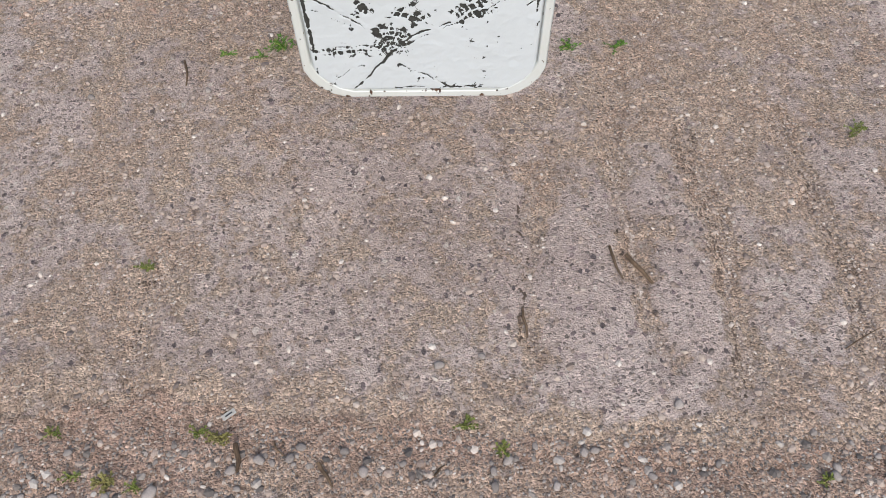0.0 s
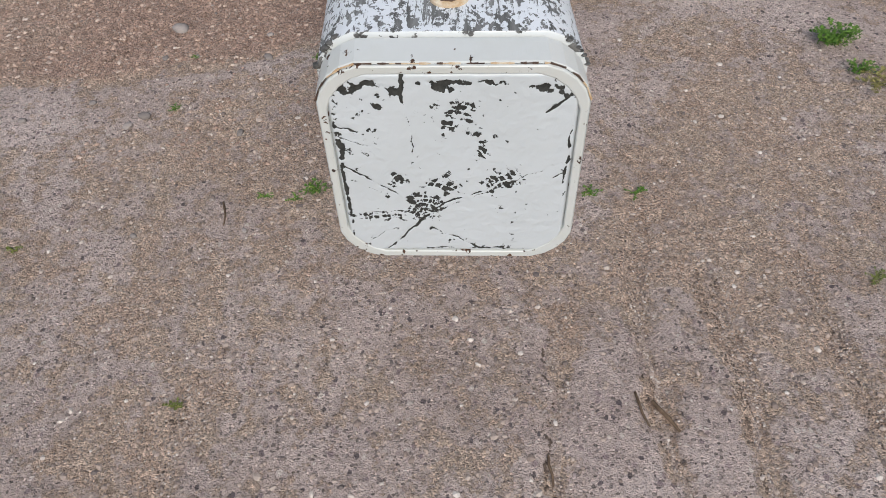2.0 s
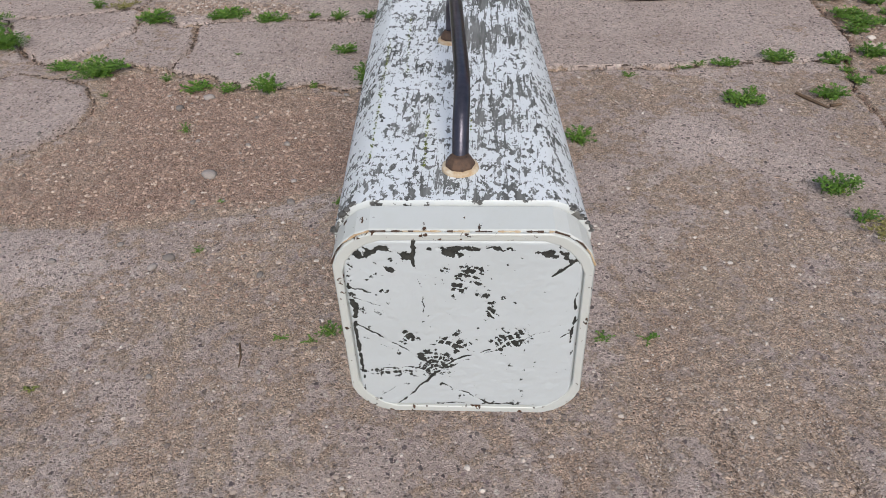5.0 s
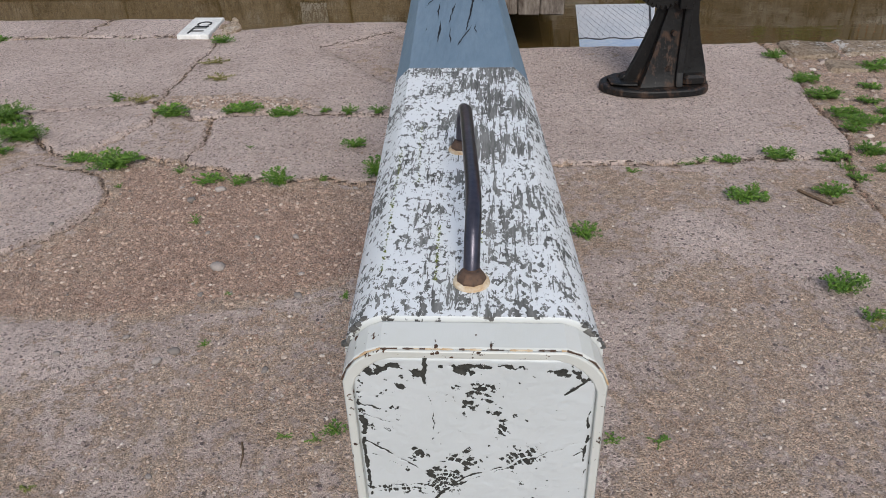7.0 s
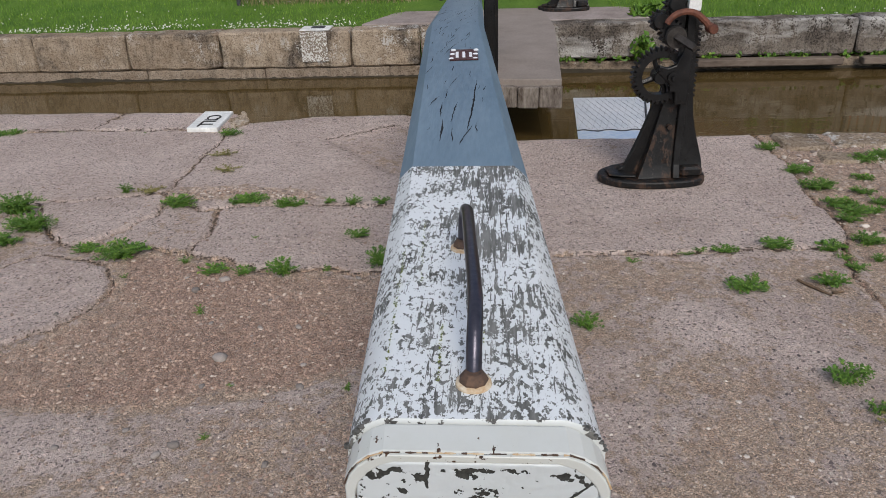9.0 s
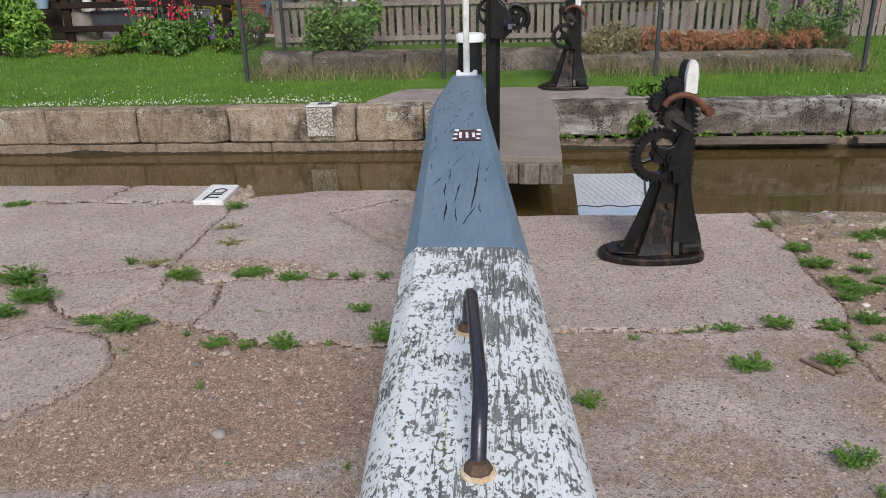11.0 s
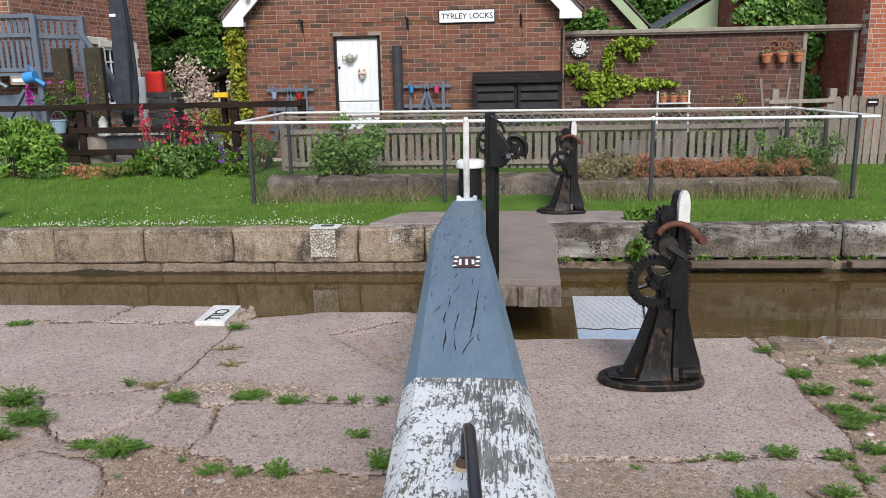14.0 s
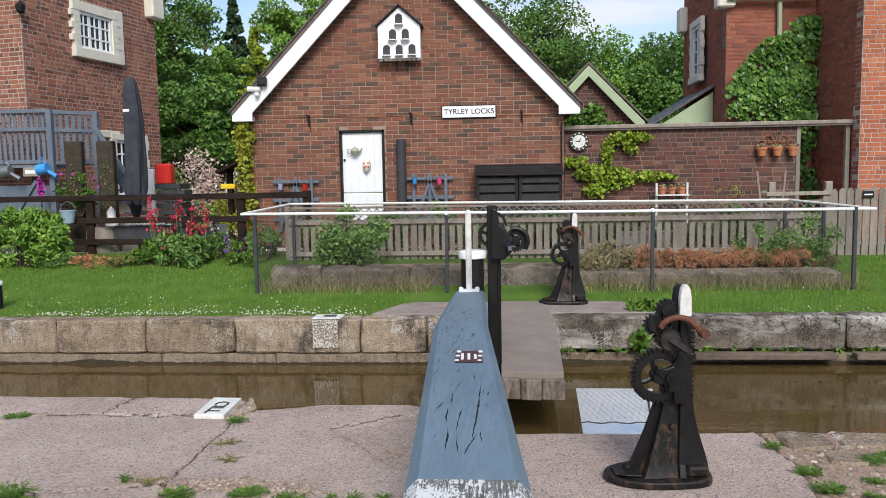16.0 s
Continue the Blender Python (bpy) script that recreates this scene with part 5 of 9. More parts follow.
# gate leaf under water, heel post, mitre post
b = Build()
b.box((-0.30, 4.75, -0.45), (0.26, 0.28, 2.2), cut=0.03)
part("heel_post", b, M_GATEWOOD, gate)
b = Build()
b.box((-0.25, 7.35, -0.55), (0.24, 0.26, 2.0), cut=0.03)
part("head_post", b, M_GATEWOOD, gate)
for k in range(4):
    b = Build()
    b.box((-0.28, 6.05, -1.40 + 0.38 * k), (0.12, 2.4, 0.30), cut=0.01)
    part("gate_board", b, M_GATEWOOD, gate)
b = Build()
b.box((-0.28, 6.0, 0.25), (0.2, 0.2, 0.6), cut=0.02)
part("beam_prop", b, M_GATEWOOD, gate)
# walkway board along the gate, rising to the far landing
b = Build()
y0, y1 = 5.20, 8.02
poly = [(0.045, y0 + 0.06), (0.55, y0), (0.66, 7.55), (0.62, 8.3), (0.56, 8.78), (0.04, 8.80)]
b.plate(poly, 0.10, 0.197, "z")
walkway = part("walkway", b, M_PLANK, gate, "smooth grey walkway along the gate", bevel=0.006)
for k, (a, c) in enumerate(((0.05, 0.20), (0.205, 0.37), (0.375, 0.555))):
    b = Build()
    b.box(((a + c) / 2, y0 - 0.025 + 0.03 * (k == 0), 0.065), (c - a, 0.07, 0.17), -6, cut=0.008)
    part("end_timber", b, M_ENDWOOD, walkway)
b = Build()
b.box((0.585, 6.35, 0.06), (0.03, 2.3, 0.09), -2.2, cut=0.004)
part("edge_timber", b, M_OLDWOOD, walkway)
b = Build()
b.box((0.3, 6.75, -0.03), (0.34, 1.9, 0.22))
part("walkway_bearer", b, M_GATEWOOD, walkway)


# ---- paddle gear ----
def toothed(b, c, r, teeth, depth, axis="y", spokes=5, rim=0.022, tooth=0.016):
    """A cast gear wheel: toothed rim, hub and curved spokes, facing along y."""
    n = teeth * 4
    outer, inner = [], []
    for k in range(n):
        a = 2 * math.pi * k / n
        rr = r + (tooth if k % 4 in (1, 2) else 0)
        outer.append((c[0] + rr * math.cos(a), c[2] + rr * math.sin(a)))
        inner.append((c[0] + (r - rim) * math.cos(a), c[2] + (r - rim) * math.sin(a)))
    y0, y1 = c[1] - depth / 2, c[1] + depth / 2
    vs = [(u, y0, v) for u, v in outer] + [(u, y0, v) for u, v in inner] + [(u, y1, v) for u, v in outer] + [(u, y1, v) for u, v in inner]
    fs = []
    for k in range(n):
        m = (k + 1) % n
        fs += [(k, m, n + m, n + k), (2 * n + m, 2 * n + k, 3 * n + k, 3 * n + m), (k, 2 * n + k, 2 * n + m, m), (n + m, 3 * n + m, 3 * n + k, n + k)]
    b.add(vs, fs)
    for s in range(spokes):
        a0 = 2 * math.pi * s / spokes + 0.3
        pts = [(c[0] + (r - rim * 0.5) * f * math.cos(a0 + 0.5 * f * (1 - f)), c[1], c[2] + (r - rim * 0.5) * f * math.sin(a0 + 0.5 * f * (1 - f))) for f in (0.08, 0.4, 0.7, 1.0)]
        b.rod(pts, [0.020, 0.016, 0.014, 0.016], 6)
    b.lathe(c, [(0.038, -depth * 0.9), (0.042, -depth * 0.5), (0.042, depth * 0.5), (0.03, depth * 0.8)], 16, "y")
    return b


def paddle_gear(at, turn, label):
    """A cast-iron ground paddle stand: base, flared pedestal, ribs, rack guide and gears."""
    t = thing("paddle_gear", label, "paddle gear", "paddle gear stands", at)
    t.rotation_euler = (0, 0, radians(turn))
    b = Build()
    out = []
    for k in range(44):
        a = 2 * math.pi * k / 44
        e = 1.0 if math.cos(a) < 0 else 0.55
        out.append((math.copysign(abs(math.cos(a)) ** e, math.cos(a)) * (0.325 if math.cos(a) < 0 else 0.29), math.copysign(abs(math.sin(a)) ** e, math.sin(a)) * 0.185))
    b.plate(out, -0.004, 0.042, "z")
    part("base_plate", b, M_IRONRUST, t, "thick rounded cast-iron foot plate, black paint worn", bevel=0.012)
    b = Build()
    b.plate([(-0.275, -0.07), (-0.215, -0.10), (-0.13, -0.115), (-0.10, 0.0), (-0.13, 0.10), (-0.22, 0.09), (-0.275, 0.05)], 0.048, 0.062, "z")
    part("foot_pad", b, M_IRONRUST, t, bevel=0.006)
    # hollow front panel, flaring to the foot
    def flared(rows):
        q = Build()
        for z, xl, xr, yf, yb in rows:
            q.v += [(xl, yf, z), (xr, yf, z), (xr, yb, z), (xl, yb, z)]
        for i in range(len(rows) - 1):
            q.f += [(i * 4 + k, i * 4 + (k + 1) % 4, i * 4 + (k + 1) % 4 + 4, i * 4 + k + 4) for k in range(4)]
        q.f += [(3, 2, 1, 0), tuple(range(len(q.v) - 4, len(q.v)))]
        q.m = [0] * len(q.f)
        return q
    part("pedestal", flared([(0.03, -0.125, 0.11, -0.125, 0.10), (0.07, -0.105, 0.11, -0.108, 0.10), (0.14, -0.080, 0.11, -0.095, 0.09), (0.24, -0.050, 0.11, -0.082, 0.08), (0.36, -0.020, 0.115, -0.070, 0.07), (0.50, 0.015, 0.12, -0.060, 0.06), (0.62, 0.035, 0.12, -0.055, 0.05)]), M_IRONRUST, t, "flared cast-iron pedestal, black paint worn brown", smooth=True, bevel=0.006)
    part("column", flared([(0.045, 0.085, 0.272, -0.085, 0.11), (0.07, 0.085, 0.268, -0.072, 0.11), (0.12, 0.087, 0.262, -0.064, 0.10), (0.20, 0.090, 0.240, -0.056, 0.09), (0.30, 0.093, 0.210, -0.050, 0.08), (0.40, 0.096, 0.188, -0.046, 0.07), (0.52, 0.098, 0.176, -0.044, 0.06), (0.70, 0.098, 0.170, -0.042, 0.05), (0.985, 0.100, 0.166, -0.040, 0.04)]), M_IRON, t, "black iron rack column flaring to its foot", smooth=True, bevel=0.008)
    b = Build()
    for z, xl, xr, yf in ((0.045, 0.076, 0.116, -0.150), (0.12, 0.078, 0.118, -0.122), (0.25, 0.083, 0.124, -0.104), (0.45, 0.090, 0.132, -0.094), (0.70, 0.090, 0.136, -0.088), (0.975, 0.090, 0.138, -0.082)):
        b.v += [(xl, yf, z), (xr, yf, z), (xr, 0.0, z), (xl, 0.0, z)]
    for i in range(5):
        b.f += [(i * 4 + k, i * 4 + (k + 1) % 4, i * 4 + (k + 1) % 4 + 4, i * 4 + k + 4) for k in range(4)]
    b.f += [(3, 2, 1, 0), (20, 21, 22, 23)]
    b.m = [0] * len(b.f)
    part("front_rib", b, M_IRON, t, "projecting front rib worn grey along its edge", bevel=0.006)
    # curved web on the wheel's side
    b = Build()
    b.plate([(-0.215, 0.03), (-0.190, 0.075), (-0.160, 0.14), (-0.125, 0.22), (-0.090, 0.31), (-0.055, 0.41), (-0.025, 0.50), (0.02, 0.52), (0.02, 0.40), (-0.02, 0.26), (-0.06, 0.12), (-0.09, 0.03)], -0.035, 0.0)
    part("side_web", b, M_IRON, t, bevel=0.006)
    b = Build()
    b.plate([(-0.215, 0.0), (-0.20, 0.0), (-0.14, 0.0), (-0.15, 0.030), (-0.175, 0.040), (-0.205, 0.025)], -0.03, 0.03)
    b.v = [(x, y, z + 0.058) for x, y, z in b.v]
    part("foot_lug", b, M_IRONRUST, t, bevel=0.012)
    b = Build()
    b.box((0.190, -0.085, 0.070), (0.13, 0.08, 0.06), cut=0.014)
    part("foot_block", b, M_IRONRUST, t)
    # bearing cheek, hooked round the axle
    b = Build()
    b.plate([(0.055, -0.02), (0.125, -0.02), (0.125, 0.30), (0.085, 0.33), (0.075, 0.27), (0.045, 0.20), (0.0, 0.185), (-0.045, 0.20), (-0.055, 0.165), (-0.005, 0.115), (0.02, 0.085), (0.02, 0.05), (0.05, 0.05)], -0.020, 0.012)
    b.v = [(x - 0.012, y - 0.118, z + 0.498) for x, y, z in b.v]
    part("bearing_cheek", b, M_IRON, t, bevel=0.007)
    part("axle_boss", Build().lathe((0.020, -0.141, 0.632), [(0.032, -0.012), (0.034, 0.0), (0.034, 0.02), (0.02, 0.022)], 18, "y").lathe((0.020, -0.156, 0.632), [(0.014, -0.012), (0.014, 0.01)], 6, "y"), M_IRON, t)
    b = Build()
    b.box((0.150, 0.0, 0.74), (0.035, 0.05, 0.50), cut=0.006)
    for k in range(15):
        b.box((0.176, -0.01, 0.50 + 0.028 * k), (0.028, 0.045, 0.013), lean=12)
    part("rack", b, M_IRON, t)
    b = Build()
    prof = [(-0.040, 0.0), (0.040, 0.0), (0.040, 0.10), (0.030, 0.150), (0.012, 0.172), (-0.010, 0.172), (-0.028, 0.150), (-0.038, 0.10)]
    b.plate([(0.118 + u * 0.86, 0.968 + v * 1.06) for u, v in prof], -0.088, -0.045)
    part("rack_cap", b, M_WEATHER, t, "white painted rounded cap", bevel=0.006)
    b = Build()
    b.plate([(0.106 + u * 0.9, 0.968 + v * 1.03) for u, v in prof], -0.044, 0.020)
    part("rack_top", b, M_IRON, t, bevel=0.006)
    b = Build()
    toothed(b, (-0.038, -0.078, 0.632), 0.136, 34, 0.058, spokes=4, rim=0.034, tooth=0.021)
    part("gear_wheel", b, M_IRON, t, "large toothed iron wheel")
    b = Build()
    toothed(b, (0.0, -0.085, 0.865), 0.052, 14, 0.05, spokes=3, rim=0.03)
    part("pinion", b, M_IRON, t)
    b = Build()
    toothed(b, (-0.060, -0.06, 0.925), 0.040, 12, 0.05, spokes=3, rim=0.03)
    toothed(b, (0.022, -0.04, 1.005), 0.046, 13, 0.05, spokes=3, rim=0.03)
    b.lathe((0.035, -0.05, 0.965), [(0.045, -0.03), (0.05, 0.0), (0.045, 0.03)], 16, "y")
    b.box((0.065, -0.03, 0.93), (0.06, 0.06, 0.12), cut=0.012)
    part("ratchet", b, M_IRON, t)
    b = Build()
    arc = [(0.055 + 0.10 * math.cos(a), -0.14, 0.898 + 0.078 * math.sin(a)) for a in [radians(165 - 15 * k) for k in range(9)]]
    b.rod(arc + [(0.165, -0.145, 0.918), (0.185, -0.150, 0.890)], [0.017] * 9 + [0.018, 0.02], 8)
    part("locking_bracket", b, M_REDRUST, t, "rust-red curved locking arm", smooth=True)
    part("arm_bolt", Build().lathe((0.196, -0.150, 0.886), [(0.022, -0.035), (0.027, -0.025), (0.027, 0.03), (0.018, 0.036)], 14, "y"), M_REDRUST, t, "rusty round bolt head")
    b = Build()
    b.rod([(0.018, -0.13, 0.848), (0.078, -0.26, 0.808)], [0.024, 0.022], 4)
    b.lathe((0.018, -0.12, 0.842), [(0.055, -0.02), (0.06, 0.0), (0.05, 0.03)], 18, "y")
    part("spindle", b, M_SPINDLE, t, "square iron winding spindle worn bright")
    for x, z in ((0.045, 0.34), (0.035, 0.14)):
        b = Build()
        b.lathe((x, -0.088, z), [(0.016, -0.014), (0.016, 0.01)], 6, "y")
        part("bolt", b, M_IRONRUST, t)
    return t


paddle_gear((0.955, 3.53, 0.008), 6, "black cast-iron paddle gear with a white cap on concrete")
paddle_gear((0.862, 8.70, 0.186), 4, "black iron paddle gear with a white cap beside the lawn")

# gate paddle gear: tall rack post with a gear case, fixed to the gate
gp = part("rack_post", Build().box((-0.02, 5.50, 0.62), (0.085, 0.10, 1.86), cut=0.008).box((0.035, 5.52, 0.70), (0.03, 0.05, 1.2), cut=0.004), M_IRON, gate, "tall black iron rack post")
b = Build()
b.plate([(-0.06, 0), (0.05, 0), (0.11, 0.06), (0.12, 0.16), (0.06, 0.25), (0.01, 0.30), (-0.01, 0.42), (-0.05, 0.43), (-0.06, 0.30)], -0.05, 0.06)
b.v = [(x + 0.03, y + 5.44, z + 1.10) for x, y, z in b.v]
part("gear_case", b, M_IRON, gp, bevel=0.012)
b = Build()
toothed(b, (-0.02, 5.58, 1.30), 0.11, 30, 0.03)
part("gear_wheel", b, M_IRON, gp)
b = Build()
toothed(b, (0.17, 5.50, 1.25), 0.085, 22, 0.04, spokes=4, rim=0.03)
part("gear_wheel", b, M_IRON, gp)
b = Build()
b.rod([(0.17 + 0.105 * math.cos(radians(a)), 5.47, 1.25 + 0.105 * math.sin(radians(a))) for a in range(-40, 111, 15)], 0.020, 8)
part("gear_guard", b, M_IRON, gp, smooth=True)
b = Build()
b.rod([(0.11, 5.34, 1.22), (0.12, 5.46, 1.24)], 0.03, 8)
b.box((0.115, 5.30, 1.20), (0.035, 0.12, 0.035), 10, -10)
part("spindle", b, M_STEEL, gp)
b = Build()
b.rod([(0.0, 5.45, 1.50), (0.07, 5.42, 1.46), (0.10, 5.42, 1.38)], 0.012, 8)
part("pawl", b, M_IRON, gp)


def ground_z(y):
    return float(np.interp(y, [r[0] for r in ROWS], [r[1] for r in ROWS]))


# ---- brick walls ----
def brick_wall(parent, origin, along, width, z0, z1, material, mortar, ok=lambda u, z: True, parts=0, stretch=lambda u, z: False, seed=0, course=0.077, depth=0.25, outline=None, flemish=False, hole=None, joint=0.012):
    """A wall with real bricks proud of its mortar. along: direction of the face, its outer side to the right of it."""
    rs = random.Random(seed)
    a = Vector((along[0], along[1], 0)).normalized()
    out = Vector((a.y, -a.x, 0))
    o = Vector((origin[0], origin[1], 0))
    core = Build()
    poly = outline or [(0, z0), (width, z0), (width, z1), (0, z1)]
    k = len(poly)
    vs = [o + a * u + Vector((0, 0, z)) for u, z in poly] + [o + a * u + Vector((0, 0, z)) - out * depth for u, z in poly]
    core.add(vs, [tuple(range(k)), tuple(range(2 * k - 1, k - 1, -1))] + [(i, i + k, (i + 1) % k + k, (i + 1) % k) for i in range(k)])
    wall = part("wall", core, mortar, parent)
    rest = Build()
    shared = {}
    made = 0
    turn = Matrix((( a.x, out.x, 0), (a.y, out.y, 0), (0, 0, 1))).to_4x4()
    row = 0
    z = z0
    while z + course * 0.5 < z1:
        u = -0.112 * (row % 2)
        bond = row % 4
        if flemish:
            u = -rs.uniform(0.0, 0.2)
        while u < width:
            ln = 0.225 if bond != 3 or rs.random() < 0.6 else 0.112
            if flemish:
                ln = 0.225 if rs.random() < 0.5 else 0.115
            u0, u1 = max(u, 0), min(u + ln, width)
            if hole and z < hole[2]:
                u0, u1 = (max(u0, hole[1]) if u0 < hole[1] < u1 else u0), (min(u1, hole[0]) if u0 < hole[0] < u1 else u1)
            if u1 - u0 > 0.03 and ok((u0 + u1) / 2, z + course / 2):
                w, proud = u1 - u0 - joint, rs.uniform(0.004, 0.008)
                c = o + a * (u0 + u1) / 2 + Vector((0, 0, z + course / 2))
                if made < parts and stretch((u0 + u1) / 2, z) and abs(u1 - u0 - 0.225) < 1e-6:
                    if "m" not in shared:
                        t = Build()
                        t.box((0, 0, 0), (w, 0.02, course - joint), cut=0.0035)
                        shared["m"] = t.mesh("brick", material)
                    ob = new("brick", shared["m"])
                    ob.parent = wall
                    ob.matrix_basis = Matrix.Translation(c + out * (proud - 0.010)) @ turn
                    made += 1
                else:
                    h = (course - joint) / 2
                    p0, p1 = c - a * w / 2, c + a * w / 2
                    q = out * proud
                    up = Vector((0, 0, h))
                    rest.add([p0 - up, p1 - up, p1 + up, p0 + up, p0 - up + q, p1 - up + q, p1 + up + q, p0 + up + q], [(4, 5, 6, 7), (0, 1, 5, 4), (2, 3, 7, 6), (1, 2, 6, 5), (3, 0, 4, 7)])
            u += ln
        z += course
        row += 1
    br = leaves_part("brickwork", rest, material, wall)
    br["kind"] = "stuff"
    return wall


def sash(parent, c, along, w, h, cols, rows, frame_mat=M_WHITE, deep=0.10, surround=0.0, sur_mat=M_CREAM):
    """A window: surround, frame, glazing bars and panes, facing out of a wall."""
    a = Vector((along[0], along[1], 0)).normalized()
    out = Vector((a.y, -a.x, 0))
    ang = math.degrees(math.atan2(a.y, a.x))
    c = Vector(c) + out * 0.055
    def bar(name, du, dz, su, sz, off, mat, par, th=0.05):
        b = Build()
        b.box(c + a * du + Vector((0, 0, dz)) + out * off, (su, th, sz), ang, cut=0.006)
        return part(name, b, mat, par)
    win = bar("window", 0, 0, w, h, -0.03, M_GLASS, parent, 0.02)
    for du, dz, su, sz in ((-w / 2 + 0.03, 0, 0.06, h), (w / 2 - 0.03, 0, 0.06, h), (0, h / 2 - 0.03, w - 0.12, 0.06), (0, -h / 2 + 0.03, w - 0.12, 0.06)):
        bar("window_frame", du, dz, su, sz, 0.0, frame_mat, win)
    for k in range(1, cols):
        wide = 0.075 if cols > 4 and k % 2 == 0 else 0.032
        bar("glazing_bar", -w / 2 + w * k / cols, 0, wide, h - 0.12, -0.006, frame_mat, win, 0.03)
    for k in range(1, rows):
        bar("glazing_bar", 0, -h / 2 + h * k / rows, w - 0.12, 0.034, -0.004, frame_mat, win, 0.034)
    if surround:
        s = surround
        bar("lintel", 0, h / 2 + s / 2, w + 2 * s, s, 0.02, sur_mat, win, 0.09)
        bar("sill", 0, -h / 2 - s / 2, w + 2 * s, s, 0.03, sur_mat, win, 0.12)
        for sg in (-1, 1):
            for k in range(6):
                ww = s * (1.25 if k % 2 else 0.9)
                bar("jamb_stone", sg * (w / 2 + ww / 2), -h / 2 + h * (k + 0.5) / 6, ww, h / 6, 0.02, sur_mat, win, 0.08)
    return win


# ---- the gabled cottage ----
HX0, HX1, HY, HZ0 = -4.40, 1.19, 12.40, 0.58
APEX = (-1.58, 6.02)
EAVE = 3.138


def gable_top(u):
    x = HX0 + u
    return APEX[1] - abs(x - APEX[0]) * (APEX[1] - EAVE) / 2.79


cottage = thing("cottage", "red brick gabled cottage with white bargeboards and a stable door", "house")
DOOR = (-2.75, -1.95, 2.67)
brick_wall(cottage, (HX0, HY), (1, 0), HX1 - HX0, HZ0, 6.0, M_BRICK, M_MORTAR,
           ok=lambda u, z: z < gable_top(u) - 0.03 and not (DOOR[0] < HX0 + u < DOOR[1] and z < DOOR[2]),
           parts=300, stretch=lambda u, z: 2.4 < z < 3.9, seed=3, hole=(DOOR[0] - HX0, DOOR[1] - HX0, DOOR[2]), outline=[(0, HZ0), (DOOR[0] - HX0, HZ0), (DOOR[0] - HX0, DOOR[2]), (DOOR[1] - HX0, DOOR[2]), (DOOR[1] - HX0, HZ0), (HX1 - HX0, HZ0), (HX1 - HX0, EAVE), (APEX[0] - HX0, APEX[1]), (0, EAVE)])
b = Build()
b.box((HX0 + 0.13, 15.8, 1.8), (0.25, 6.2, 2.5))
part("wall", b, M_BRICK, cottage)
b = Build()
b.box((HX1 - 0.13, 15.8, 1.8), (0.25, 6.2, 2.5))
part("wall", b, M_BRICK, cottage)
slope = (APEX[1] - EAVE) / 2.79
for sg in (-1, 1):
    b = Build()
    x_e = APEX[0] + sg * 3.02
    z_e = APEX[1] - 3.02 * slope
    prof = [(APEX[0], APEX[1] + 0.14), (x_e, z_e + 0.14), (x_e, z_e + 0.06), (APEX[0], APEX[1] + 0.06)]
    b.plate(prof, HY - 0.26, 19.0)
    roof = part("roof", b, M_TILE, cottage)
    for k in range(26):
        t = Build()
        f = (k + 0.5) / 26
        x = APEX[0] + sg * 3.06 * f
        t.box((x, HY - 0.20, APEX[1] + 0.155 - 3.06 * f * slope), (0.19, 0.18, 0.022), 0, 0, sg * math.degrees(math.atan(slope)) - sg * 4)
        part("tile", t, M_TILE, roof)
    b = Build()
    wd = 0.34
    prof = [(APEX[0], APEX[1] + 0.06), (x_e, z_e + 0.06), (x_e, z_e - 0.05), (x_e - sg * 0.36, z_e - 0.05), (x_e - sg * 0.36, z_e + 0.06 + 0.36 * slope - wd), (APEX[0], APEX[1] + 0.06 - wd)]
    b.plate(prof, HY - 0.24, HY - 0.19)
    part("bargeboard", b, M_WHITE, cottage, "white painted timber bargeboard", bevel=0.004)
    b = Build()
    b.box((x_e - sg * 0.17, HY - 0.10, z_e + 0.0), (0.33, 0.19, 0.08), cut=0.01)
    part("eave_box", b, M_WHITE, cottage)
# door in two leaves, black frame
part("door_frame", Build().box((DOOR[0] + 0.02, HY + 0.02, 1.62), (0.04, 0.14, 2.08)).box((DOOR[1] - 0.02, HY + 0.02, 1.62), (0.04, 0.14, 2.08)).box((-2.35, HY + 0.02, 2.65), (0.80, 0.14, 0.04)), M_BLACK, cottage)
for z0, z1 in ((0.60, 1.56), (1.57, 2.625)):
    leaf_ = part("door_leaf", Build().box((-2.35, HY + 0.03, (z0 + z1) / 2), (0.715, 0.045, z1 - z0), cut=0.005), M_WHITE, cottage, "white boarded stable door leaf")
    for k in range(5):
        b = Build()
        b.box((-2.35 - 0.284 + 0.142 * k, HY + 0.004, (z0 + z1) / 2), (0.138, 0.012, z1 - z0 - 0.02), cut=0.003)
        part("board", b, M_WHITE, leaf_)
b = Build()
b.ball((-2.67, HY - 0.02, 2.15), 0.022)
part("door_knob", b, M_BLACK, cottage)
for x in (-3.28, -1.46, 0.46):
    hk = thing("hanging_bracket", "small black iron hanging bracket fixed to the brick wall", "bracket", "wall brackets")
    b = Build()
    b.box((x, HY - 0.02, 2.85), (0.03, 0.03, 0.20), cut=0.004)
    b.rod([(x, HY - 0.03, 2.93), (x - 0.02, HY - 0.16, 2.95)], 0.009, 6)
    b.rod([(x, HY - 0.03, 2.78), (x - 0.02, HY - 0.14, 2.94)], 0.007, 6)
    b.rod([(x + 0.015, HY - 0.012, 2.76), (x + 0.02, HY - 0.012, 2.58)], 0.004, 5)
    part("bracket_iron", b, M_BLACK, hk)
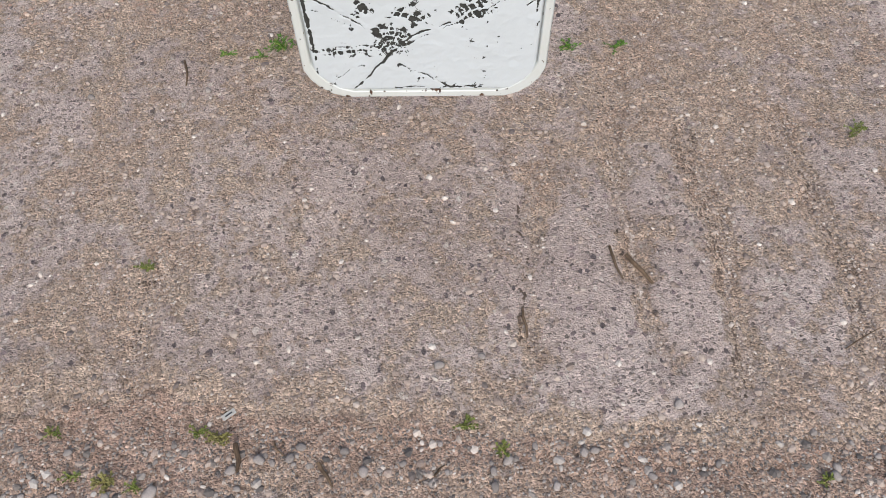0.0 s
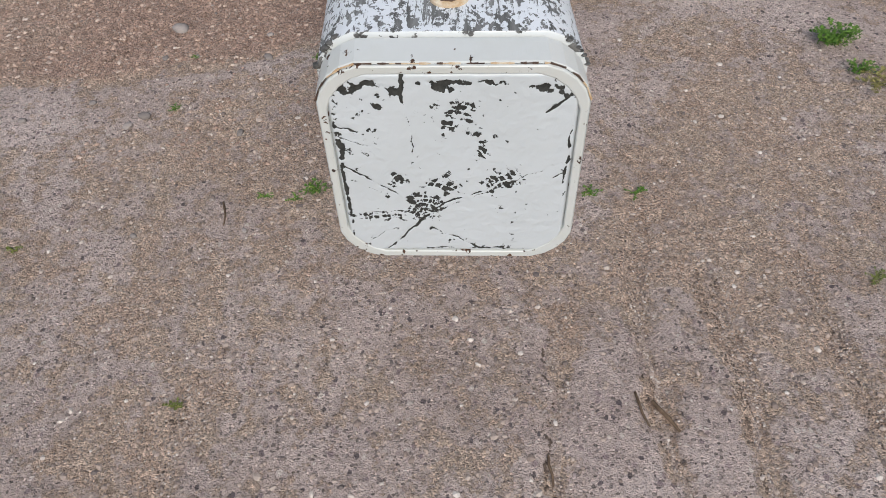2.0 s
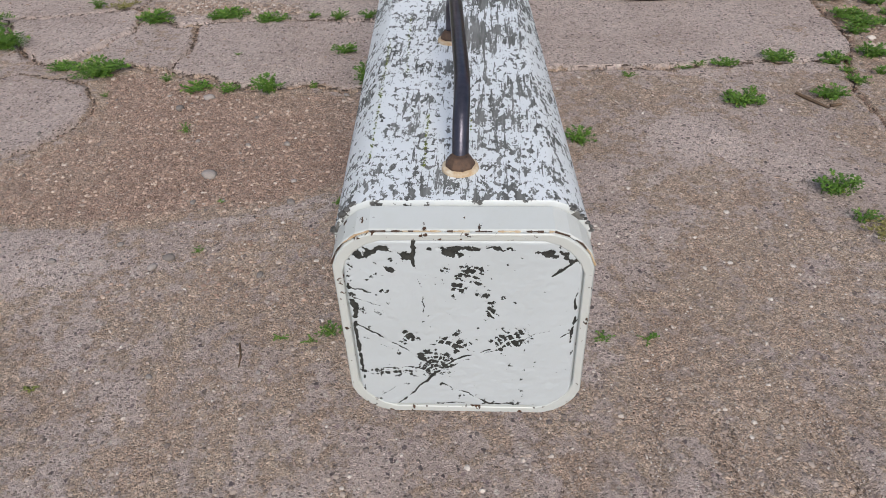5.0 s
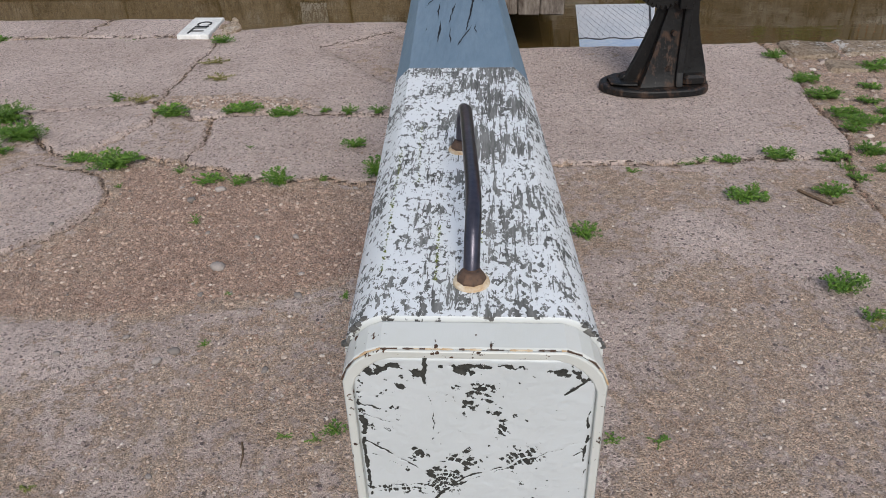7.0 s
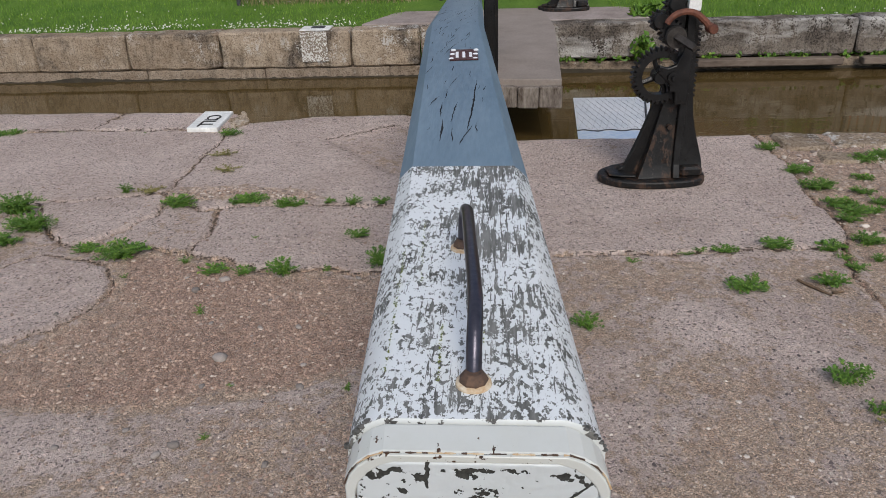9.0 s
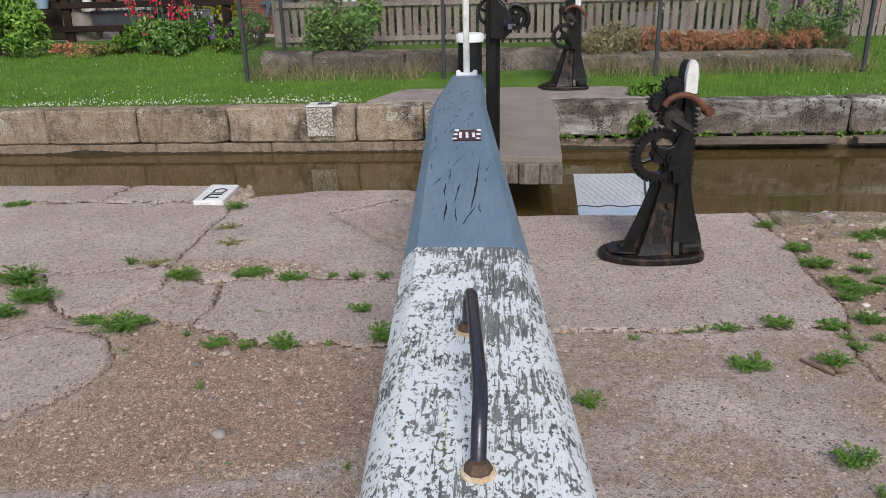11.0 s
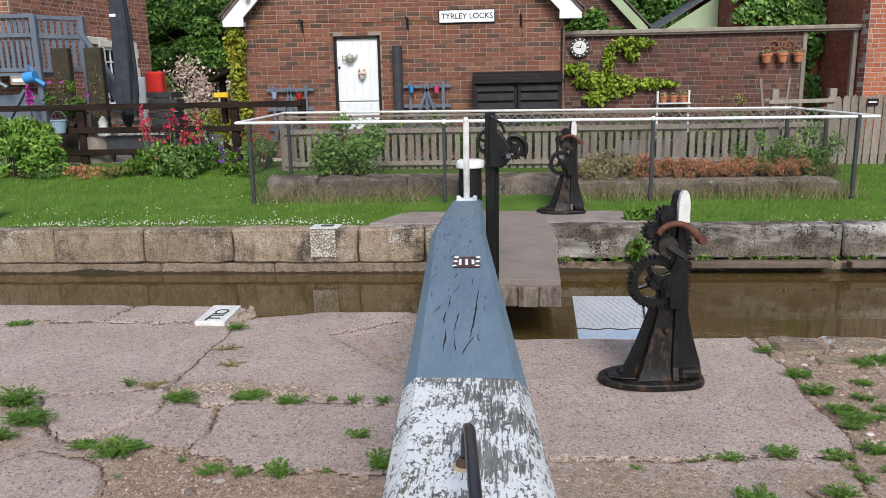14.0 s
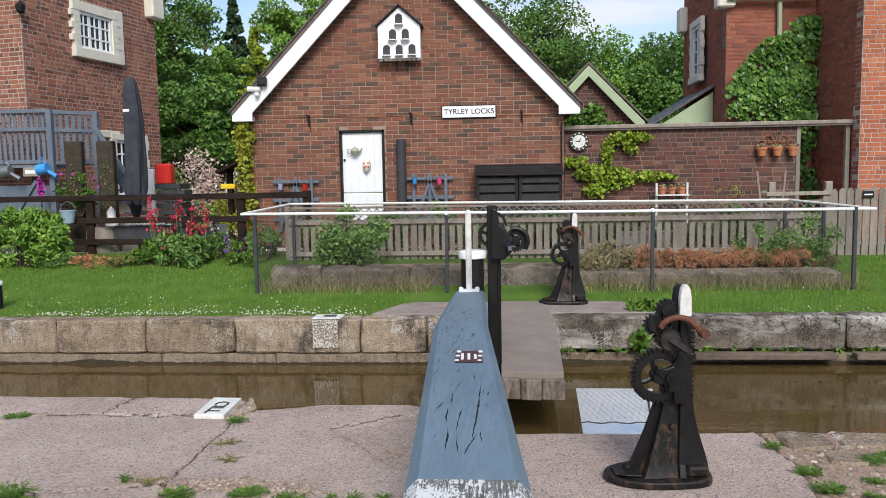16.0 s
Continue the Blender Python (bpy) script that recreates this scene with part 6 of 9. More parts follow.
cable = tagged(part("cable", Build().rod([(-4.1 + 0.27 * k, HY - 0.012, 2.935 - 0.010 * math.sin(k * 1.1) - 0.004 * k) for k in range(20)], 0.007, 5).rod([(-4.12, HY - 0.012, 2.92), (-4.08, HY - 0.012, 1.3)], 0.006, 5), M_RUST), "thin brown cable strung along the brick wall", "cable")
pipe = tagged(part("drainpipe", Build().rod([(1.14, HY - 0.06, 2.72), (1.14, HY - 0.05, 0.6)], 0.012, 8), M_BLACK), "thin black pipe down the cottage corner", "pipe")

sign = thing("name_board", "white board with black letters reading TYRLEY LOCKS", "sign")
b = Build()
b.box((-0.455, HY - 0.022, 2.945), (0.955, 0.03, 0.225), cut=0.004)
part("board_rim", b, M_BLACK, sign)
b = Build()
b.box((-0.455, HY - 0.039, 2.945), (0.925, 0.008, 0.195), cut=0.002)
part("board_face", b, M_WHITE, sign)
letters("TYRLEY", 0.128, pose(-0.670, HY - 0.0455, 2.945, 90, 0, 0), M_BLACK, sign)
letters("LOCKS", 0.128, pose(-0.215, HY - 0.0455, 2.945, 90, 0, 0), M_BLACK, sign)

dove = thing("dovecote", "white wooden dovecote with six arched openings under a black roof", "dovecote")
b = Build()
b.plate([(-1.99, 3.86), (-1.26, 3.86), (-1.26, 4.40), (-1.625, 4.72), (-1.99, 4.40)], HY - 0.22, HY - 0.03)
part("dovecote_body", b, M_WHITE, dove)
for sg in (-1, 1):
    b = Build()
    b.box((-1.625 + sg * 0.20, HY - 0.14, 4.575), (0.54, 0.27, 0.022), 0, 0, sg * 41)
    part("dovecote_roof", b, M_BLACK, dove)
for x, z in ((-1.625, 4.52), (-1.735, 4.26), (-1.515, 4.26), (-1.845, 4.00), (-1.625, 4.00), (-1.405, 4.00)):
    b = Build()
    b.plate([(x - 0.06, z - 0.085), (x + 0.06, z - 0.085), (x + 0.06, z + 0.03)] + [(x + 0.06 * math.cos(radians(a)), z + 0.03 + 0.06 * math.sin(radians(a))) for a in range(20, 161, 20)] + [(x - 0.06, z + 0.03)], HY - 0.226, HY - 0.215)
    hole = part("pigeon_hole", b, M_GREYPOST, dove)
    b = Build()
    b.lathe((x, HY - 0.245, z - 0.098), [(0.075, -0.010), (0.078, 0.0), (0.075, 0.010)], 14)
    part("perch", b, M_WHITE, hole)
b = Build()
for k in range(9):
    b.lathe((-1.95 + 0.081 * k, HY - 0.13, 3.85), [(0.040, -0.02), (0.042, 0.0), (0.040, 0.012)], 10)
part("scalloped_edge", b, M_WHITE, dove)
for x in (-1.70, -1.52):
    b = Build()
    b.box((x, HY - 0.03, 3.76), (0.03, 0.04, 0.16))
    part("dovecote_bracket", b, M_BLACK, dove)
lampw = thing("security_light", "black floodlight with a white sensor under the eave", "light")
part("floodlight", Build().box((-4.02, HY - 0.30, 3.52), (0.16, 0.10, 0.15), 0, -12, cut=0.01), M_BLACK, lampw)
part("camera_arm", Build().rod([(-4.28, HY - 0.27, 3.40), (-4.06, HY - 0.30, 3.39)], [0.05, 0.04], 10), M_WHITE, lampw)
part("sensor", Build().ball((-4.12, HY - 0.30, 3.30), 0.045), M_WHITE, lampw)

# teapot planter and a painted jug on the door
tp = thing("teapot_planter", "sage green teapot hung on the white door", "planter")
b = Build()
b.lathe((-2.47, HY - 0.06, 2.30), [(0.02, -0.065), (0.055, -0.055), (0.08, 0.0), (0.06, 0.05), (0.025, 0.06), (0.012, 0.085)], 16)
part("pot_body", b, M_CERAM, tp, smooth=True)
part("spout", Build().rod([(-2.40, HY - 0.06, 2.29), (-2.36, HY - 0.06, 2.32), (-2.345, HY - 0.06, 2.36)], [0.022, 0.014, 0.010], 8), M_CERAM, tp)
part("handle", Build().rod([(-2.545, HY - 0.06, 2.33), (-2.60, HY - 0.06, 2.34), (-2.60, HY - 0.06, 2.27), (-2.54, HY - 0.06, 2.26)], 0.010, 6), M_CERAM, tp)
jg = thing("painted_jug", "white jug with red painted flowers hung on the door", "jug")
b = Build()
b.lathe((-2.27, HY - 0.05, 2.04), [(0.03, -0.10), (0.06, -0.06), (0.075, 0.0), (0.07, 0.07), (0.05, 0.10)], 14)
part("jug_body", b, M_CREAM, jg, smooth=True)
for dx, dz in ((-0.03, 0.04), (0.03, 0.05), (0.0, -0.01), (0.035, -0.02), (-0.035, -0.03)):
    part("painted_flower", Build().ball((-2.27 + dx, HY - 0.112 + abs(dx) * 0.4, 2.04 + dz), 0.022, 6, 0.8), M_RED, jg)


def trellis(x0, x1, z0, z1, y, pots):
    t = thing("trellis", "slate-blue wooden lattice gate leaning on the brick wall", "trellis", "blue trellises")
    w, h = x1 - x0, z1 - z0
    for z in (z0 + h * 0.22, z0 + h * 0.58, z1 - h * 0.08):
        part("rail", Build().box(((x0 + x1) / 2, y, z), (w, 0.022, 0.055), cut=0.004), M_BLUEWOOD, t)
    for f in (0.16, 0.5, 0.84):
        part("upright", Build().box((x0 + w * f, y - 0.024, (z0 + z1) / 2), (0.055, 0.022, h), cut=0.004), M_BLUEWOOD, t)
    for sg in (-1, 1):
        part("brace", Build().box((x0 + w * (0.5 + sg * 0.17), y - 0.047, (z0 + z1) / 2 - 0.02), (0.05, 0.02, h * 1.02), 0, 0, -sg * 21, cut=0.004), M_BLUEWOOD, t)
    for x, z, mat, lab in pots:
        p = thing("hanging_bucket", lab + " tin bucket hung on the trellis", "bucket", "hanging buckets")
        b = Build()
        b.lathe((x, y - 0.11, z), [(0.032, -0.06), (0.036, -0.055), (0.047, 0.05), (0.05, 0.055), (0.044, 0.055)], 14)
        part("bucket_body", b, mat, p, smooth=True)
        part("bucket_handle", Build().rod([(x + 0.048 * math.cos(a), y - 0.11, z + 0.05 + 0.09 * math.sin(a)) for a in [math.pi * k / 8 for k in range(9)]], 0.005, 5), M_ZINC, p)


trellis(-3.97, -3.13, 0.9, 1.86, 12.33, [(-3.80, 1.70, M_LILAC, "lilac"), (-3.36, 1.68, M_RED, "red")])
trellis(-1.57, -0.74, 0.9, 1.88, 12.33, [(-1.41, 1.76, M_CYAN, "bright blue"), (-0.98, 1.75, M_PINK, "pink")])
tagged(part("parasol_pole", Build().rod([(-1.64, 12.26, 0.6), (-1.64, 12.26, 2.47)], 0.083, 16).lathe((-1.64, 12.26, 2.47), [(0.088, -0.02), (0.088, 0.012), (0.05, 0.02)], 16), M_GREYPOST), "tall dark grey round post against the wall", "post")
store = thing("garden_store", "black slatted wooden garden store with a sloping lid", "storage box")
for x0, x1 in ((-0.33, 0.38), (0.385, 1.11)):
    part("body", Build().box(((x0 + x1) / 2, 12.12, 1.22), (x1 - x0, 0.42, 1.24), cut=0.005), M_BLACKWOOD, store)
    for k in range(8):
        part("slat", Build().box(((x0 + x1) / 2, 11.895, 0.70 + 0.15 * k), (x1 - x0 - 0.10, 0.03, 0.125), 0, -14, cut=0.006), M_BLACKWOOD, store)
    part("door_stile", Build().box((x0 + 0.03, 11.89, 1.22), (0.05, 0.04, 1.2)), M_BLACKWOOD, store)
for k in range(3):
    part("lid_board", Build().box((0.39, 11.90 + 0.15 * k, 1.86 + 0.06 * k), (1.50, 0.17, 0.025), 0, 20, cut=0.004), M_BLACKWOOD, store)


# ---- leaves and plants ----
def clump(b, c, r, n, size, rng, up=0.3, long=1.6, hollow=0.0, slot=0):
    """n leaves in an uneven ball round c with radii r."""
    for _ in range(n):
        d = Vector((rng.gauss(0, 1), rng.gauss(0, 1), rng.gauss(0, 1))).normalized() * (hollow + (1 - hollow) * rng.random() ** 0.5)
        b.leaf((c[0] + d.x * r[0], c[1] + d.y * r[1], c[2] + d.z * r[2]), size * rng.uniform(0.6, 1.3), rng, up, long, slot)


def shrub(at, size, label, leaf, seed, n=900, ls=0.06, lumps=14, flowers=None, fn=0, fsize=0.03, long=1.8, name="shrub", ftop=0.4):
    """A shrub: stems and many leaf clumps, with flower heads where it blooms."""
    rng = random.Random(seed)
    t = thing(name, label, name.replace("_", " "), "", at)
    b = Build()
    L = Build()
    F = Build()
    w, d, h = size
    n, ls = int(n * 2.2), ls * 0.62
    for k in range(lumps):
        a, r = rng.uniform(0, 6.28), rng.random() ** 0.5
        c = (w / 2 * r * math.cos(a) * 0.92, d / 2 * r * math.sin(a) * 0.92, h * rng.uniform(0.15, 1.0 - 0.4 * r))
        b.rod([(c[0] * 0.2, c[1] * 0.2, 0), (c[0] * 0.7, c[1] * 0.7, c[2] * 0.6), c], [0.012, 0.008, 0.004], 5)
        q_ = rng.uniform(0.10, 0.22)
        clump(L, c, (w * q_, d * q_, h * q_ * 1.15), n // lumps, ls, rng, 0.4, long)
    part("stem", b, M_BARK, t)["kind"] = "stuff"
    leaves_part("foliage", L, leaf, t)
    if flowers:
        for k in range(fn):
            a, r = rng.uniform(0, 6.28), rng.random() ** 0.5
            c = (w / 2 * r * math.cos(a), d / 2 * r * math.sin(a), h * rng.uniform(ftop, 1.05))
            for _ in range(7):
                F.leaf((c[0] + rng.gauss(0, fsize), c[1] + rng.gauss(0, fsize), c[2] + rng.gauss(0, fsize)), fsize * rng.uniform(0.8, 1.5), rng, 0.5, 1.1)
        leaves_part("flowers", F, flowers, t)["kind"] = "stuff"
    return t


shrub((-2.16, 10.15, 0.40), (1.25, 0.9, 0.98), "dense green shrub growing through the wire netting", M_BUSH, 1, 2600, 0.055, 26, M_FLRED, 5, 0.02)
shrub((4.30, 10.15, 0.40), (1.0, 0.8, 0.85), "leafy green shrub behind the wire netting", M_BUSH, 2, 1700, 0.05, 20)
shrub((3.75, 10.3, 0.40), (0.6, 0.6, 0.7), "leafy green shrub behind the wire netting", M_BUSH, 22, 800, 0.05, 12)
shrub((1.50, 9.75, 0.34), (0.85, 0.7, 0.62), "straw-coloured dry bushy plant in the raised bed", M_STRAW, 3, 1800, 0.035, 22, long=3.0)
shrub((-7.75, 10.75, 0.46), (1.5, 0.9, 1.05), "tall leafy green garden plant at the lawn's edge", M_LEAF2, 4, 2600, 0.075, 30, long=2.4)
shrub((-8.6, 10.5, 0.44), (1.2, 0.9, 0.9), "tall leafy green garden plant at the lawn's edge", M_BUSH, 5, 1500, 0.075, 18, long=2.2)
shrub((-4.95, 10.75, 0.48), (1.05, 0.7, 0.62), "green valerian leaves under tall red flower spikes", M_BUSH, 6, 1500, 0.07, 22, long=2.2)
shrub((-5.55, 10.8, 0.48), (0.6, 0.5, 0.5), "broad-leaved green plant in the flower bed", M_WEED, 7, 500, 0.08, 12, long=2.0)
shrub((-4.15, 10.85, 0.48), (0.6, 0.5, 0.42), "green plant with purple flowers in the bed", M_WEED, 8, 600, 0.05, 12, M_FLPURP, 16, 0.02)
shrub((-3.75, 11.05, 0.52), (0.6, 0.5, 0.65), "green shrub with pale pink and red flowers", M_BUSH, 9, 900, 0.05, 14, M_FLRED, 12, 0.02)
shrub((-4.55, 11.2, 0.52), (0.6, 0.4, 0.55), "green shrub with small white flowers", M_LEAF1, 10, 700, 0.05, 12, M_FLWHITE, 14, 0.02)
for k, (x, w) in enumerate(((-7.1, 0.8), (-6.5, 0.7), (-6.0, 0.6), (-3.9, 0.5))):
    shrub((x, 10.75, 0.46), (w, 0.5, 0.24), "low mixed rock plant in the flower bed", (M_BUSH, M_SEDUM, M_DRYWEED, M_WEED)[k], 40 + k, 500, 0.035, 14, name="rock_plant")
for k, x in enumerate((-2.9, -1.9, -0.9, 0.1, 1.0, 1.9, 3.0, 4.0)):
    shrub((x, 11.55, 0.58), (1.15, 0.5, 0.62 + 0.10 * (k % 3)), "leafy border plant behind the picket fence", (M_BUSH, M_LEAF1, M_WEED)[k % 3], 140 + k, 900, 0.07, 18, M_FLMAG if k == 2 else None, 5, 0.025, name="border_plant")
# red valerian spikes
vl = thing("valerian", "tall stems of bright red valerian flowers", "flowers")
rng = random.Random(77)
S, F = Build(), Build()
for k in range(17):
    x, y, h = rng.uniform(-5.55, -4.55), rng.uniform(10.6, 10.95), rng.uniform(0.55, 1.12)
    tip = (x + rng.uniform(-0.06, 0.06), y, 0.48 + h)
    S.rod([(x * 0.8 - 1.0, y, 0.5), (x, y, 0.48 + h * 0.6), tip], [0.006, 0.005, 0.003], 5)
    for q in range(26):
        f = rng.random()
        F.leaf((tip[0] + rng.gauss(0, 0.035) * (1.1 - f), tip[1] + rng.gauss(0, 0.035), tip[2] - 0.30 * (1 - f) + rng.gauss(0, 0.015)), 0.045, rng, 0.4, 1.1)
part("stalks", S, M_BUSH, vl)["kind"] = "stuff"
leaves_part("blossom", F, M_FLRED, vl)["kind"] = "stuff"
# sedum mats on the raised bed
for k in range(12):
    x = 1.85 + 0.235 * k
    shrub((x, 9.82 + 0.05 * (k % 3), 0.46), (0.50, 0.4, 0.33), "low mat of red and yellow stonecrop on the raised bed", (M_SEDUM, M_SEDUM, M_DRYWEED if k > 5 else M_SEDUM)[k % 3], 60 + k, 900, 0.030, 16, long=1.3, name="stonecrop")

# vines and ivy on walls
def climber(name, label, spots, y, leaf, seed, size, thick=0.10, stems=()):
    t = thing(name, label, "climbing plant")
    rng = random.Random(seed)
    L, S = Build(), Build()
    for x, z, rx, rz, n in spots:
        clump(L, (x, y - thick * 0.6, z), (rx, thick, rz), int(n * 2.1), size, rng, -0.2, 1.35)
    for line in stems:
        S.rod([(x, y - 0.03, z) for x, z in line], 0.012, 6)
    if stems:
        part("stems", S, M_BARK, t)["kind"] = "stuff"
    leaves_part("foliage", L, leaf, t)
    return t


climber("vine", "bright yellow-green vine trained over the garden wall", [(1.35, 2.05, 0.30, 0.10, 90), (1.75, 1.85, 0.42, 0.16, 220), (2.10, 1.75, 0.35, 0.20, 200), (2.2, 2.42, 0.30, 0.14, 130), (2.5, 2.45, 0.22, 0.10, 70), (2.65, 1.78, 0.35, 0.10, 120), (1.95, 2.2, 0.12, 0.2, 60), (1.75, 1.55, 0.25, 0.15, 90), (3.0, 1.75, 0.14, 0.06, 30), (2.35, 2.25, 0.14, 0.12, 40)], 12.56, M_LEAF5, 5, 0.060, 0.10, [[(1.8, 0.6), (1.8, 1.4), (1.95, 1.9), (2.2, 2.4), (2.6, 2.45)], [(1.85, 1.6), (2.5, 1.75), (3.0, 1.75)]])
climber("golden_hop", "golden-yellow climbing plant up the cottage corner", [(-4.45, 2.55, 0.22, 0.35, 190), (-4.45, 2.0, 0.16, 0.4, 170), (-4.42, 1.5, 0.20, 0.35, 170), (-4.55, 1.05, 0.30, 0.22, 120)], 12.36, M_LEAF6, 6, 0.07, 0.14, [[(-4.48, 0.6), (-4.45, 1.6), (-4.45, 2.7)]])
def ivy_sheet(label, shapes, y, leaf, seed, size):
    """Ivy: broad pointed leaves that overlap down a wall, thinner towards its edge."""
    t = thing("ivy", label, "climbing plant")
    rng = random.Random(seed)
    L = Build()
    for poly, n in shapes:
        u0, u1, v0, v1 = min(p[0] for p in poly), max(p[0] for p in poly), min(p[1] for p in poly), max(p[1] for p in poly)
        for _ in range(n):
            x, z = rng.uniform(u0, u1), rng.uniform(v0, v1)
            wob = 0.30 * noise.noise(Vector((x * 2.9, 3.0, z * 2.9))) + 0.10 * noise.noise(Vector((x * 9, 5.0, z * 9)))
            inside = bool(in_poly(np.array([x + wob]), np.array([z + wob * 0.7]), poly)[0])
            lump = noise.noise(Vector((x * 1.7, 9.0, z * 1.7)))
            if not inside or rng.random() < -0.25 - 1.4 * lump or (x < u0 + 0.45 * (u1 - u0) and rng.random() < 0.35):
                continue
            w = size * rng.uniform(0.55, 1.2)
            c = Vector((x, y - 0.05 - 0.20 * max(0.0, lump + 0.3) - rng.uniform(0, 0.10), z))
            down = Vector((rng.gauss(0, 0.35), -0.55 + rng.gauss(0, 0.25), -0.85)).normalized()
            side = down.cross(Vector((rng.gauss(0, 0.3), -1, 0.2))).normalized()
            lift = side.cross(down).normalized() * w * 0.10
            L.add([c - down * w * 0.35, c - down * w * 0.28 + side * w * 0.38 + lift, c + down * w * 0.12 + side * w * 0.46 + lift, c + down * w * 0.65, c + down * w * 0.12 - side * w * 0.46 + lift, c - down * w * 0.28 - side * w * 0.38 + lift], [(0, 1, 2, 3), (0, 3, 4, 5)])
    leaves_part("foliage", L, leaf, t)
    return t


IVY_TOP = [(5.54, 4.40), (5.68, 4.70), (6.06, 4.62), (6.06, 2.60), (5.05, 2.60), (4.56, 3.00), (4.40, 3.32), (4.58, 3.70), (4.88, 4.06), (5.17, 4.36)]
IVY_LOW = [(5.70, 2.75), (6.06, 2.75), (6.06, 0.9), (5.85, 0.9)]
ivy_sheet("glossy green ivy covering the brick wall", [(IVY_TOP, 4200), (IVY_LOW, 420)], 14.14, M_IVY, 7, 0.115)


# ---- garden wall, right-hand house, outbuildings ----
gw = thing("garden_wall", "old brown brick garden wall with a dark coping", "wall", kind="structure")
brick_wall(gw, (1.22, 12.60), (1, 0), 3.95, 0.58, 2.58, M_BRICKW, M_MORTARG, flemish=True, seed=8, joint=0.014)
part("coping", Build().box((3.72, 12.70, 2.64), (5.06, 0.40, 0.07), cut=0.012), M_GREYWOOD, gw)
part("coping_fillet", Build().box((3.7, 12.66, 2.593), (4.98, 0.28, 0.026)), M_TILE, gw)
for x in (5.20, 6.02):
    part("timber_post", Build().box((x, 12.62, 1.59), (0.07, 0.09, 2.0), cut=0.006), M_GREYWOOD, gw)
right_house = thing("brick_house", "tall old brick house with cream window and ivy", "house")
brick_wall(right_house, (4.43, 14.20), (1, 0), 2.2, 0.58, 6.9, M_BRICKR, M_MORTARG, flemish=True, seed=11)
brick_wall(right_house, (4.435, 17.5), (0, -1), 3.29, 0.58, 6.9, M_BRICKR, M_MORTARG, flemish=True, ok=lambda u, z: not (1.12 < u < 2.02 and 3.72 < z < 5.05), seed=12)
brick_wall(right_house, (6.085, 14.2), (0, -1), 1.89, 0.58, 6.9, M_BRICKR, M_MORTARG, flemish=True, seed=13, depth=0.12)
brick_wall(right_house, (6.08, 12.30), (1, 0), 4.0, 0.58, 6.9, M_BRICKO, M_MORTARD, flemish=True, seed=14, joint=0.017)
sash(right_house, (4.40, 15.93, 4.42), (0, -1), 0.62, 1.05, 2, 4, surround=0.14)
part("eaves_corbel", Build().box((4.40, 14.22, 5.15), (0.34, 0.30, 0.42), cut=0.03), M_CREAM, right_house)
part("gutter", Build().rod([(4.40, 14.05, 5.10), (6.0, 14.05, 5.06)], 0.06, 8), M_SAGE, right_house)
part("downpipe", Build().rod([(5.38, 14.10, 5.1), (5.40, 14.12, 4.2)], 0.045, 8), M_SAGE, right_house)
part("eaves_stone", Build().box((4.36, 17.35, 5.35), (0.2, 0.35, 0.55), cut=0.02), M_CREAM, right_house)
lean = thing("lean_to", "sage green lean-to with a slate roof", "outbuilding")
part("gable_end", Build().plate([(3.35, 0.6), (4.42, 0.6), (4.42, 3.45), (3.35, 2.80)], 14.98, 15.1), M_SAGE, lean)
sl = part("lean_roof", Build().plate([(3.15, 2.78), (4.42, 3.55), (4.42, 3.60), (3.12, 2.83)], 14.9, 17.3), M_SLATE, lean)
for k in range(7):
    f = (k + 0.5) / 7
    part("slate", Build().box((3.13 + 1.29 * f, 15.02, 2.835 + 0.77 * f), (0.22, 0.26, 0.014), 0, 0, -29), M_SLATE, sl)
shed = thing("gabled_outbuilding", "small brick outbuilding with sage green bargeboards", "outbuilding")
brick_wall(shed, (1.3, 16.0), (1, 0), 2.0, 0.6, 4.1, M_BRICKW, M_MORTARG, flemish=True, ok=lambda u, z: z < 4.05 - abs(u - 0.72) * 1.03, seed=15, outline=[(0, 0.6), (2.0, 0.6), (2.0, 2.75), (0.72, 4.05), (0, 3.3)])
for sg, ln in ((-1, 1.0), (1, 1.72)):
    x1 = 2.02 + sg * ln * 0.70
    z1 = 4.18 - ln * 0.72
    part("bargeboard", Build().plate([(2.02, 4.18), (x1, z1), (x1 - sg * 0.02, z1 - 0.24), (2.02, 3.95)], 15.80, 15.86), M_SAGE, shed)
    part("roof", Build().plate([(2.02, 4.26), (x1 + sg * 0.06, z1 + 0.04), (x1 + sg * 0.06, z1 - 0.01), (2.02, 4.20)], 15.78, 17.5), M_TILE, shed)
climber("ivy", "dark ivy growing over the outbuilding front", [(1.7, 3.0, 0.35, 0.25, 260), (2.1, 3.1, 0.3, 0.25, 200), (2.5, 2.8, 0.35, 0.15, 160)], 15.75, M_IVY, 17, 0.09, 0.1)

clock = thing("wall_clock", "round dark-rimmed clock with a pale dial on the wall", "clock")
b = Build()
b.lathe((1.46, 12.56, 2.40), [(0.165, -0.03), (0.165, 0.02), (0.13, 0.03)], 28, "y")
part("clock_rim", b, M_GREYPOST, clock)
part("dial", Build().lathe((1.46, 12.535, 2.40), [(0.112, -0.006), (0.112, 0.006)], 28, "y"), M_WEATHER, clock)
for k in range(12):
    a = radians(30 * k)
    part("hour_mark", Build().box((1.46 + 0.138 * math.sin(a), 12.525, 2.40 + 0.138 * math.cos(a)), (0.018, 0.006, 0.03), 0, 0, math.degrees(a)), M_CREAM, clock)
part("clock_hand", Build().box((1.475, 12.525, 2.425), (0.010, 0.004, 0.06), 0, 0, 32), M_BLACK, clock)
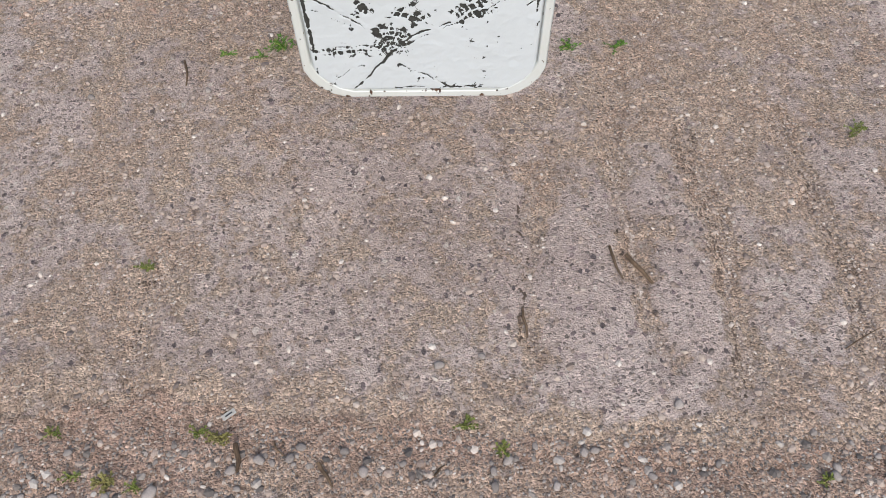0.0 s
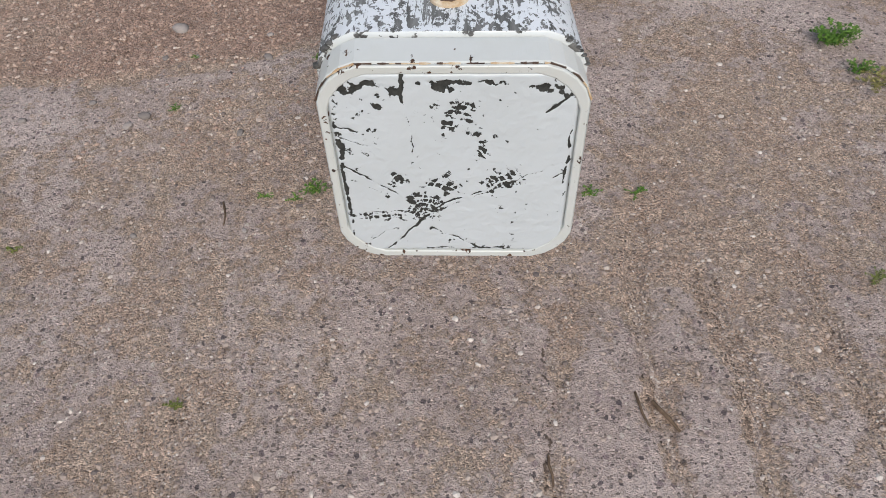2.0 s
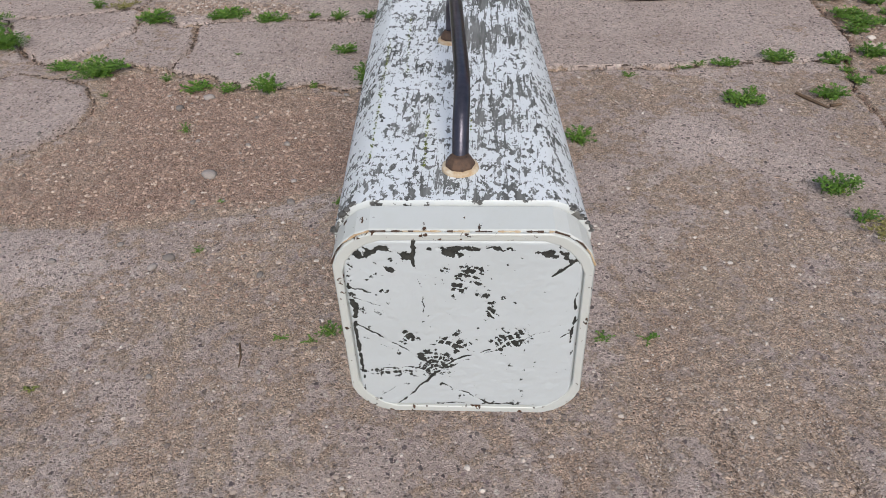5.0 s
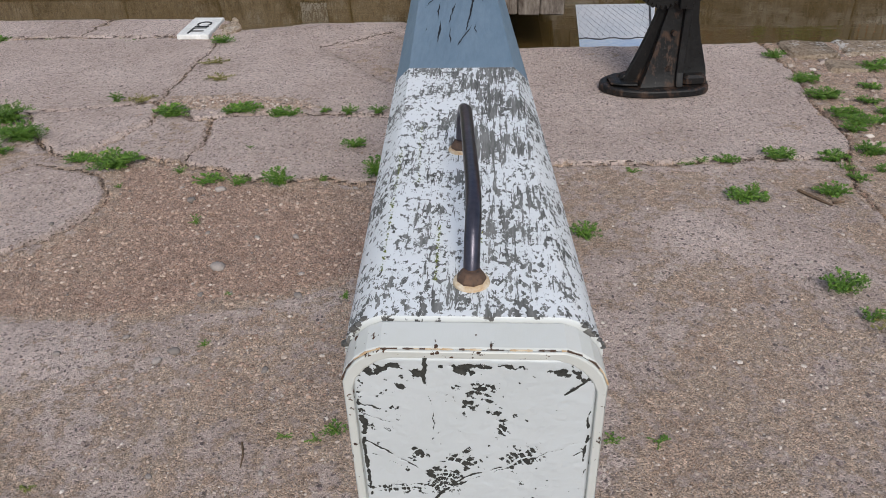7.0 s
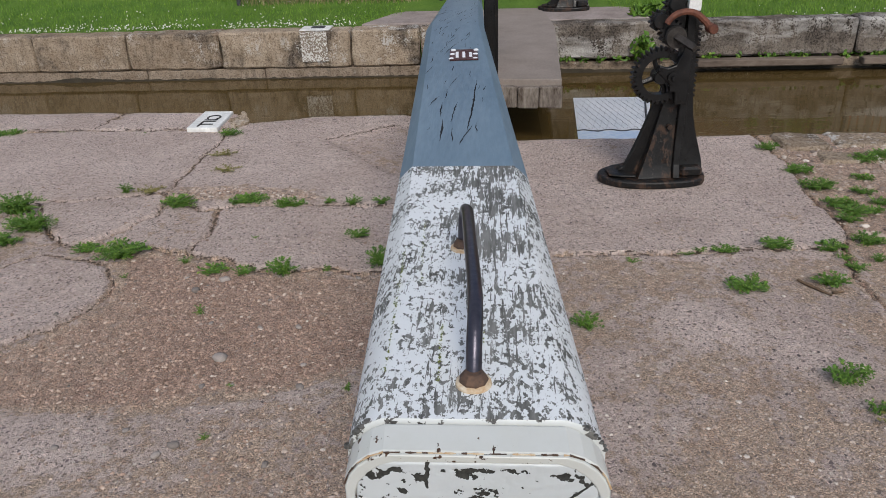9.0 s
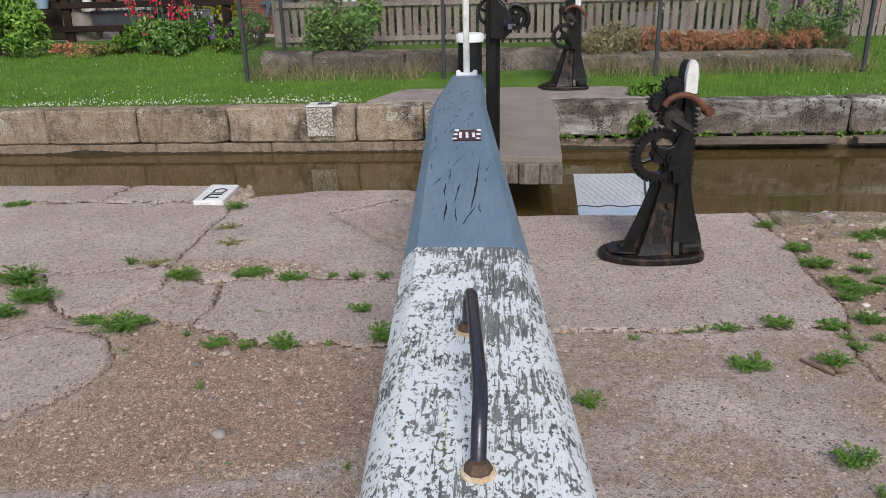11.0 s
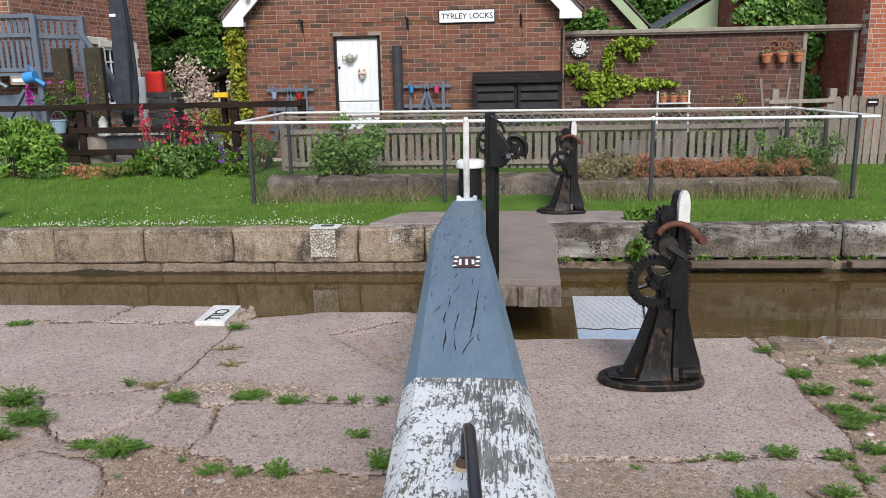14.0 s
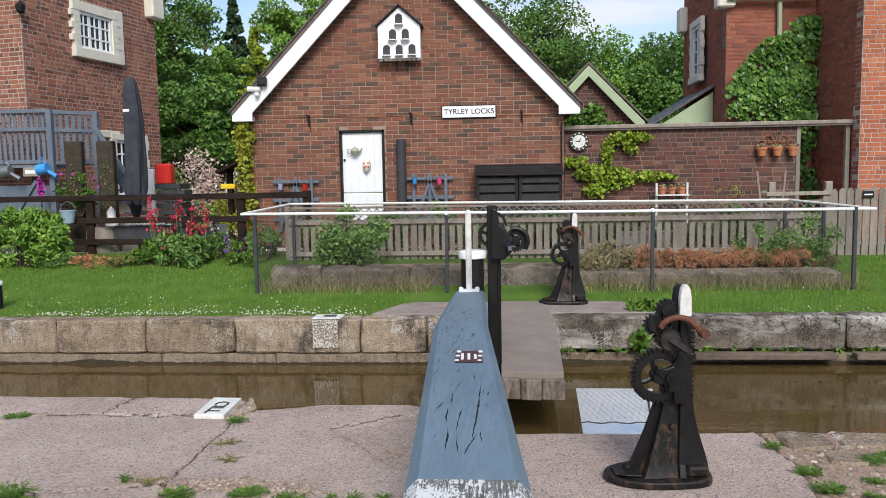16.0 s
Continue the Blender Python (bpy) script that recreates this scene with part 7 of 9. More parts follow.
part("clock_hand", Build().box((1.44, 12.522, 2.40), (0.08, 0.004, 0.008)), M_BLACK, clock)


def flowerpot(x, y, z, r=0.07, h=0.12, label="small terracotta flowerpot with a plant", mat=None):
    p = thing("flowerpot", label, "flowerpot", "terracotta pots")
    part("pot", Build().lathe((x, y, z), [(r * 0.68, 0), (r * 0.95, h * 0.75), (r * 1.08, h * 0.76), (r * 1.08, h), (r * 0.9, h), (r * 0.85, h * 0.9)], 14), mat or M_TERRA, p, smooth=True)
    L = Build()
    clump(L, (x, y, z + h * 1.15), (r, r, h * 0.4), 24, 0.035, random.Random(int(x * 100)), 0.6, 2.0)
    leaves_part("plant", L, M_STRAW, p)


shelf = thing("plant_stand", "white painted wooden plant stand against the wall", "plant stand")
for x in (2.77, 3.29):
    part("leg", Build().box((x, 12.40, 1.12), (0.035, 0.04, 1.06), cut=0.004), M_WEATHER, shelf)
for z in (1.06, 1.44):
    part("shelf_board", Build().box((3.03, 12.40, z), (0.56, 0.20, 0.025), cut=0.004), M_WEATHER, shelf)
for k in range(3):
    flowerpot(2.87 + 0.165 * k, 12.40, 1.455, 0.065, 0.115)
orn = thing("wall_pot_holder", "rusty scrolled iron wall holder for three pots", "pot holder")
b = Build()
for sg in (-1, 1):
    for r, cx in ((0.10, 0.11), (0.07, 0.24)):
        b.rod([(4.82 + sg * (cx + r * (1 - k / 20) * math.cos(k * 0.45)), 12.56, 2.36 - (cx - 0.11) * 0.5 + r * (1 - k / 20) * math.sin(k * 0.45)) for k in range(16)], 0.008, 5)
    b.rod([(4.82, 12.56, 2.28), (4.82 + sg * 0.10, 12.56, 2.44), (4.82 + sg * 0.05, 12.56, 2.52), (4.82, 12.56, 2.46)], 0.008, 5)
b.rod([(4.48, 12.55, 2.24), (5.16, 12.55, 2.24)], 0.008, 5)
part("iron_scroll", b, M_RUST, orn)
for x in (4.56, 4.82, 5.08):
    flowerpot(x, 12.50, 2.08, 0.085, 0.15, "terracotta pot in the iron wall holder")
chair = thing("garden_chair", "old pale wooden chair behind the picket fence", "chair")
for x, ln in ((4.45, 8), (4.82, -4)):
    part("back_post", Build().box((x, 12.2, 1.35), (0.035, 0.035, 0.95), 0, 0, -ln, cut=0.005), M_GREYWOOD, chair)
part("back_slat", Build().box((4.64, 12.2, 1.47), (0.36, 0.025, 0.05), cut=0.005), M_GREYWOOD, chair)
part("seat", Build().box((4.64, 12.0, 1.02), (0.42, 0.42, 0.04), cut=0.01), M_GREYWOOD, chair)
for x in (4.46, 4.82):
    for y in (11.83, 12.18):
        part("leg", Build().box((x, y, 0.80), (0.035, 0.035, 0.40)), M_GREYWOOD, chair)
shrub((3.95, 12.1, 0.6), (0.5, 0.3, 0.95), "tall stems with yellow daisies by the wall", M_BUSH, 31, 260, 0.04, 10, M_LEAF6, 9, 0.022, ftop=0.8)


# ---- picket fences and the netted enclosure ----
def picket(x, y, z0, z1, w, parent):
    h = z1 - z0
    part("picket", Build().plate([(x - w / 2, z0), (x + w / 2, z0), (x + w / 2, z1 - 0.05), (x + w * 0.25, z1 - 0.012), (x, z1), (x - w * 0.25, z1 - 0.012), (x - w / 2, z1 - 0.05)], y - 0.009, y + 0.009), M_GREYWOOD, parent)


pf = thing("picket_fence", "weathered grey wooden picket fence", "fence")
rng = random.Random(9)
x = -3.30
while x < 4.95:
    picket(x, 11.0, 0.50 + rng.uniform(-0.01, 0.01), 1.20 + rng.uniform(-0.015, 0.015), 0.082 + rng.uniform(-0.006, 0.004), pf)
    x += 0.124
for z in (0.62, 1.125):
    part("rail", Build().box((0.82, 10.965, z), (8.3, 0.035, 0.075), cut=0.004), M_GREYWOOD, pf)
for x in (-3.35, -1.3, 0.68, 2.85, 3.95, 4.98):
    part("post", Build().box((x, 11.04, 0.90), (0.085, 0.085, 0.95), cut=0.006), M_GREYWOOD, pf)
WHITE_BOXES = [(1.96, 2.38), (2.56, 2.82)]
lat = Build()
x = -3.25
while x < 4.85:
    for sg in (-1, 1):
        lat.box((x, 10.955 + 0.012 * sg, 1.272), (0.016, 0.010, 0.215), 0, 0, sg * 48)
    x += 0.13
part("lattice", lat, M_GREYWOOD, pf, "low crossed lattice along the fence top")["kind"] = "stuff"
part("top_rail", Build().box((0.82, 10.955, 1.355), (8.2, 0.035, 0.035), cut=0.004), M_GREYWOOD, pf)
for x0, x1 in WHITE_BOXES:
    wp = thing("planter_box", "white painted planter box behind the picket fence", "planter", "white planters")
    part("box_side", Build().box(((x0 + x1) / 2, 11.28, 0.70), (x1 - x0, 0.20, 0.36), cut=0.01), M_WEATHER, wp)
    lip = part("box_lip", Build().box(((x0 + x1) / 2, 11.28, 0.885), (x1 - x0 + 0.04, 0.24, 0.03), cut=0.006), M_WEATHER, wp)
rf = thing("picket_gate", "taller weathered grey picket fence and gate", "fence")
x = 5.02
while x < 8.2:
    picket(x, 11.0, 0.50, 1.55 + rng.uniform(-0.02, 0.02), 0.095, rf)
    x += 0.117
for z in (0.75, 1.35):
    part("rail", Build().box((6.6, 11.03, z), (3.3, 0.035, 0.075), cut=0.004), M_GREYWOOD, rf)
part("top_rail", Build().box((4.6, 10.98, 1.47), (0.95, 0.04, 0.06), 0, 0, -0.6, cut=0.004), M_GREYWOOD, rf)
for x in (4.22, 5.06):
    part("post", Build().box((x, 11.04, 1.05), (0.10, 0.10, 1.2), cut=0.008), M_GREYWOOD, rf)
nt = thing("notice", "small dark notice with a pale bar on the gate", "sign")
part("notice_sheet", Build().box((5.62, 10.97, 1.44), (0.17, 0.01, 0.10)), M_BLACK, nt)
part("text_bar", Build().box((5.62, 10.962, 1.44), (0.12, 0.004, 0.02)), M_WHITE, nt)

enc = thing("netting_fence", "low wire netting fence with white tubular top rails", "fence")
FL, FR, BL, BR = (-3.47, 9.20, 1.350), (4.88, 9.20, 1.305), (-3.20, 10.7, 1.435), (4.35, 10.7, 1.385)
part("top_rail", Build().rod([FL, (0.7, 9.2, 1.322), FR], 0.021, 10), M_WHITE, enc, smooth=True)
for p, q in ((FL, BL), (BL, BR), (BR, FR)):
    part("top_rail", Build().rod([p, q], 0.019, 8), M_WEATHER, enc, smooth=True)
for x, y in ((-3.29, 9.2), (-0.66, 9.2), (2.06, 9.2), (4.63, 9.2), (-3.16, 10.68), (1.2, 10.68), (4.3, 10.68), (4.55, 9.95)):
    z0 = ground_z(y)
    part("post", Build().box((x, y, (z0 + 1.33) / 2), (0.045, 0.045, 1.33 - z0), cut=0.004), M_GREYPOST, enc)
for x in (-0.66, 2.06):
    part("rail_joint", Build().ball((x, 9.2, 1.322), 0.034), M_WHITE, enc)


def netting(p, q, z0, z1, step=0.070, r=0.0014):
    """Diamond wire netting between two points."""
    b = Build()
    p, q = Vector((p[0], p[1], 0)), Vector((q[0], q[1], 0))
    ln = (q - p).length
    d = (q - p) / ln
    h = z1 - z0
    for sg in (1, -1):
        k = -h
        while k < ln + h:
            u0, u1 = (k, k + h) if sg > 0 else (k + h, k)
            lo, hi = (0.0, 1.0)
            pts = []
            for f in (0, 1):
                pts.append((u0 + (u1 - u0) * f, z0 + h * f))
            (ua, za), (ub, zb) = pts
            fa, fb = sorted(((0 - ua) / (ub - ua), (ln - ua) / (ub - ua)))
            lo, hi = max(0, fa), min(1, fb)
            if hi > lo + 0.01:
                a, c = p + d * (ua + (ub - ua) * lo), p + d * (ua + (ub - ua) * hi)
                b.rod([(a.x, a.y, za + (zb - za) * lo), (c.x, c.y, za + (zb - za) * hi)], r, 3, caps=False)
            k += step * 1.0
    return b


for p, q, z0 in (((-3.29, 9.19), (4.63, 9.19), 0.27), ((-3.29, 9.2), (-3.18, 10.68), 0.32), ((4.63, 9.2), (4.32, 10.68), 0.32), ((-3.18, 10.69), (4.3, 10.69), 0.48)):
    ob = leaves_part("netting", netting(p, q, z0, 1.31), M_WIRE, enc)
    ob["kind"] = "stuff"
bedw = thing("raised_bed_wall", "low rubble stone wall of the raised bed", "wall", kind="structure")
rng = random.Random(31)
x = -3.15
while x < 4.5:
    ln = rng.uniform(0.7, 1.5)
    top = 0.60 if x < 0.9 else 0.50
    me = worn_block(x + 0.004, min(x + ln, 4.6), 9.42 + rng.uniform(-0.02, 0.02), 9.75, 0.2, top + rng.uniform(-0.03, 0.02), int(x * 50), 13, 0.045, 0.03)
    me.materials.append(M_STONEWALL)
    ob = new("wall_stone", me)
    ob.parent = bedw
    x += ln
soil = tagged(part("bed_soil", Build().plate([(-3.1, 9.7), (4.5, 9.7), (4.4, 10.9), (-3.1, 10.9)], 0.3, 0.48, "z"), M_EARTH), "dry brown soil of the raised bed", "soil", kind="structure")

# bollards
def bollard(x, y, z, r, h, cap, label):
    t = thing("mooring_bollard", label, "bollard", "mooring bollards")
    part("stem", Build().lathe((x, y, z), [(r * 0.92, 0), (r * 0.9, h * 0.7), (r * 0.9, h - cap)], 22), M_BLACK, t, smooth=True)
    part("cap", Build().lathe((x, y, z + h - cap), [(r * 0.9, 0), (r * 1.08, 0.01), (r * 1.12, cap * 0.5), (r * 1.05, cap * 0.9), (r * 0.85, cap)], 22), M_WHITE, t, "white painted cap", smooth=True)


bollard(-0.31, 8.97, 0.185, 0.165, 0.66, 0.11, "short black bollard with a white top by the lock")
bollard(-6.60, 8.55, 0.14, 0.075, 0.40, 0.06, "small black bollard with a white top on the grass")


# ---- left garden: dark fence, deck, parasol, house ----
df = thing("post_and_rail_fence", "dark brown wooden post and rail fence", "fence")
for z in (0.80, 1.17, 1.56):
    x1 = -3.18 if z > 1.4 else -4.2
    part("rail", Build().box(((-10.5 + x1) / 2, 11.66, z), (x1 + 10.5, 0.045, 0.10), cut=0.006), M_DARKFENCE, df)
for x in (-10.2, -7.03, -4.35, -3.20):
    part("post", Build().box((x, 11.72, 1.10), (0.13, 0.10, 1.06), cut=0.010), M_DARKFENCE, df)
parasol = thing("parasol", "closed charcoal garden parasol in its cover", "parasol")
b = Build()
prof = [(0.125, 1.42), (0.150, 1.50), (0.178, 1.75), (0.176, 2.0), (0.170, 2.25), (0.163, 2.5), (0.157, 2.75), (0.150, 3.0), (0.138, 3.25), (0.120, 3.45), (0.095, 3.58), (0.055, 3.64), (0.006, 3.66)]
b.lathe((-6.32, 12.0, 0), prof, 48)
folded = []
for x, y, z in b.v:
    a, r = math.atan2(y - 12, x + 6.32), math.hypot(x + 6.32, y - 12)
    r *= 1 + 0.13 * math.sin(5 * a + 1.2 * math.sin(z * 1.7)) * min(1, (3.7 - z) * 1.2) + 0.05 * math.sin(11 * a + z * 2.1)
    folded.append((-6.32 + r * math.cos(a) + 0.012 * math.sin(z * 3), 12 + r * math.sin(a), z))
b.v = folded
part("cover", b, M_CANVAS, parasol, smooth=True)
part("cover_tail", Build().lathe((-6.34, 11.98, 0), [(0.03, 1.2), (0.07, 1.25), (0.11, 1.4), (0.12, 1.58)], 14), M_BLACK, parasol, smooth=True)
part("pole", Build().rod([(-6.32, 12.0, 0.6), (-6.32, 12.0, 1.6)], 0.025, 10), M_GREYPOST, parasol)
part("strap", Build().lathe((-6.32, 12.0, 2.98), [(0.137, -0.025), (0.14, 0.0), (0.135, 0.025)], 22), M_CANVAS, parasol)
part("tag", Build().box((-6.36, 11.855, 3.06), (0.11, 0.012, 0.045)), M_WHITE, parasol)

left_house = thing("brick_house", "old dark brick house with cream-framed windows", "house")
la = Vector((0.208, 0.978, 0)).normalized()
C0 = Vector((-8.70, 12.70, 0))
ok_w = lambda u, z: not (1.38 < u < 2.50 and 4.45 < z < 5.45) and not (2.2 < u < 3.2 and 1.2 < z < 2.80)
brick_wall(left_house, (C0.x + la.x * 0.008, C0.y + la.y * 0.008), (la.x, la.y), 3.86, 0.58, 6.6, M_BRICKD, M_MORTARD, flemish=True, ok=ok_w, seed=21, course=0.084, joint=0.021)
fa = Vector((0.978, -0.208, 0))
fo = C0 - fa * 5.0
brick_wall(left_house, (fo.x, fo.y), (fa.x, fa.y), 5.0, 0.58, 6.6, M_BRICKD, M_MORTARD, flemish=True, seed=22, course=0.084, joint=0.021)
outw = Vector((la.y, -la.x, 0))
wc = C0 + la * 1.88 + outw * -0.03
sash(left_house, (wc.x, wc.y, 4.93), (la.x, la.y), 0.94, 0.74, 6, 3, surround=0.19)
wj = C0 + la * 2.60 + outw * 0.035
part("jamb_block", Build().box((wj.x, wj.y, 4.95), (0.22, 0.06, 1.14), math.degrees(math.atan2(la.y, la.x)), cut=0.012), M_CREAM, left_house)
wc = C0 + la * 2.72 + outw * -0.03
sash(left_house, (wc.x, wc.y, 2.15), (la.x, la.y), 0.9, 1.2, 4, 4, surround=0.14)
wj = C0 + la * 2.05 + outw * 0.04
part("long_lintel", Build().box((wj.x, wj.y, 2.865), (0.72, 0.08, 0.15), math.degrees(math.atan2(la.y, la.x)), cut=0.012), M_CREAM, left_house)
ec = C0 + la * 3.74 + outw * 0.08
part("eaves_corbel", Build().box((ec.x, ec.y, 5.85), (0.3, 0.42, 0.55), -12, cut=0.03), M_CREAM, left_house)
lc = C0 + outw * 0.12 + Vector((-0.02, -0.1, 5.05))
lamp = thing("wall_lantern", "small black iron lantern on the house corner", "lantern")
part("lantern_body", Build().lathe(lc, [(0.03, -0.13), (0.07, -0.10), (0.09, 0.02), (0.03, 0.08), (0.01, 0.13)], 8), M_BLACK, lamp)
part("lantern_arm", Build().rod([lc + Vector((0, 0, 0.1)), lc + Vector((-0.08, 0.1, 0.16)), lc + Vector((-0.12, 0.2, 0.05))], 0.014, 6), M_BLACK, lamp)

deck = thing("raised_deck", "slate-blue timber deck with a slatted balustrade", "deck")
dx0, dx1, dy = -10.6, -7.93, 12.15
part("deck_floor", Build().box(((dx0 + dx1) / 2, dy + 0.35, 2.14), (dx1 - dx0, 0.75, 0.05)), M_BLUEWOOD, deck)
for z in (3.12, 2.80, 2.22):
    part("rail", Build().box(((dx0 + dx1) / 2, dy, z), (dx1 - dx0, 0.06, 0.07), cut=0.005), M_BLUEWOOD, deck)
x = dx0
while x < dx1 - 0.06:
    part("slat", Build().box((x, dy + 0.035, 2.66), (0.062, 0.02, 0.95), cut=0.003), M_BLUEWOOD, deck)
    x += 0.105
for k in range(7):
    f = (k + 0.5) / 7
    part("slat", Build().box((dx1 + 0.55 * f, dy + 0.03 + 0.5 * f, 2.62 - 0.02 * f), (0.062, 0.02, 0.90), 42, cut=0.003), M_BLUEWOOD, deck)
for z in (3.10, 2.78, 2.20):
    part("rail", Build().box((dx1 + 0.27, dy + 0.26, z), (0.80, 0.05, 0.065), 42, cut=0.004), M_BLUEWOOD, deck)
for x, y in ((dx1, dy), (-9.4, dy), (-7.35, dy + 0.5)):
    part("post", Build().box((x, y, 1.86), (0.10, 0.10, 2.55), cut=0.008), M_BLUEWOOD, deck)
part("stair_string", Build().box((-6.98, dy + 0.5, 2.0), (1.35, 0.06, 0.20), 0, 0, 58, cut=0.005), M_BLUEWOOD, deck)
part("stair_rail", Build().box((-6.98, dy + 0.42, 2.28), (1.35, 0.05, 0.08), 0, 0, 58, cut=0.005), M_BLUEWOOD, deck)
for k in range(7):
    part("tread", Build().box((-7.30 + 0.13 * k, dy + 0.85, 2.10 - 0.21 * k), (0.24, 0.75, 0.035)), M_BLUEWOOD, deck)
part("lower_panel", Build().box((-9.0, dy + 0.1, 1.2), (1.9, 0.05, 1.2), cut=0.004), M_BLUEWOOD, deck)
for sg in (-1, 1):
    part("lower_brace", Build().box((-8.75 + sg * 0.2, dy + 0.05, 1.5), (0.06, 0.04, 0.95), 0, 0, sg * 35, cut=0.004), M_BLUEWOOD, deck)
hn = thing("house_sign", "small pale house sign with a bar of lettering", "sign")
part("sign_board", Build().box((-8.28, dy - 0.05, 2.04), (0.34, 0.025, 0.16), cut=0.003), M_GREYWOOD, hn)
part("text_bar", Build().box((-8.28, dy - 0.066, 2.04), (0.26, 0.006, 0.06)), M_WHITE, hn)
for x, z, mat, lab in ((-8.72, 2.02, M_ZINC, "grey zinc"), (-8.03, 2.05, M_CYAN, "bright blue")):
    cn = thing("watering_can", lab + " watering can hung on the deck", "watering can", "hanging watering cans")
    part("can_body", Build().rod([(x - 0.09, dy - 0.14, z + 0.02), (x + 0.10, dy - 0.14, z + 0.05)], 0.095, 14), mat, cn, smooth=True)
    part("spout", Build().rod([(x + 0.09, dy - 0.14, z), (x + 0.26, dy - 0.14, z - 0.10)], [0.03, 0.04], 8), mat, cn)
    part("handle", Build().rod([(x - 0.08, dy - 0.14, z + 0.10), (x, dy - 0.14, z + 0.24), (x + 0.08, dy - 0.14, z + 0.12)], 0.012, 6), mat, cn)
for x in (-7.44, -6.86):
    op = thing("old_gate_beam", "mossy dark old lock gate timber stood upright", "timber", "old lock timbers")
    part("timber", Build().box((x, 12.05, 1.58), (0.30, 0.14, 1.96), cut=0.015), M_GATEWOOD, op)
    L = Build()
    clump(L, (x, 11.97, 1.8), (0.12, 0.03, 0.6), 120, 0.03, random.Random(int(x * 10)), 0, 1.0)
    leaves_part("moss", L, M_DRYWEED, op)
shrub((-7.3, 11.85, 1.25), (0.75, 0.4, 0.75), "trailing plant with pink flowers round the old timbers", M_WEED, 51, 420, 0.06, 12, M_FLMAG, 5, 0.03)
climber("foxglove", "magenta foxglove spike by the deck", [(-8.0, 1.75, 0.06, 0.22, 60)], 11.9, M_FLMAG, 52, 0.05, 0.05, [[(-8.0, 0.7), (-8.0, 1.9)]])
bk = thing("hanging_pail", "pale blue plastic pail hung on the dark fence", "bucket")
part("pail_body", Build().lathe((-7.33, 11.54, 1.14), [(0.09, 0), (0.125, 0.20), (0.135, 0.205), (0.135, 0.225), (0.115, 0.225)], 18), M_PALEBLUE, bk, smooth=True)
part("pail_handle", Build().rod([(-7.33 + 0.13 * math.cos(a), 11.54, 1.36 + 0.15 * math.sin(a)) for a in [math.pi * k / 8 for k in range(9)]], 0.006, 5), M_ZINC, bk)
tr = thing("planting_trough", "grey trough with pale small flowers", "trough")
part("trough_box", Build().box((-6.15, 11.95, 0.93), (1.05, 0.34, 0.28), cut=0.012), M_GREYPOST, tr)
L = Build()
clump(L, (-6.15, 11.95, 1.10), (0.52, 0.17, 0.06), 300, 0.035, random.Random(5), 0.5, 1.2)
leaves_part("plants", L, M_FLWHITE, tr)["kind"] = "stuff"
br = thing("half_barrel", "weathered half barrel planter", "planter")
part("barrel", Build().lathe((-6.95, 12.0, 0.6), [(0.26, 0), (0.31, 0.22), (0.29, 0.46), (0.26, 0.46), (0.25, 0.40)], 20), M_GREYWOOD, br, smooth=True)
po = thing("plant_pot", "grey pot with broad yellow-green leaves", "flowerpot")
part("pot", Build().lathe((-7.95, 11.9, 0.62), [(0.16, 0), (0.22, 0.26), (0.24, 0.27), (0.24, 0.31), (0.2, 0.31)], 18), M_ZINC, po, smooth=True)
L = Build()
clump(L, (-7.95, 11.85, 1.15), (0.26, 0.18, 0.22), 60, 0.14, random.Random(6), 0.3, 1.4)
leaves_part("plant", L, M_LEAF5, po)
st = thing("garden_ornament", "small white stone garden ornament", "ornament")
part("ornament_body", Build().lathe((-6.78, 11.95, 1.06), [(0.10, 0), (0.11, 0.05), (0.07, 0.18), (0.08, 0.24), (0.05, 0.30), (0.01, 0.34)], 12), M_WEATHER, st, smooth=True)
ht = thing("red_hose_box", "red plastic box on a stack of grey slabs", "box")
part("box_body", Build().box((-6.24, 13.0, 1.965), (0.30, 0.25, 0.40), cut=0.035), M_RED, ht)
sk = thing("slab_stack", "stack of grey slates beside the red box", "slates")
for k in range(10):
    part("slab", Build().box((-6.1 + 0.02 * (k % 3), 13.0, 0.66 + 0.12 * k), (0.50, 0.42, 0.10), 4 * (k % 3) - 4, cut=0.006), M_GREYPOST, sk)
wc_ = thing("white_panel", "white painted panel beside the red box", "panel")
part("panel_sheet", Build().box((-6.58, 13.1, 1.35), (0.17, 0.06, 1.45), cut=0.01), M_WHITE, wc_)
for x, mat, h in ((-5.15, M_ZINC, 0.35), (-5.5, M_GREYPOST, 0.3)):
    pq = thing("garden_tub", "grey garden tub on the terrace", "tub", "terrace tubs")
    part("tub", Build().lathe((x, 13.2, 0.62), [(0.18, 0), (0.24, h), (0.26, h + 0.02), (0.22, h + 0.02)], 18), mat, pq, smooth=True)
pergola = thing("log_shelter", "dark timber shelter beside the cottage", "shelter")
for x in (-4.95, -4.55):
    part("shelter_post", Build().box((x, 12.9, 1.35), (0.09, 0.09, 1.5)), M_DARKFENCE, pergola)
part("shelter_roof", Build().box((-4.75, 12.9, 2.13), (0.75, 0.7, 0.05), 0, 0, -24), M_DARKFENCE, pergola)
part("yellow_tray", Build().box((-4.83, 12.5, 1.72), (0.26, 0.14, 0.09), cut=0.01), M_YELLOW, thing("yellow_tub", "small yellow plastic tub on the terrace", "tub"))
shrub((-5.75, 14.2, 0.62), (1.9, 1.2, 2.05), "dogwood shrub covered in pale pink bracts", M_FLPINK, 71, 1900, 0.075, 34, long=1.3)
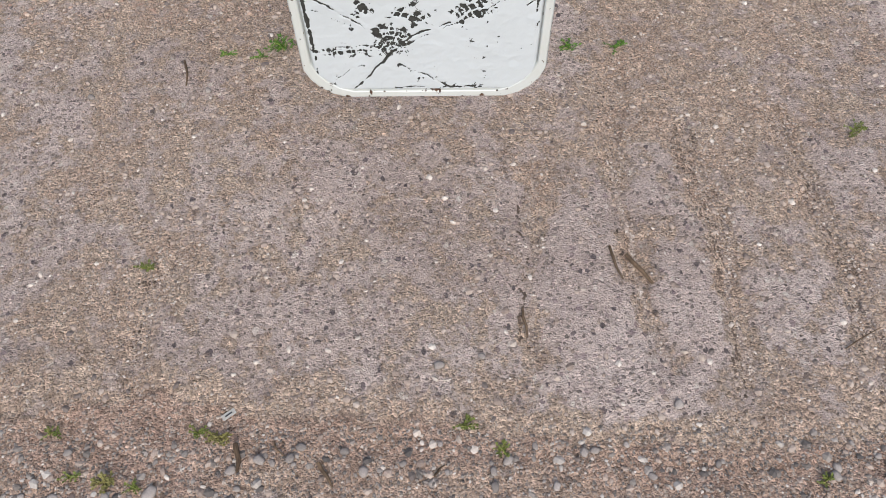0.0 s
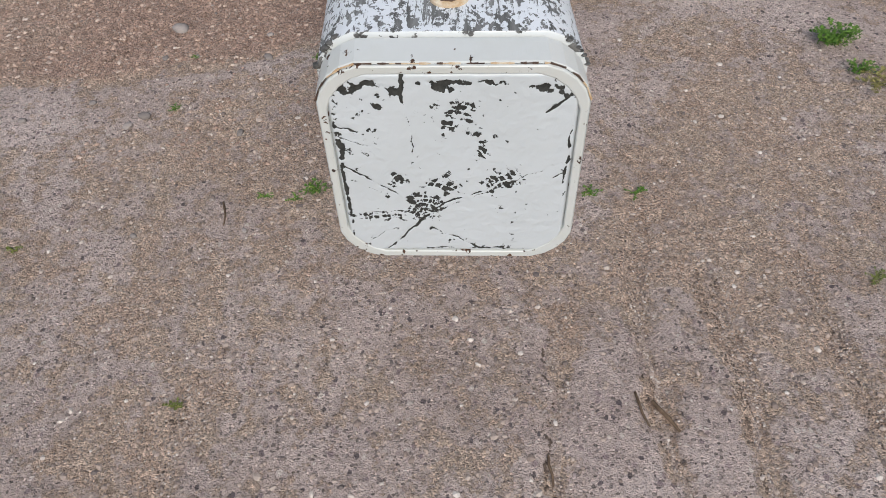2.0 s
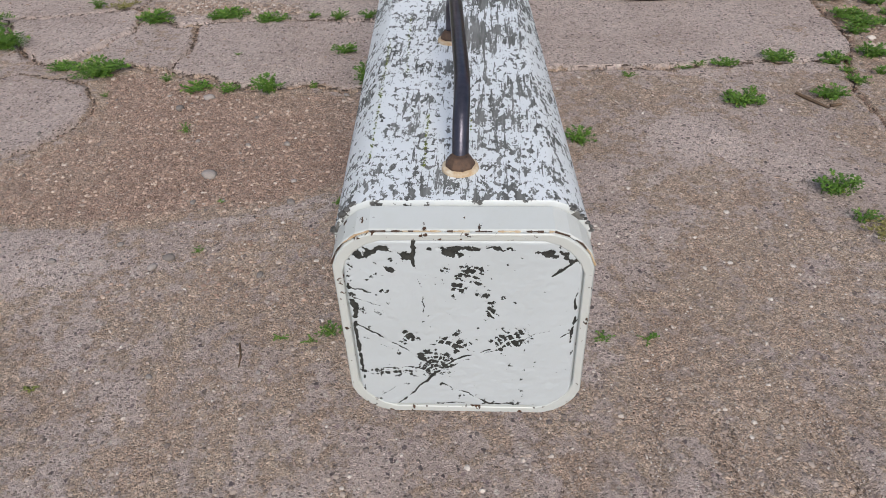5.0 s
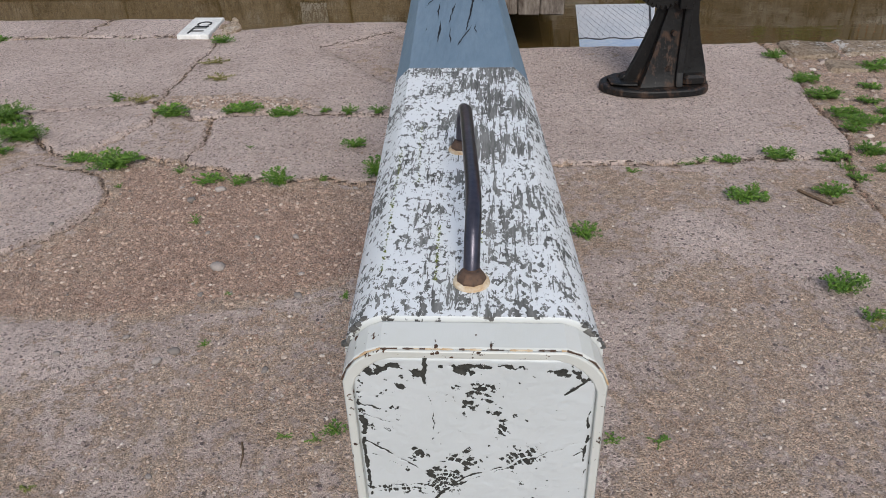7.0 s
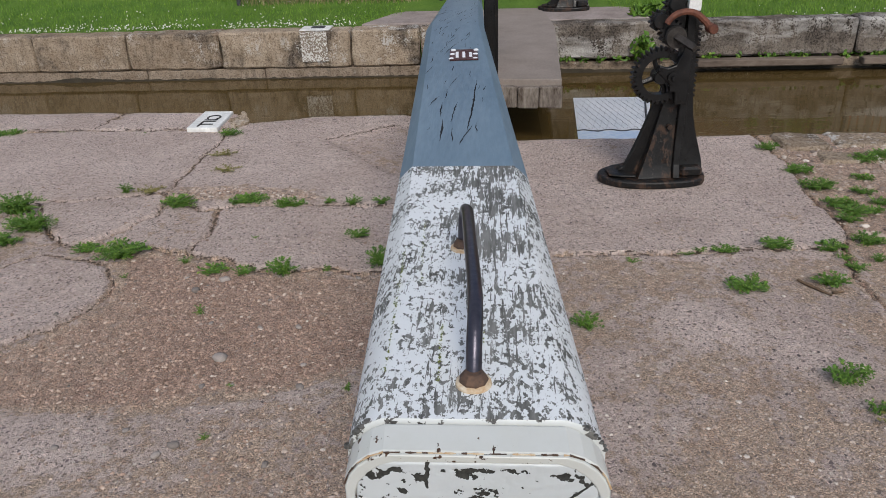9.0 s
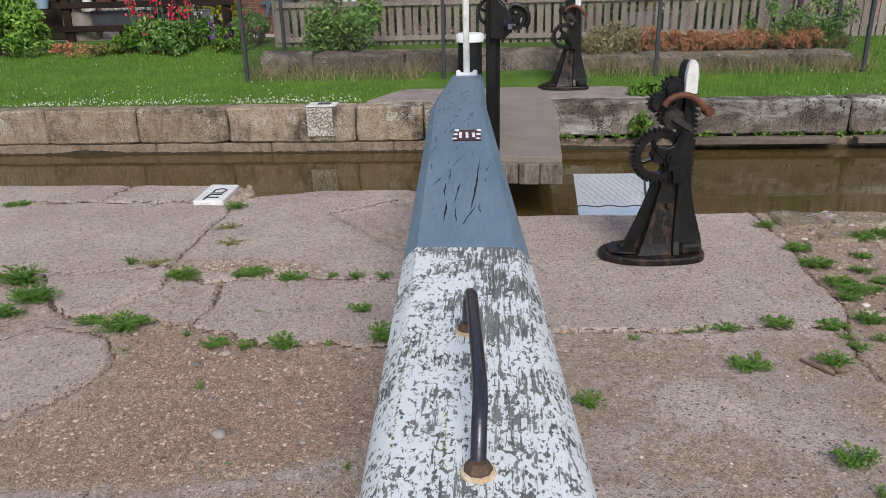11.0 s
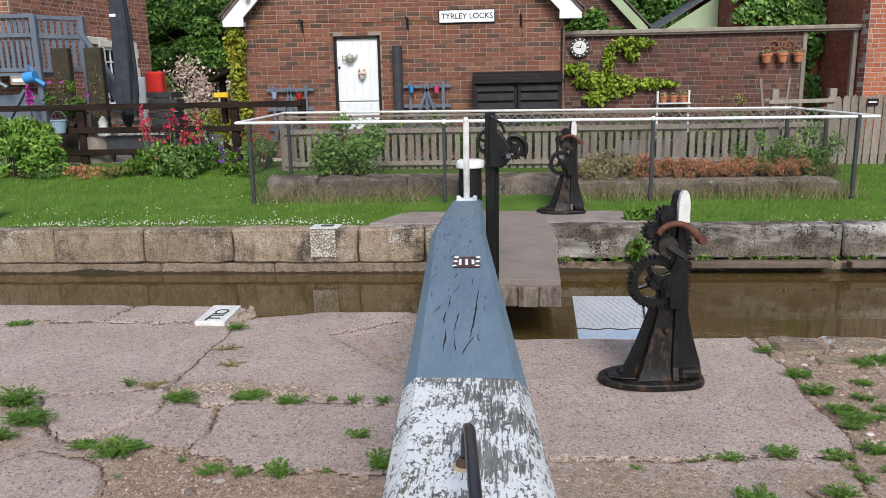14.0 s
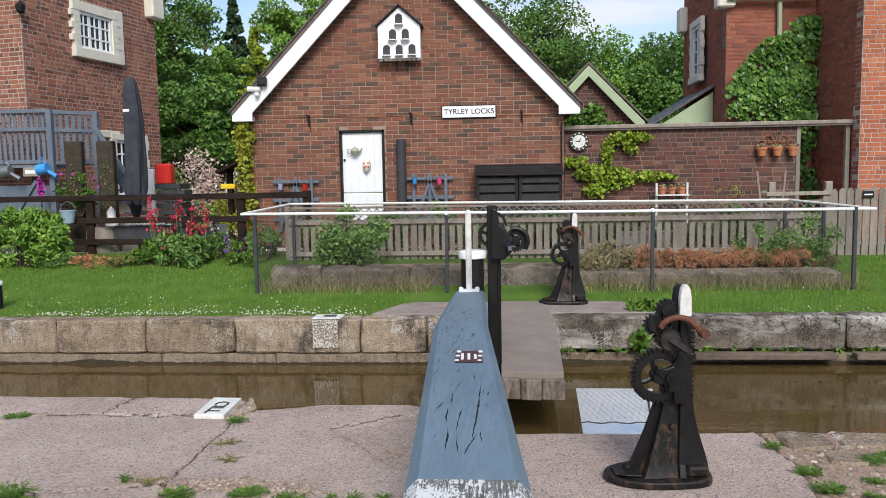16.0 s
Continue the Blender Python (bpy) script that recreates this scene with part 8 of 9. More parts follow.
shrub((-5.15, 13.7, 0.62), (0.8, 0.7, 1.25), "golden-leaved garden shrub on the terrace", M_LEAF6, 72, 700, 0.06, 12)
shrub((-6.0, 13.6, 0.62), (0.9, 0.7, 1.0), "rounded green terrace shrub", M_LEAF2, 73, 900, 0.06, 14)
shrub((-5.0, 14.6, 0.62), (1.4, 1.2, 1.7), "dark green garden shrub on the terrace", M_LEAF1, 74, 1300, 0.08, 18)
shrub((-6.7, 14.6, 0.62), (1.0, 1.0, 1.6), "grey-green garden shrub by the house", M_BUSH, 75, 900, 0.08, 14)


# ---- trees behind ----
def tree(name, label, at, h, r, leaf, seed, n=26000, ls=0.098, base=0.25, cone=False):
    """A tapered trunk with limbs and a crown of leaf clumps with gaps."""
    rng = random.Random(seed)
    t = thing(name, label, "tree", "", at)
    tr_, L = Build(), Build()
    lean = rng.uniform(-0.3, 0.3)
    tr_.rod([(0, 0, -0.3), (lean * 0.3, 0, h * 0.3), (lean * 0.7, 0, h * 0.6), (lean, 0, h * 0.92)], [h * 0.030, h * 0.024, h * 0.014, h * 0.004], 10)
    lumps = (70 if r < 2.4 else 120) if not cone else 90
    for k in range(lumps):
        if cone:
            f = (k + 0.5) / lumps
            rr = r * (1 - f) * rng.uniform(0.55, 1.05)
            z = h * (base + (1 - base) * f)
            a = rng.uniform(0, 6.28)
            c = (lean * f + rr * math.cos(a), rr * math.sin(a), z - rr * 0.25)
            s = (0.22 + 0.75 * (1 - f)) * r * 0.30
            size = (s * 1.3, s * 1.3, s * 0.6)
        else:
            a, e = rng.uniform(0, 6.28), math.asin(rng.uniform(-0.55, 1.0))
            q = rng.uniform(0.62, 1.0) * (1 + 0.18 * math.sin(3 * a + seed))
            zc = h * (0.5 + base * 0.5)
            c = (lean * 0.6 + r * q * math.cos(a) * math.cos(e), r * q * math.sin(a) * math.cos(e), zc + (h - zc) * q * math.sin(e))
            s = r * rng.uniform(0.15, 0.31)
            size = (s, s, s * 0.75)
        if k % 3 == 0:
            z0 = max(h * 0.2, c[2] - math.hypot(c[0], c[1]) * 0.8)
            tr_.rod([(lean * z0 / h, 0, z0), (c[0] * 0.6, c[1] * 0.6, (z0 + c[2]) / 2 + 0.1), c], [h * 0.010, h * 0.006, h * 0.002], 5)
        clump(L, c, size, n // lumps, ls, rng, 0.1, 1.3, 0.35)
    part("trunk", tr_, M_BARK, t)
    leaves_part("crown", L, leaf, t)
    return t


DENSE, LIGHT = "dense broadleaf tree in full leaf", "light green broadleaf tree behind the outbuildings"
TREES = [("broadleaf_tree", "tall dark broadleaf tree behind the houses", (-13.4, 27.0, 0.7), 9.8, 2.5, M_LEAF1, 101),
         ("broadleaf_tree", DENSE, (-9.8, 24.0, 0.7), 4.7, 2.2, M_LEAF1, 102),
         ("broadleaf_tree", "light green broadleaf tree beside the cottage roof", (-6.6, 27.0, 0.8), 8.6, 2.0, M_LEAF2, 103),
         ("broadleaf_tree", DENSE, (-11.6, 30.0, 0.8), 5.4, 2.3, M_LEAF1, 104),
         ("broadleaf_tree", "tall dark broadleaf tree behind the houses", (-12.9, 33.0, 0.8), 7.6, 2.2, M_LEAF2, 113),
         ("broadleaf_tree", "rounded broadleaf tree behind the roof", (0.9, 30.0, 0.9), 7.9, 3.0, M_LEAF1, 105),
         ("broadleaf_tree", LIGHT, (4.3, 31.0, 0.9), 6.3, 2.8, M_LEAF2, 106),
         ("broadleaf_tree", DENSE, (7.2, 29.0, 0.9), 6.0, 2.8, M_LEAF1, 107),
         ("broadleaf_tree", LIGHT, (2.6, 25.0, 0.8), 4.3, 1.9, M_LEAF2, 108),
         ("broadleaf_tree", DENSE, (5.6, 26.0, 0.8), 4.6, 1.9, M_LEAF1, 109),
         ("broadleaf_tree", DENSE, (-8.3, 20.5, 0.7), 3.8, 1.6, M_LEAF1, 111),
         ("broadleaf_tree", LIGHT, (-10.8, 21.0, 0.7), 4.3, 1.7, M_LEAF2, 112)]
for nm, lab, at, h, r, leaf, seed in TREES:
    tree(nm, lab, at, h, r, leaf, seed)
tree("conifer", "dark spired conifer against the sky", (-13.3, 38.0, 0.9), 10.3, 2.1, M_LEAF3, 121, 6500, 0.18, 0.2, True)
tree("conifer", "dark spired conifer against the sky", (-16.3, 36.0, 0.9), 8.6, 1.6, M_LEAF3, 122, 5200, 0.20, 0.2, True)
tree("golden_cypress", "golden-green cypress beside the cottage roof", (-7.2, 22.5, 0.7), 5.9, 1.35, M_LEAF4, 123, 5200, 0.10, 0.1, True)
rng = random.Random(200)
L = Build()
for k in range(70):
    x = rng.uniform(-70, 70)
    y = 52 + rng.uniform(-4, 8)
    h = rng.uniform(4.5, 8.5)
    for q in range(14):
        clump(L, (x + rng.gauss(0, 2.0), y + rng.gauss(0, 1.2), 1.2 + h * rng.random()), (1.4, 1.0, 0.9), 16, 0.6, rng, 0.1, 1.2)
tagged(leaves_part("far_woods", L, M_LEAF1), "distant green woodland", "woods", kind="stuff")


# ---- lawn ----
rng = random.Random(300)
def blades(n, x0, x1, y0, y1, ok, h0, h1, seed):
    rs = np.random.RandomState(seed)
    x, y = rs.uniform(x0, x1, n), rs.uniform(y0, y1, n)
    keep = np.array([ok(a, c) for a, c in zip(x, y)])
    x, y = x[keep], y[keep]
    z = np.interp(y, [r[0] for r in ROWS], [r[1] for r in ROWS])
    a, h, w = rs.uniform(0, 6.28, len(x)), rs.uniform(h0, h1, len(x)), rs.uniform(0.003, 0.006, len(x))
    lx, ly = rs.normal(0, 0.4, len(x)) * h, rs.normal(0, 0.4, len(x)) * h
    dx, dy = np.cos(a) * w, np.sin(a) * w
    v = np.stack([np.stack([x - dx, y - dy, z - 0.01], 1), np.stack([x + dx, y + dy, z - 0.01], 1), np.stack([x + lx, y + ly, z + h], 1)], 1).reshape(-1, 3)
    return v, np.arange(len(v)).reshape(-1, 3)


def lawn_ok(x, y):
    if x < -1.1:
        return (x < -3.35 or y < 9.42) and not (-1.50 < x and y < 8.0 + (x + 1.50) * 0.9 + 0.1)
    return x > 1.40 and y > 8.0 + max(0, (2.25 - x)) * 0.95 and (y < 9.5 or x > 4.75)


v, f = blades(84000, -10.5, 8.0, 7.985, 10.9, lawn_ok, 0.020, 0.048, 5)
me = bpy.data.meshes.new("grass")
me.from_pydata(v.tolist(), [], f.tolist())
me.materials.append(M_GRASS)
tagged(new("grass", me), "short mown green lawn grass", "grass", kind="stuff")
v, f = blades(3000, -3.3, 4.8, 9.15, 9.48, lambda x, y: not (-0.9 < x < 1.0), 0.10, 0.30, 6)
me = bpy.data.meshes.new("tall_grass")
me.from_pydata(v.tolist(), [], f.tolist())
me.materials.append(M_STRAW)
tagged(new("tall_grass", me), "straggly dry grass along the netting", "grass", kind="stuff")
L = Build()
for k in range(820):
    x = rng.uniform(-7.5, -1.55) if k < 720 else rng.uniform(2.2, 7)
    y = 8.04 + abs(rng.gauss(0, 0.13 if k % 4 else 0.7))
    if noise.noise(Vector((x * 1.3, y * 2.0, 4.0))) < -0.12:
        continue
    if lawn_ok(x, y):
        L.ball((x, y, ground_z(y) + rng.uniform(0.030, 0.050)), rng.uniform(0.0045, 0.0095), 4)
tagged(leaves_part("clover_flowers", L, M_FLWHITE), "scattered white clover heads in the lawn", "flowers", kind="stuff")
L = Build()
for k in range(40):
    x, z = rng.uniform(0.55, 4.5), -0.19
    clump(L, (x, 7.68, z), (0.06, 0.03, 0.04), 10, 0.03, rng, 0.4, 1.6)
clump(L, (1.62, 7.62, -0.05), (0.12, 0.06, 0.14), 120, 0.045, rng, 0.3, 2.0)
clump(L, (1.75, 8.15, 0.2), (0.25, 0.12, 0.12), 160, 0.05, rng, 0.6, 2.6)
tagged(leaves_part("wall_weeds", L, M_WEED), "small green weeds rooted in the lock wall", "weeds", kind="stuff")


# ---- weeds, sticks and stones on the towpath ----
def tow_z(x, y):
    i, j = int(np.argmin(np.abs(xs - x))), None
    j = int(np.argmin(np.abs(gy[i] - y)))
    return float(gz[i, j])


def weed(x, y, w, h, seed, leaf=M_WEED, n=60, ls=0.02, label="small green weed in a crack of the concrete"):
    """Sprigs that sprawl from a root, with paired lobed leaves along each."""
    rng = random.Random(seed)
    t = thing("weed", label, "weed", "towpath weeds", (x, y, tow_z(x, y)))
    L, S = Build(), Build()
    h *= 1.05

    def lobed(c, d, size):
        """A leaf of five points, cupped along its rib."""
        d = Vector(d).normalized()
        side = d.cross(Vector((rng.gauss(0, 0.35), rng.gauss(0, 0.35), 1))).normalized()
        up = side.cross(d).normalized()
        c = Vector(c)
        rows = ((0.0, 0.0, 0.0), (0.30, 0.34, 0.10), (0.45, 0.20, 0.05), (0.70, 0.36, 0.12), (0.82, 0.16, 0.03), (1.05, 0.0, -0.10))
        vs = [c + (d * f + up * z) * size for f, _, z in rows]
        vs += [c + (d * f + side * q + up * z * 2) * size for f, q, z in rows[1:5]] + [c + (d * f - side * q + up * z * 2) * size for f, q, z in rows[1:5]]
        L.add(vs, [(0, 6, 1), (0, 1, 10), (1, 6, 7, 2), (1, 2, 11, 10), (2, 7, 8, 3), (2, 3, 12, 11), (3, 8, 9, 4), (3, 4, 13, 12), (4, 9, 5), (4, 5, 13)])
    for k in range(n):
        a, r = rng.uniform(0, 6.28), (0.25 + 0.75 * rng.random() ** 0.6) * w / 2
        root = Vector((rng.gauss(0, w * 0.11), rng.gauss(0, w * 0.07), -0.003))
        tip = Vector((r * math.cos(a), r * math.sin(a) * 0.72, h * rng.uniform(0.35, 1.0) * (1.15 - 0.75 * r / (w / 2))))
        mid = root.lerp(tip, 0.5) + Vector((0, 0, h * 0.25))
        S.rod([root, mid, tip], [0.0016, 0.0013, 0.0008], 4, caps=False)
        m = max(3, int((tip - root).length / (ls * 0.62)))
        for q in range(m):
            f = (q + 1) / m
            p = (root * (1 - f) ** 2 + mid * 2 * f * (1 - f) + tip * f * f)
            b_ = a + (1 if q % 2 else -1) * rng.uniform(0.4, 1.5)
            lobed(p, (math.cos(b_), math.sin(b_), rng.uniform(-0.1, 0.7)), ls * rng.uniform(0.55, 1.15))
        lobed(tip, (math.cos(a), math.sin(a), 0.5), ls)
    leaves_part("weed_leaves", L, leaf, t)
    part("stem", S, leaf, t)["kind"] = "stuff"
    return t


WEEDS = [(-2.73, 3.08, .34, .14), (-2.5, 2.83, .3, .11), (-2.55, 2.66, .2, .07), (-2.21, 3.36, .11, .08), (-1.8, 3.16, .22, .07), (-1.86, 2.53, .30, .09), (-2.07, 2.59, .16, .04),
         (-1.92, 4.48, .18, .05), (-2.65, 4.62, .42, .04), (-3.25, 4.62, .18, .03), (-3.69, 4.6, .25, .04), (-0.98, 2.33, .16, .10), (-0.78, 2.38, .06, .04), (-1.17, 2.35, .12, .04),
         (-1.33, 2.37, .16, .04), (-1.5, 2.46, .08, .04), (-0.68, 2.75, .14, .05), (-1.23, 2.73, .05, .02), (-0.50, 2.42, .20, .12), (-1.25, 1.97, .07, .05), (-1.74, 2.31, .05, .03),
         (-1.41, 3.22, .24, .04), (-1.15, 3.18, .2, .04), (-0.93, 3.18, .1, .04), (-0.78, 3.16, .12, .05), (-0.62, 3.17, .12, .05), (0.39, 1.88, .13, .10), (0.67, 2.46, .08, .03),
         (0.94, 2.56, .10, .03), (1.01, 2.57, .08, .03), (1.12, 2.57, .14, .02), (1.38, 2.60, .18, .05), (1.62, 2.59, .16, .06), (1.66, 2.5, .1, .05), (1.67, 2.39, .12, .04),
         (1.12, 2.2, .20, .05), (1.2, 2.32, .07, .02), (1.5, 2.24, .17, .06), (1.79, 4.04, .16, .05), (1.85, 3.65, .2, .06), (1.86, 3.38, .22, .06), (1.88, 3.13, .2, .06), (1.91, 3.0, .2, .06),
         (1.84, 2.91, .14, .05), (1.83, 2.66, .18, .07), (2.33, 3.84, .22, .05), (2.47, 3.91, .24, .05), (2.18, 3.54, .14, .04), (2.08, 3.3, .14, .04), (2.03, 3.04, .12, .04), (1.8, 2.47, .1, .05),
         (2.11, 3.16, .14, .04), (1.27, 1.53, .17, .09), (1.31, 1.36, .10, .06), (-0.95, 1.18, .05, .02), (-0.51, 1.45, .06, .04), (-0.43, 0.80, .09, .04), (-0.49, 0.77, .05, .015), (-0.58, 0.78, .05, .015),
         (0.36, 0.79, .07, .02), (0.49, 0.79, .07, .015), (-1.24, 0.57, .05, .03), (-0.95, 1.48, .04, .02), (-0.66, 0.09, .05, .03), (-0.48, -0.29, .05, .02), (0.06, -0.28, .06, .03), (0.14, -0.33, .05, .03),
         (-0.78, -0.29, .05, .02), (-0.72, -0.38, .05, .02), (-0.59, -0.4, .04, .02), (0.77, -0.39, .04, .02), (1.06, 0.48, .07, .03)]
for k, (x, y, w, h) in enumerate(WEEDS):
    near = y < 1.0
    weed(x, y, w, h, 500 + k, M_OLIVEWEED if y < 0.6 else M_WEED, max(8, min(90, int(w * w * 1000 + w * 60))), max(0.006, min(0.010 if near else 0.016, w * 0.11)))
for k, (x, y) in enumerate(((-1.84, 4.05), (-1.72, 3.75), (-2.06, 3.37), (-0.44, -0.3), (-0.65, -0.39), (1.36, 1.30))):
    weed(x, y, 0.2 if y > 1 else 0.05, 0.025, 700 + k, M_DRYWEED, 16, 0.018 if y > 1 else 0.008, "patch of dry yellow moss and weed")


def stick(x0, y0, x1, y1, r, seed):
    rng = random.Random(seed)
    z = max(tow_z(x0, y0), tow_z(x1, y1)) + r
    pts = [(x0 + (x1 - x0) * f + rng.gauss(0, 0.002), y0 + (y1 - y0) * f + rng.gauss(0, 0.002), z + 0.001) for f in (0, 0.3, 0.6, 1)]
    tagged(part("stick", Build().rod(pts, [r, r * 1.1, r, r * 0.6], 7), M_STICK), "short dry brown stick lying on the concrete", "stick", "loose sticks")


for k, q in enumerate(((0.40, 0.14, 0.42, 0.05, .003), (0.44, 0.12, 0.49, 0.05, .005), (0.19, -0.02, 0.20, -0.09, .003), (0.87, -0.12, 0.96, -0.07, .0015), (-0.40, -0.31, -0.39, -0.37, .005), (-0.23, -0.35, -0.20, -0.40, .004), (-0.33, -0.31, -0.30, -0.34, .002),
                       (0.0, -0.38, 0.02, -0.36, .002), (-0.69, 0.75, -0.67, 0.66, .003), (1.36, 2.27, 1.46, 2.13, .0065), (1.47, 2.16, 1.52, 2.17, .006))):
    stick(*q, 900 + k)


def stone_mesh(seed):
    bm = bmesh.new()
    bmesh.ops.create_icosphere(bm, subdivisions=2, radius=1)
    for v in bm.verts:
        n = 1 + 0.35 * noise.noise(v.co * 1.1 + Vector((seed * 3.1, 0, 0))) + 0.12 * noise.noise(v.co * 3 + Vector((0, seed, 0)))
        v.co = Vector((round(v.co.x * n * 2.2) / 2.2 * 0.35 + v.co.x * n * 0.65, v.co.y * n * 0.75, min(v.co.z * n * 0.6, 0.42)))
    me = bpy.data.meshes.new("stone")
    bm.to_mesh(me)
    bm.free()
    me.polygons.foreach_set("use_smooth", [True] * len(me.polygons))
    me.materials.append(M_PEBBLE)
    return me


SM = [stone_mesh(k) for k in range(5)]
STONES = [(-0.18, -0.33, .010), (0.0, -0.39, .013), (-0.14, -0.37, .012), (0.43, -0.38, .010), (0.32, -0.33, .010), (-0.56, -0.41, .018), (0.12, -0.40, .011), (-0.92, 0.62, .010), (0.01, -0.15, .012), (0.50, -0.24, .012), (0.79, -0.38, .012),
          (0.10, -0.13, .009), (-0.74, -0.33, .010), (0.24, -0.40, .010), (-0.61, 0.64, .010), (-1.05, 1.64, .030), (-1.24, 2.28, .026), (-1.34, 2.17, .022), (-0.79, 1.86, .016), (-1.04, 1.14, .022), (-1.08, 1.09, .018), (-0.71, 1.06, .014), (-0.69, 1.46, .018), (-1.43, 1.11, .014), (-0.95, 1.48, .012)]
st_rng = random.Random(207)
for k in range(30):
    STONES.append((st_rng.uniform(-0.95, 0.98), -0.315 - abs(st_rng.gauss(0, 0.06)), st_rng.uniform(0.0055, 0.0125)))
for k in range(22):
    x = st_rng.uniform(-2.2, -0.45)
    STONES.append((x, st_rng.uniform(1.2, 2.3), st_rng.uniform(0.006, 0.014)))
for k, (x, y, r) in enumerate(STONES):
    ob = tagged(new("stone", SM[k % 5]), "loose pale rounded stone on the towpath", "stone", "loose stones")
    ob.matrix_basis = pose(x, y, tow_z(x, y) + r * 0.25, 0, 0, 47 * k) @ Matrix.Diagonal((r, r, r, 1))
tagt = thing("printed_label", "torn scrap of white printed label on the ground", "litter")
part("scrap", Build().box((-0.425, -0.252, tow_z(-0.425, -0.252) + 0.004), (0.030, 0.013, 0.001), 38), M_SCRAP, tagt)
part("text_bar", Build().box((-0.425, -0.252, tow_z(-0.425, -0.252) + 0.005), (0.016, 0.003, 0.0008), 38), M_GREYPOST, tagt)


def cell(x, y):
    """The towpath sheet's nearest rows and columns."""
    i = np.clip(np.searchsorted(xs, x), 0, len(xs) - 1)
    j = np.array([min(len(gy[a]) - 1, int(np.searchsorted(gy[a], b))) for a, b in zip(i, y)])
    return i, j


def scatter_along(line, n, rs, spread):
    p = np.array(line)
    seg = np.hypot(*(p[1:] - p[:-1]).T)
    k = rs.choice(len(seg), n, p=seg / seg.sum())
    f = rs.rand(n)[:, None]
    q = p[k] + (p[k + 1] - p[k]) * f
    q[:, 0] -= 0.030 * fbm(q[:, 0], q[:, 1], 6, 6, 1) + 0.022 * fbm(q[:, 0], q[:, 1], 24, 3, 31)
    q[:, 1] -= 0.030 * fbm(q[:, 0], q[:, 1], 6, 6, 2) + 0.022 * fbm(q[:, 0], q[:, 1], 24, 3, 32)
    wide = spread * np.clip(0.55 + 1.6 * fbm(q[:, 0], q[:, 1], 4, 3, 41), 0.12, 1.6)
    return q[:, 0] + rs.randn(n) * wide, q[:, 1] + rs.randn(n) * wide


def grit_stuff(name, n, xr, yr, r0, r1, ok, seed, label, material, power=3.0, line=None, spread=0.006):
    """Many loose pebbles as one mesh."""
    rs = np.random.RandomState(seed)
    base = [(1, 0, 0), (-1, 0, 0), (0, 1, 0), (0, -1, 0), (0, 0, 1), (0.6, 0.6, 0.55), (-0.6, 0.6, 0.55), (-0.6, -0.6, 0.55), (0.6, -0.6, 0.55)]
    faces = [(0, 2, 5), (2, 1, 6), (1, 3, 7), (3, 0, 8), (0, 5, 8), (2, 6, 5), (1, 7, 6), (3, 8, 7), (5, 6, 4), (6, 7, 4), (7, 8, 4), (8, 5, 4)]
    x, y = (rs.uniform(*xr, n), rs.uniform(*yr, n)) if line is None else scatter_along(line, n, rs, spread)
    s, a, e, q = rs.rand(n), rs.uniform(0, 6.28, n), rs.uniform(0.55, 1, n), rs.uniform(0.4, 0.8, n)
    i, j = cell(x, y)
    keep = (rs.rand(n) < ok(dirt[i, j])) & (y < edge_y(x) - 0.02)
    x, y, s, a, e, q, z0 = x[keep], y[keep], s[keep], a[keep], e[keep], q[keep], gz[i, j][keep]
    r = r0 + (r1 - r0) * s ** power
    c = np.array(base)
    jit = 1 + 0.35 * (rs.rand(len(x), 9) - 0.5)
    ca, sa = (np.cos(a) * r)[:, None], (np.sin(a) * r)[:, None]
    u, v, w = c[:, 0][None] * jit, c[:, 1][None] * jit * e[:, None], c[:, 2][None] * jit
    V = np.stack([x[:, None] + ca * u - sa * v, y[:, None] + sa * u + ca * v, (z0 - r * 0.1)[:, None] + w * (r * q)[:, None]], 2).reshape(-1, 3)
    F = (np.array(faces)[None] + 9 * np.arange(len(x))[:, None, None]).reshape(-1, 3)
    vs, fs = V.tolist(), F.tolist()
    me = bpy.data.meshes.new(name)
    me.from_pydata(vs, [], fs)
    me.materials.append(material)
    tagged(new(name, me), label, "gravel", kind="stuff")


M_GRIT, _n, _l, _s = nodes_of("loose_grit")
_r = _n.new("ShaderNodeValToRGB")
_e = _r.color_ramp.elements
_e[0].color, _e[1].color = (0.13, 0.105, 0.095, 1), (0.60, 0.53, 0.47, 1)
for _p, _c in ((0.25, (0.25, 0.19, 0.155, 1)), (0.65, (0.37, 0.29, 0.24, 1)), (0.88, (0.41, 0.335, 0.28, 1))):
    _x = _e.new(_p)
    _x.color = _c
_l.new(_n.new("ShaderNodeNewGeometry").outputs["Random Per Island"], _r.inputs["Fac"])
M_EARTHGRIT, _n2, _l2, _s2 = nodes_of("earth_grit")
_r2 = _n2.new("ShaderNodeValToRGB")
_e2 = _r2.color_ramp.elements
_e2[0].color, _e2[1].color = (0.16, 0.108, 0.082, 1), (0.56, 0.445, 0.365, 1)
for _p, _c in ((0.3, (0.285, 0.190, 0.145, 1)), (0.7, (0.40, 0.280, 0.215, 1)), (0.93, (0.48, 0.360, 0.285, 1))):
    _x = _e2.new(_p)
    _x.color = _c
_l2.new(_n2.new("ShaderNodeNewGeometry").outputs["Random Per Island"], _r2.inputs["Fac"])
_l2.new(_r2.outputs["Color"], _s2.inputs["Base Color"])
_s2.inputs["Roughness"].default_value = 0.95
M_PALEGRIT, _n3, _l3, _s3 = nodes_of("pale_stones")
_r3 = _n3.new("ShaderNodeValToRGB")
_r3.color_ramp.elements[0].color, _r3.color_ramp.elements[1].color = (0.29, 0.215, 0.172, 1), (0.56, 0.455, 0.38, 1)
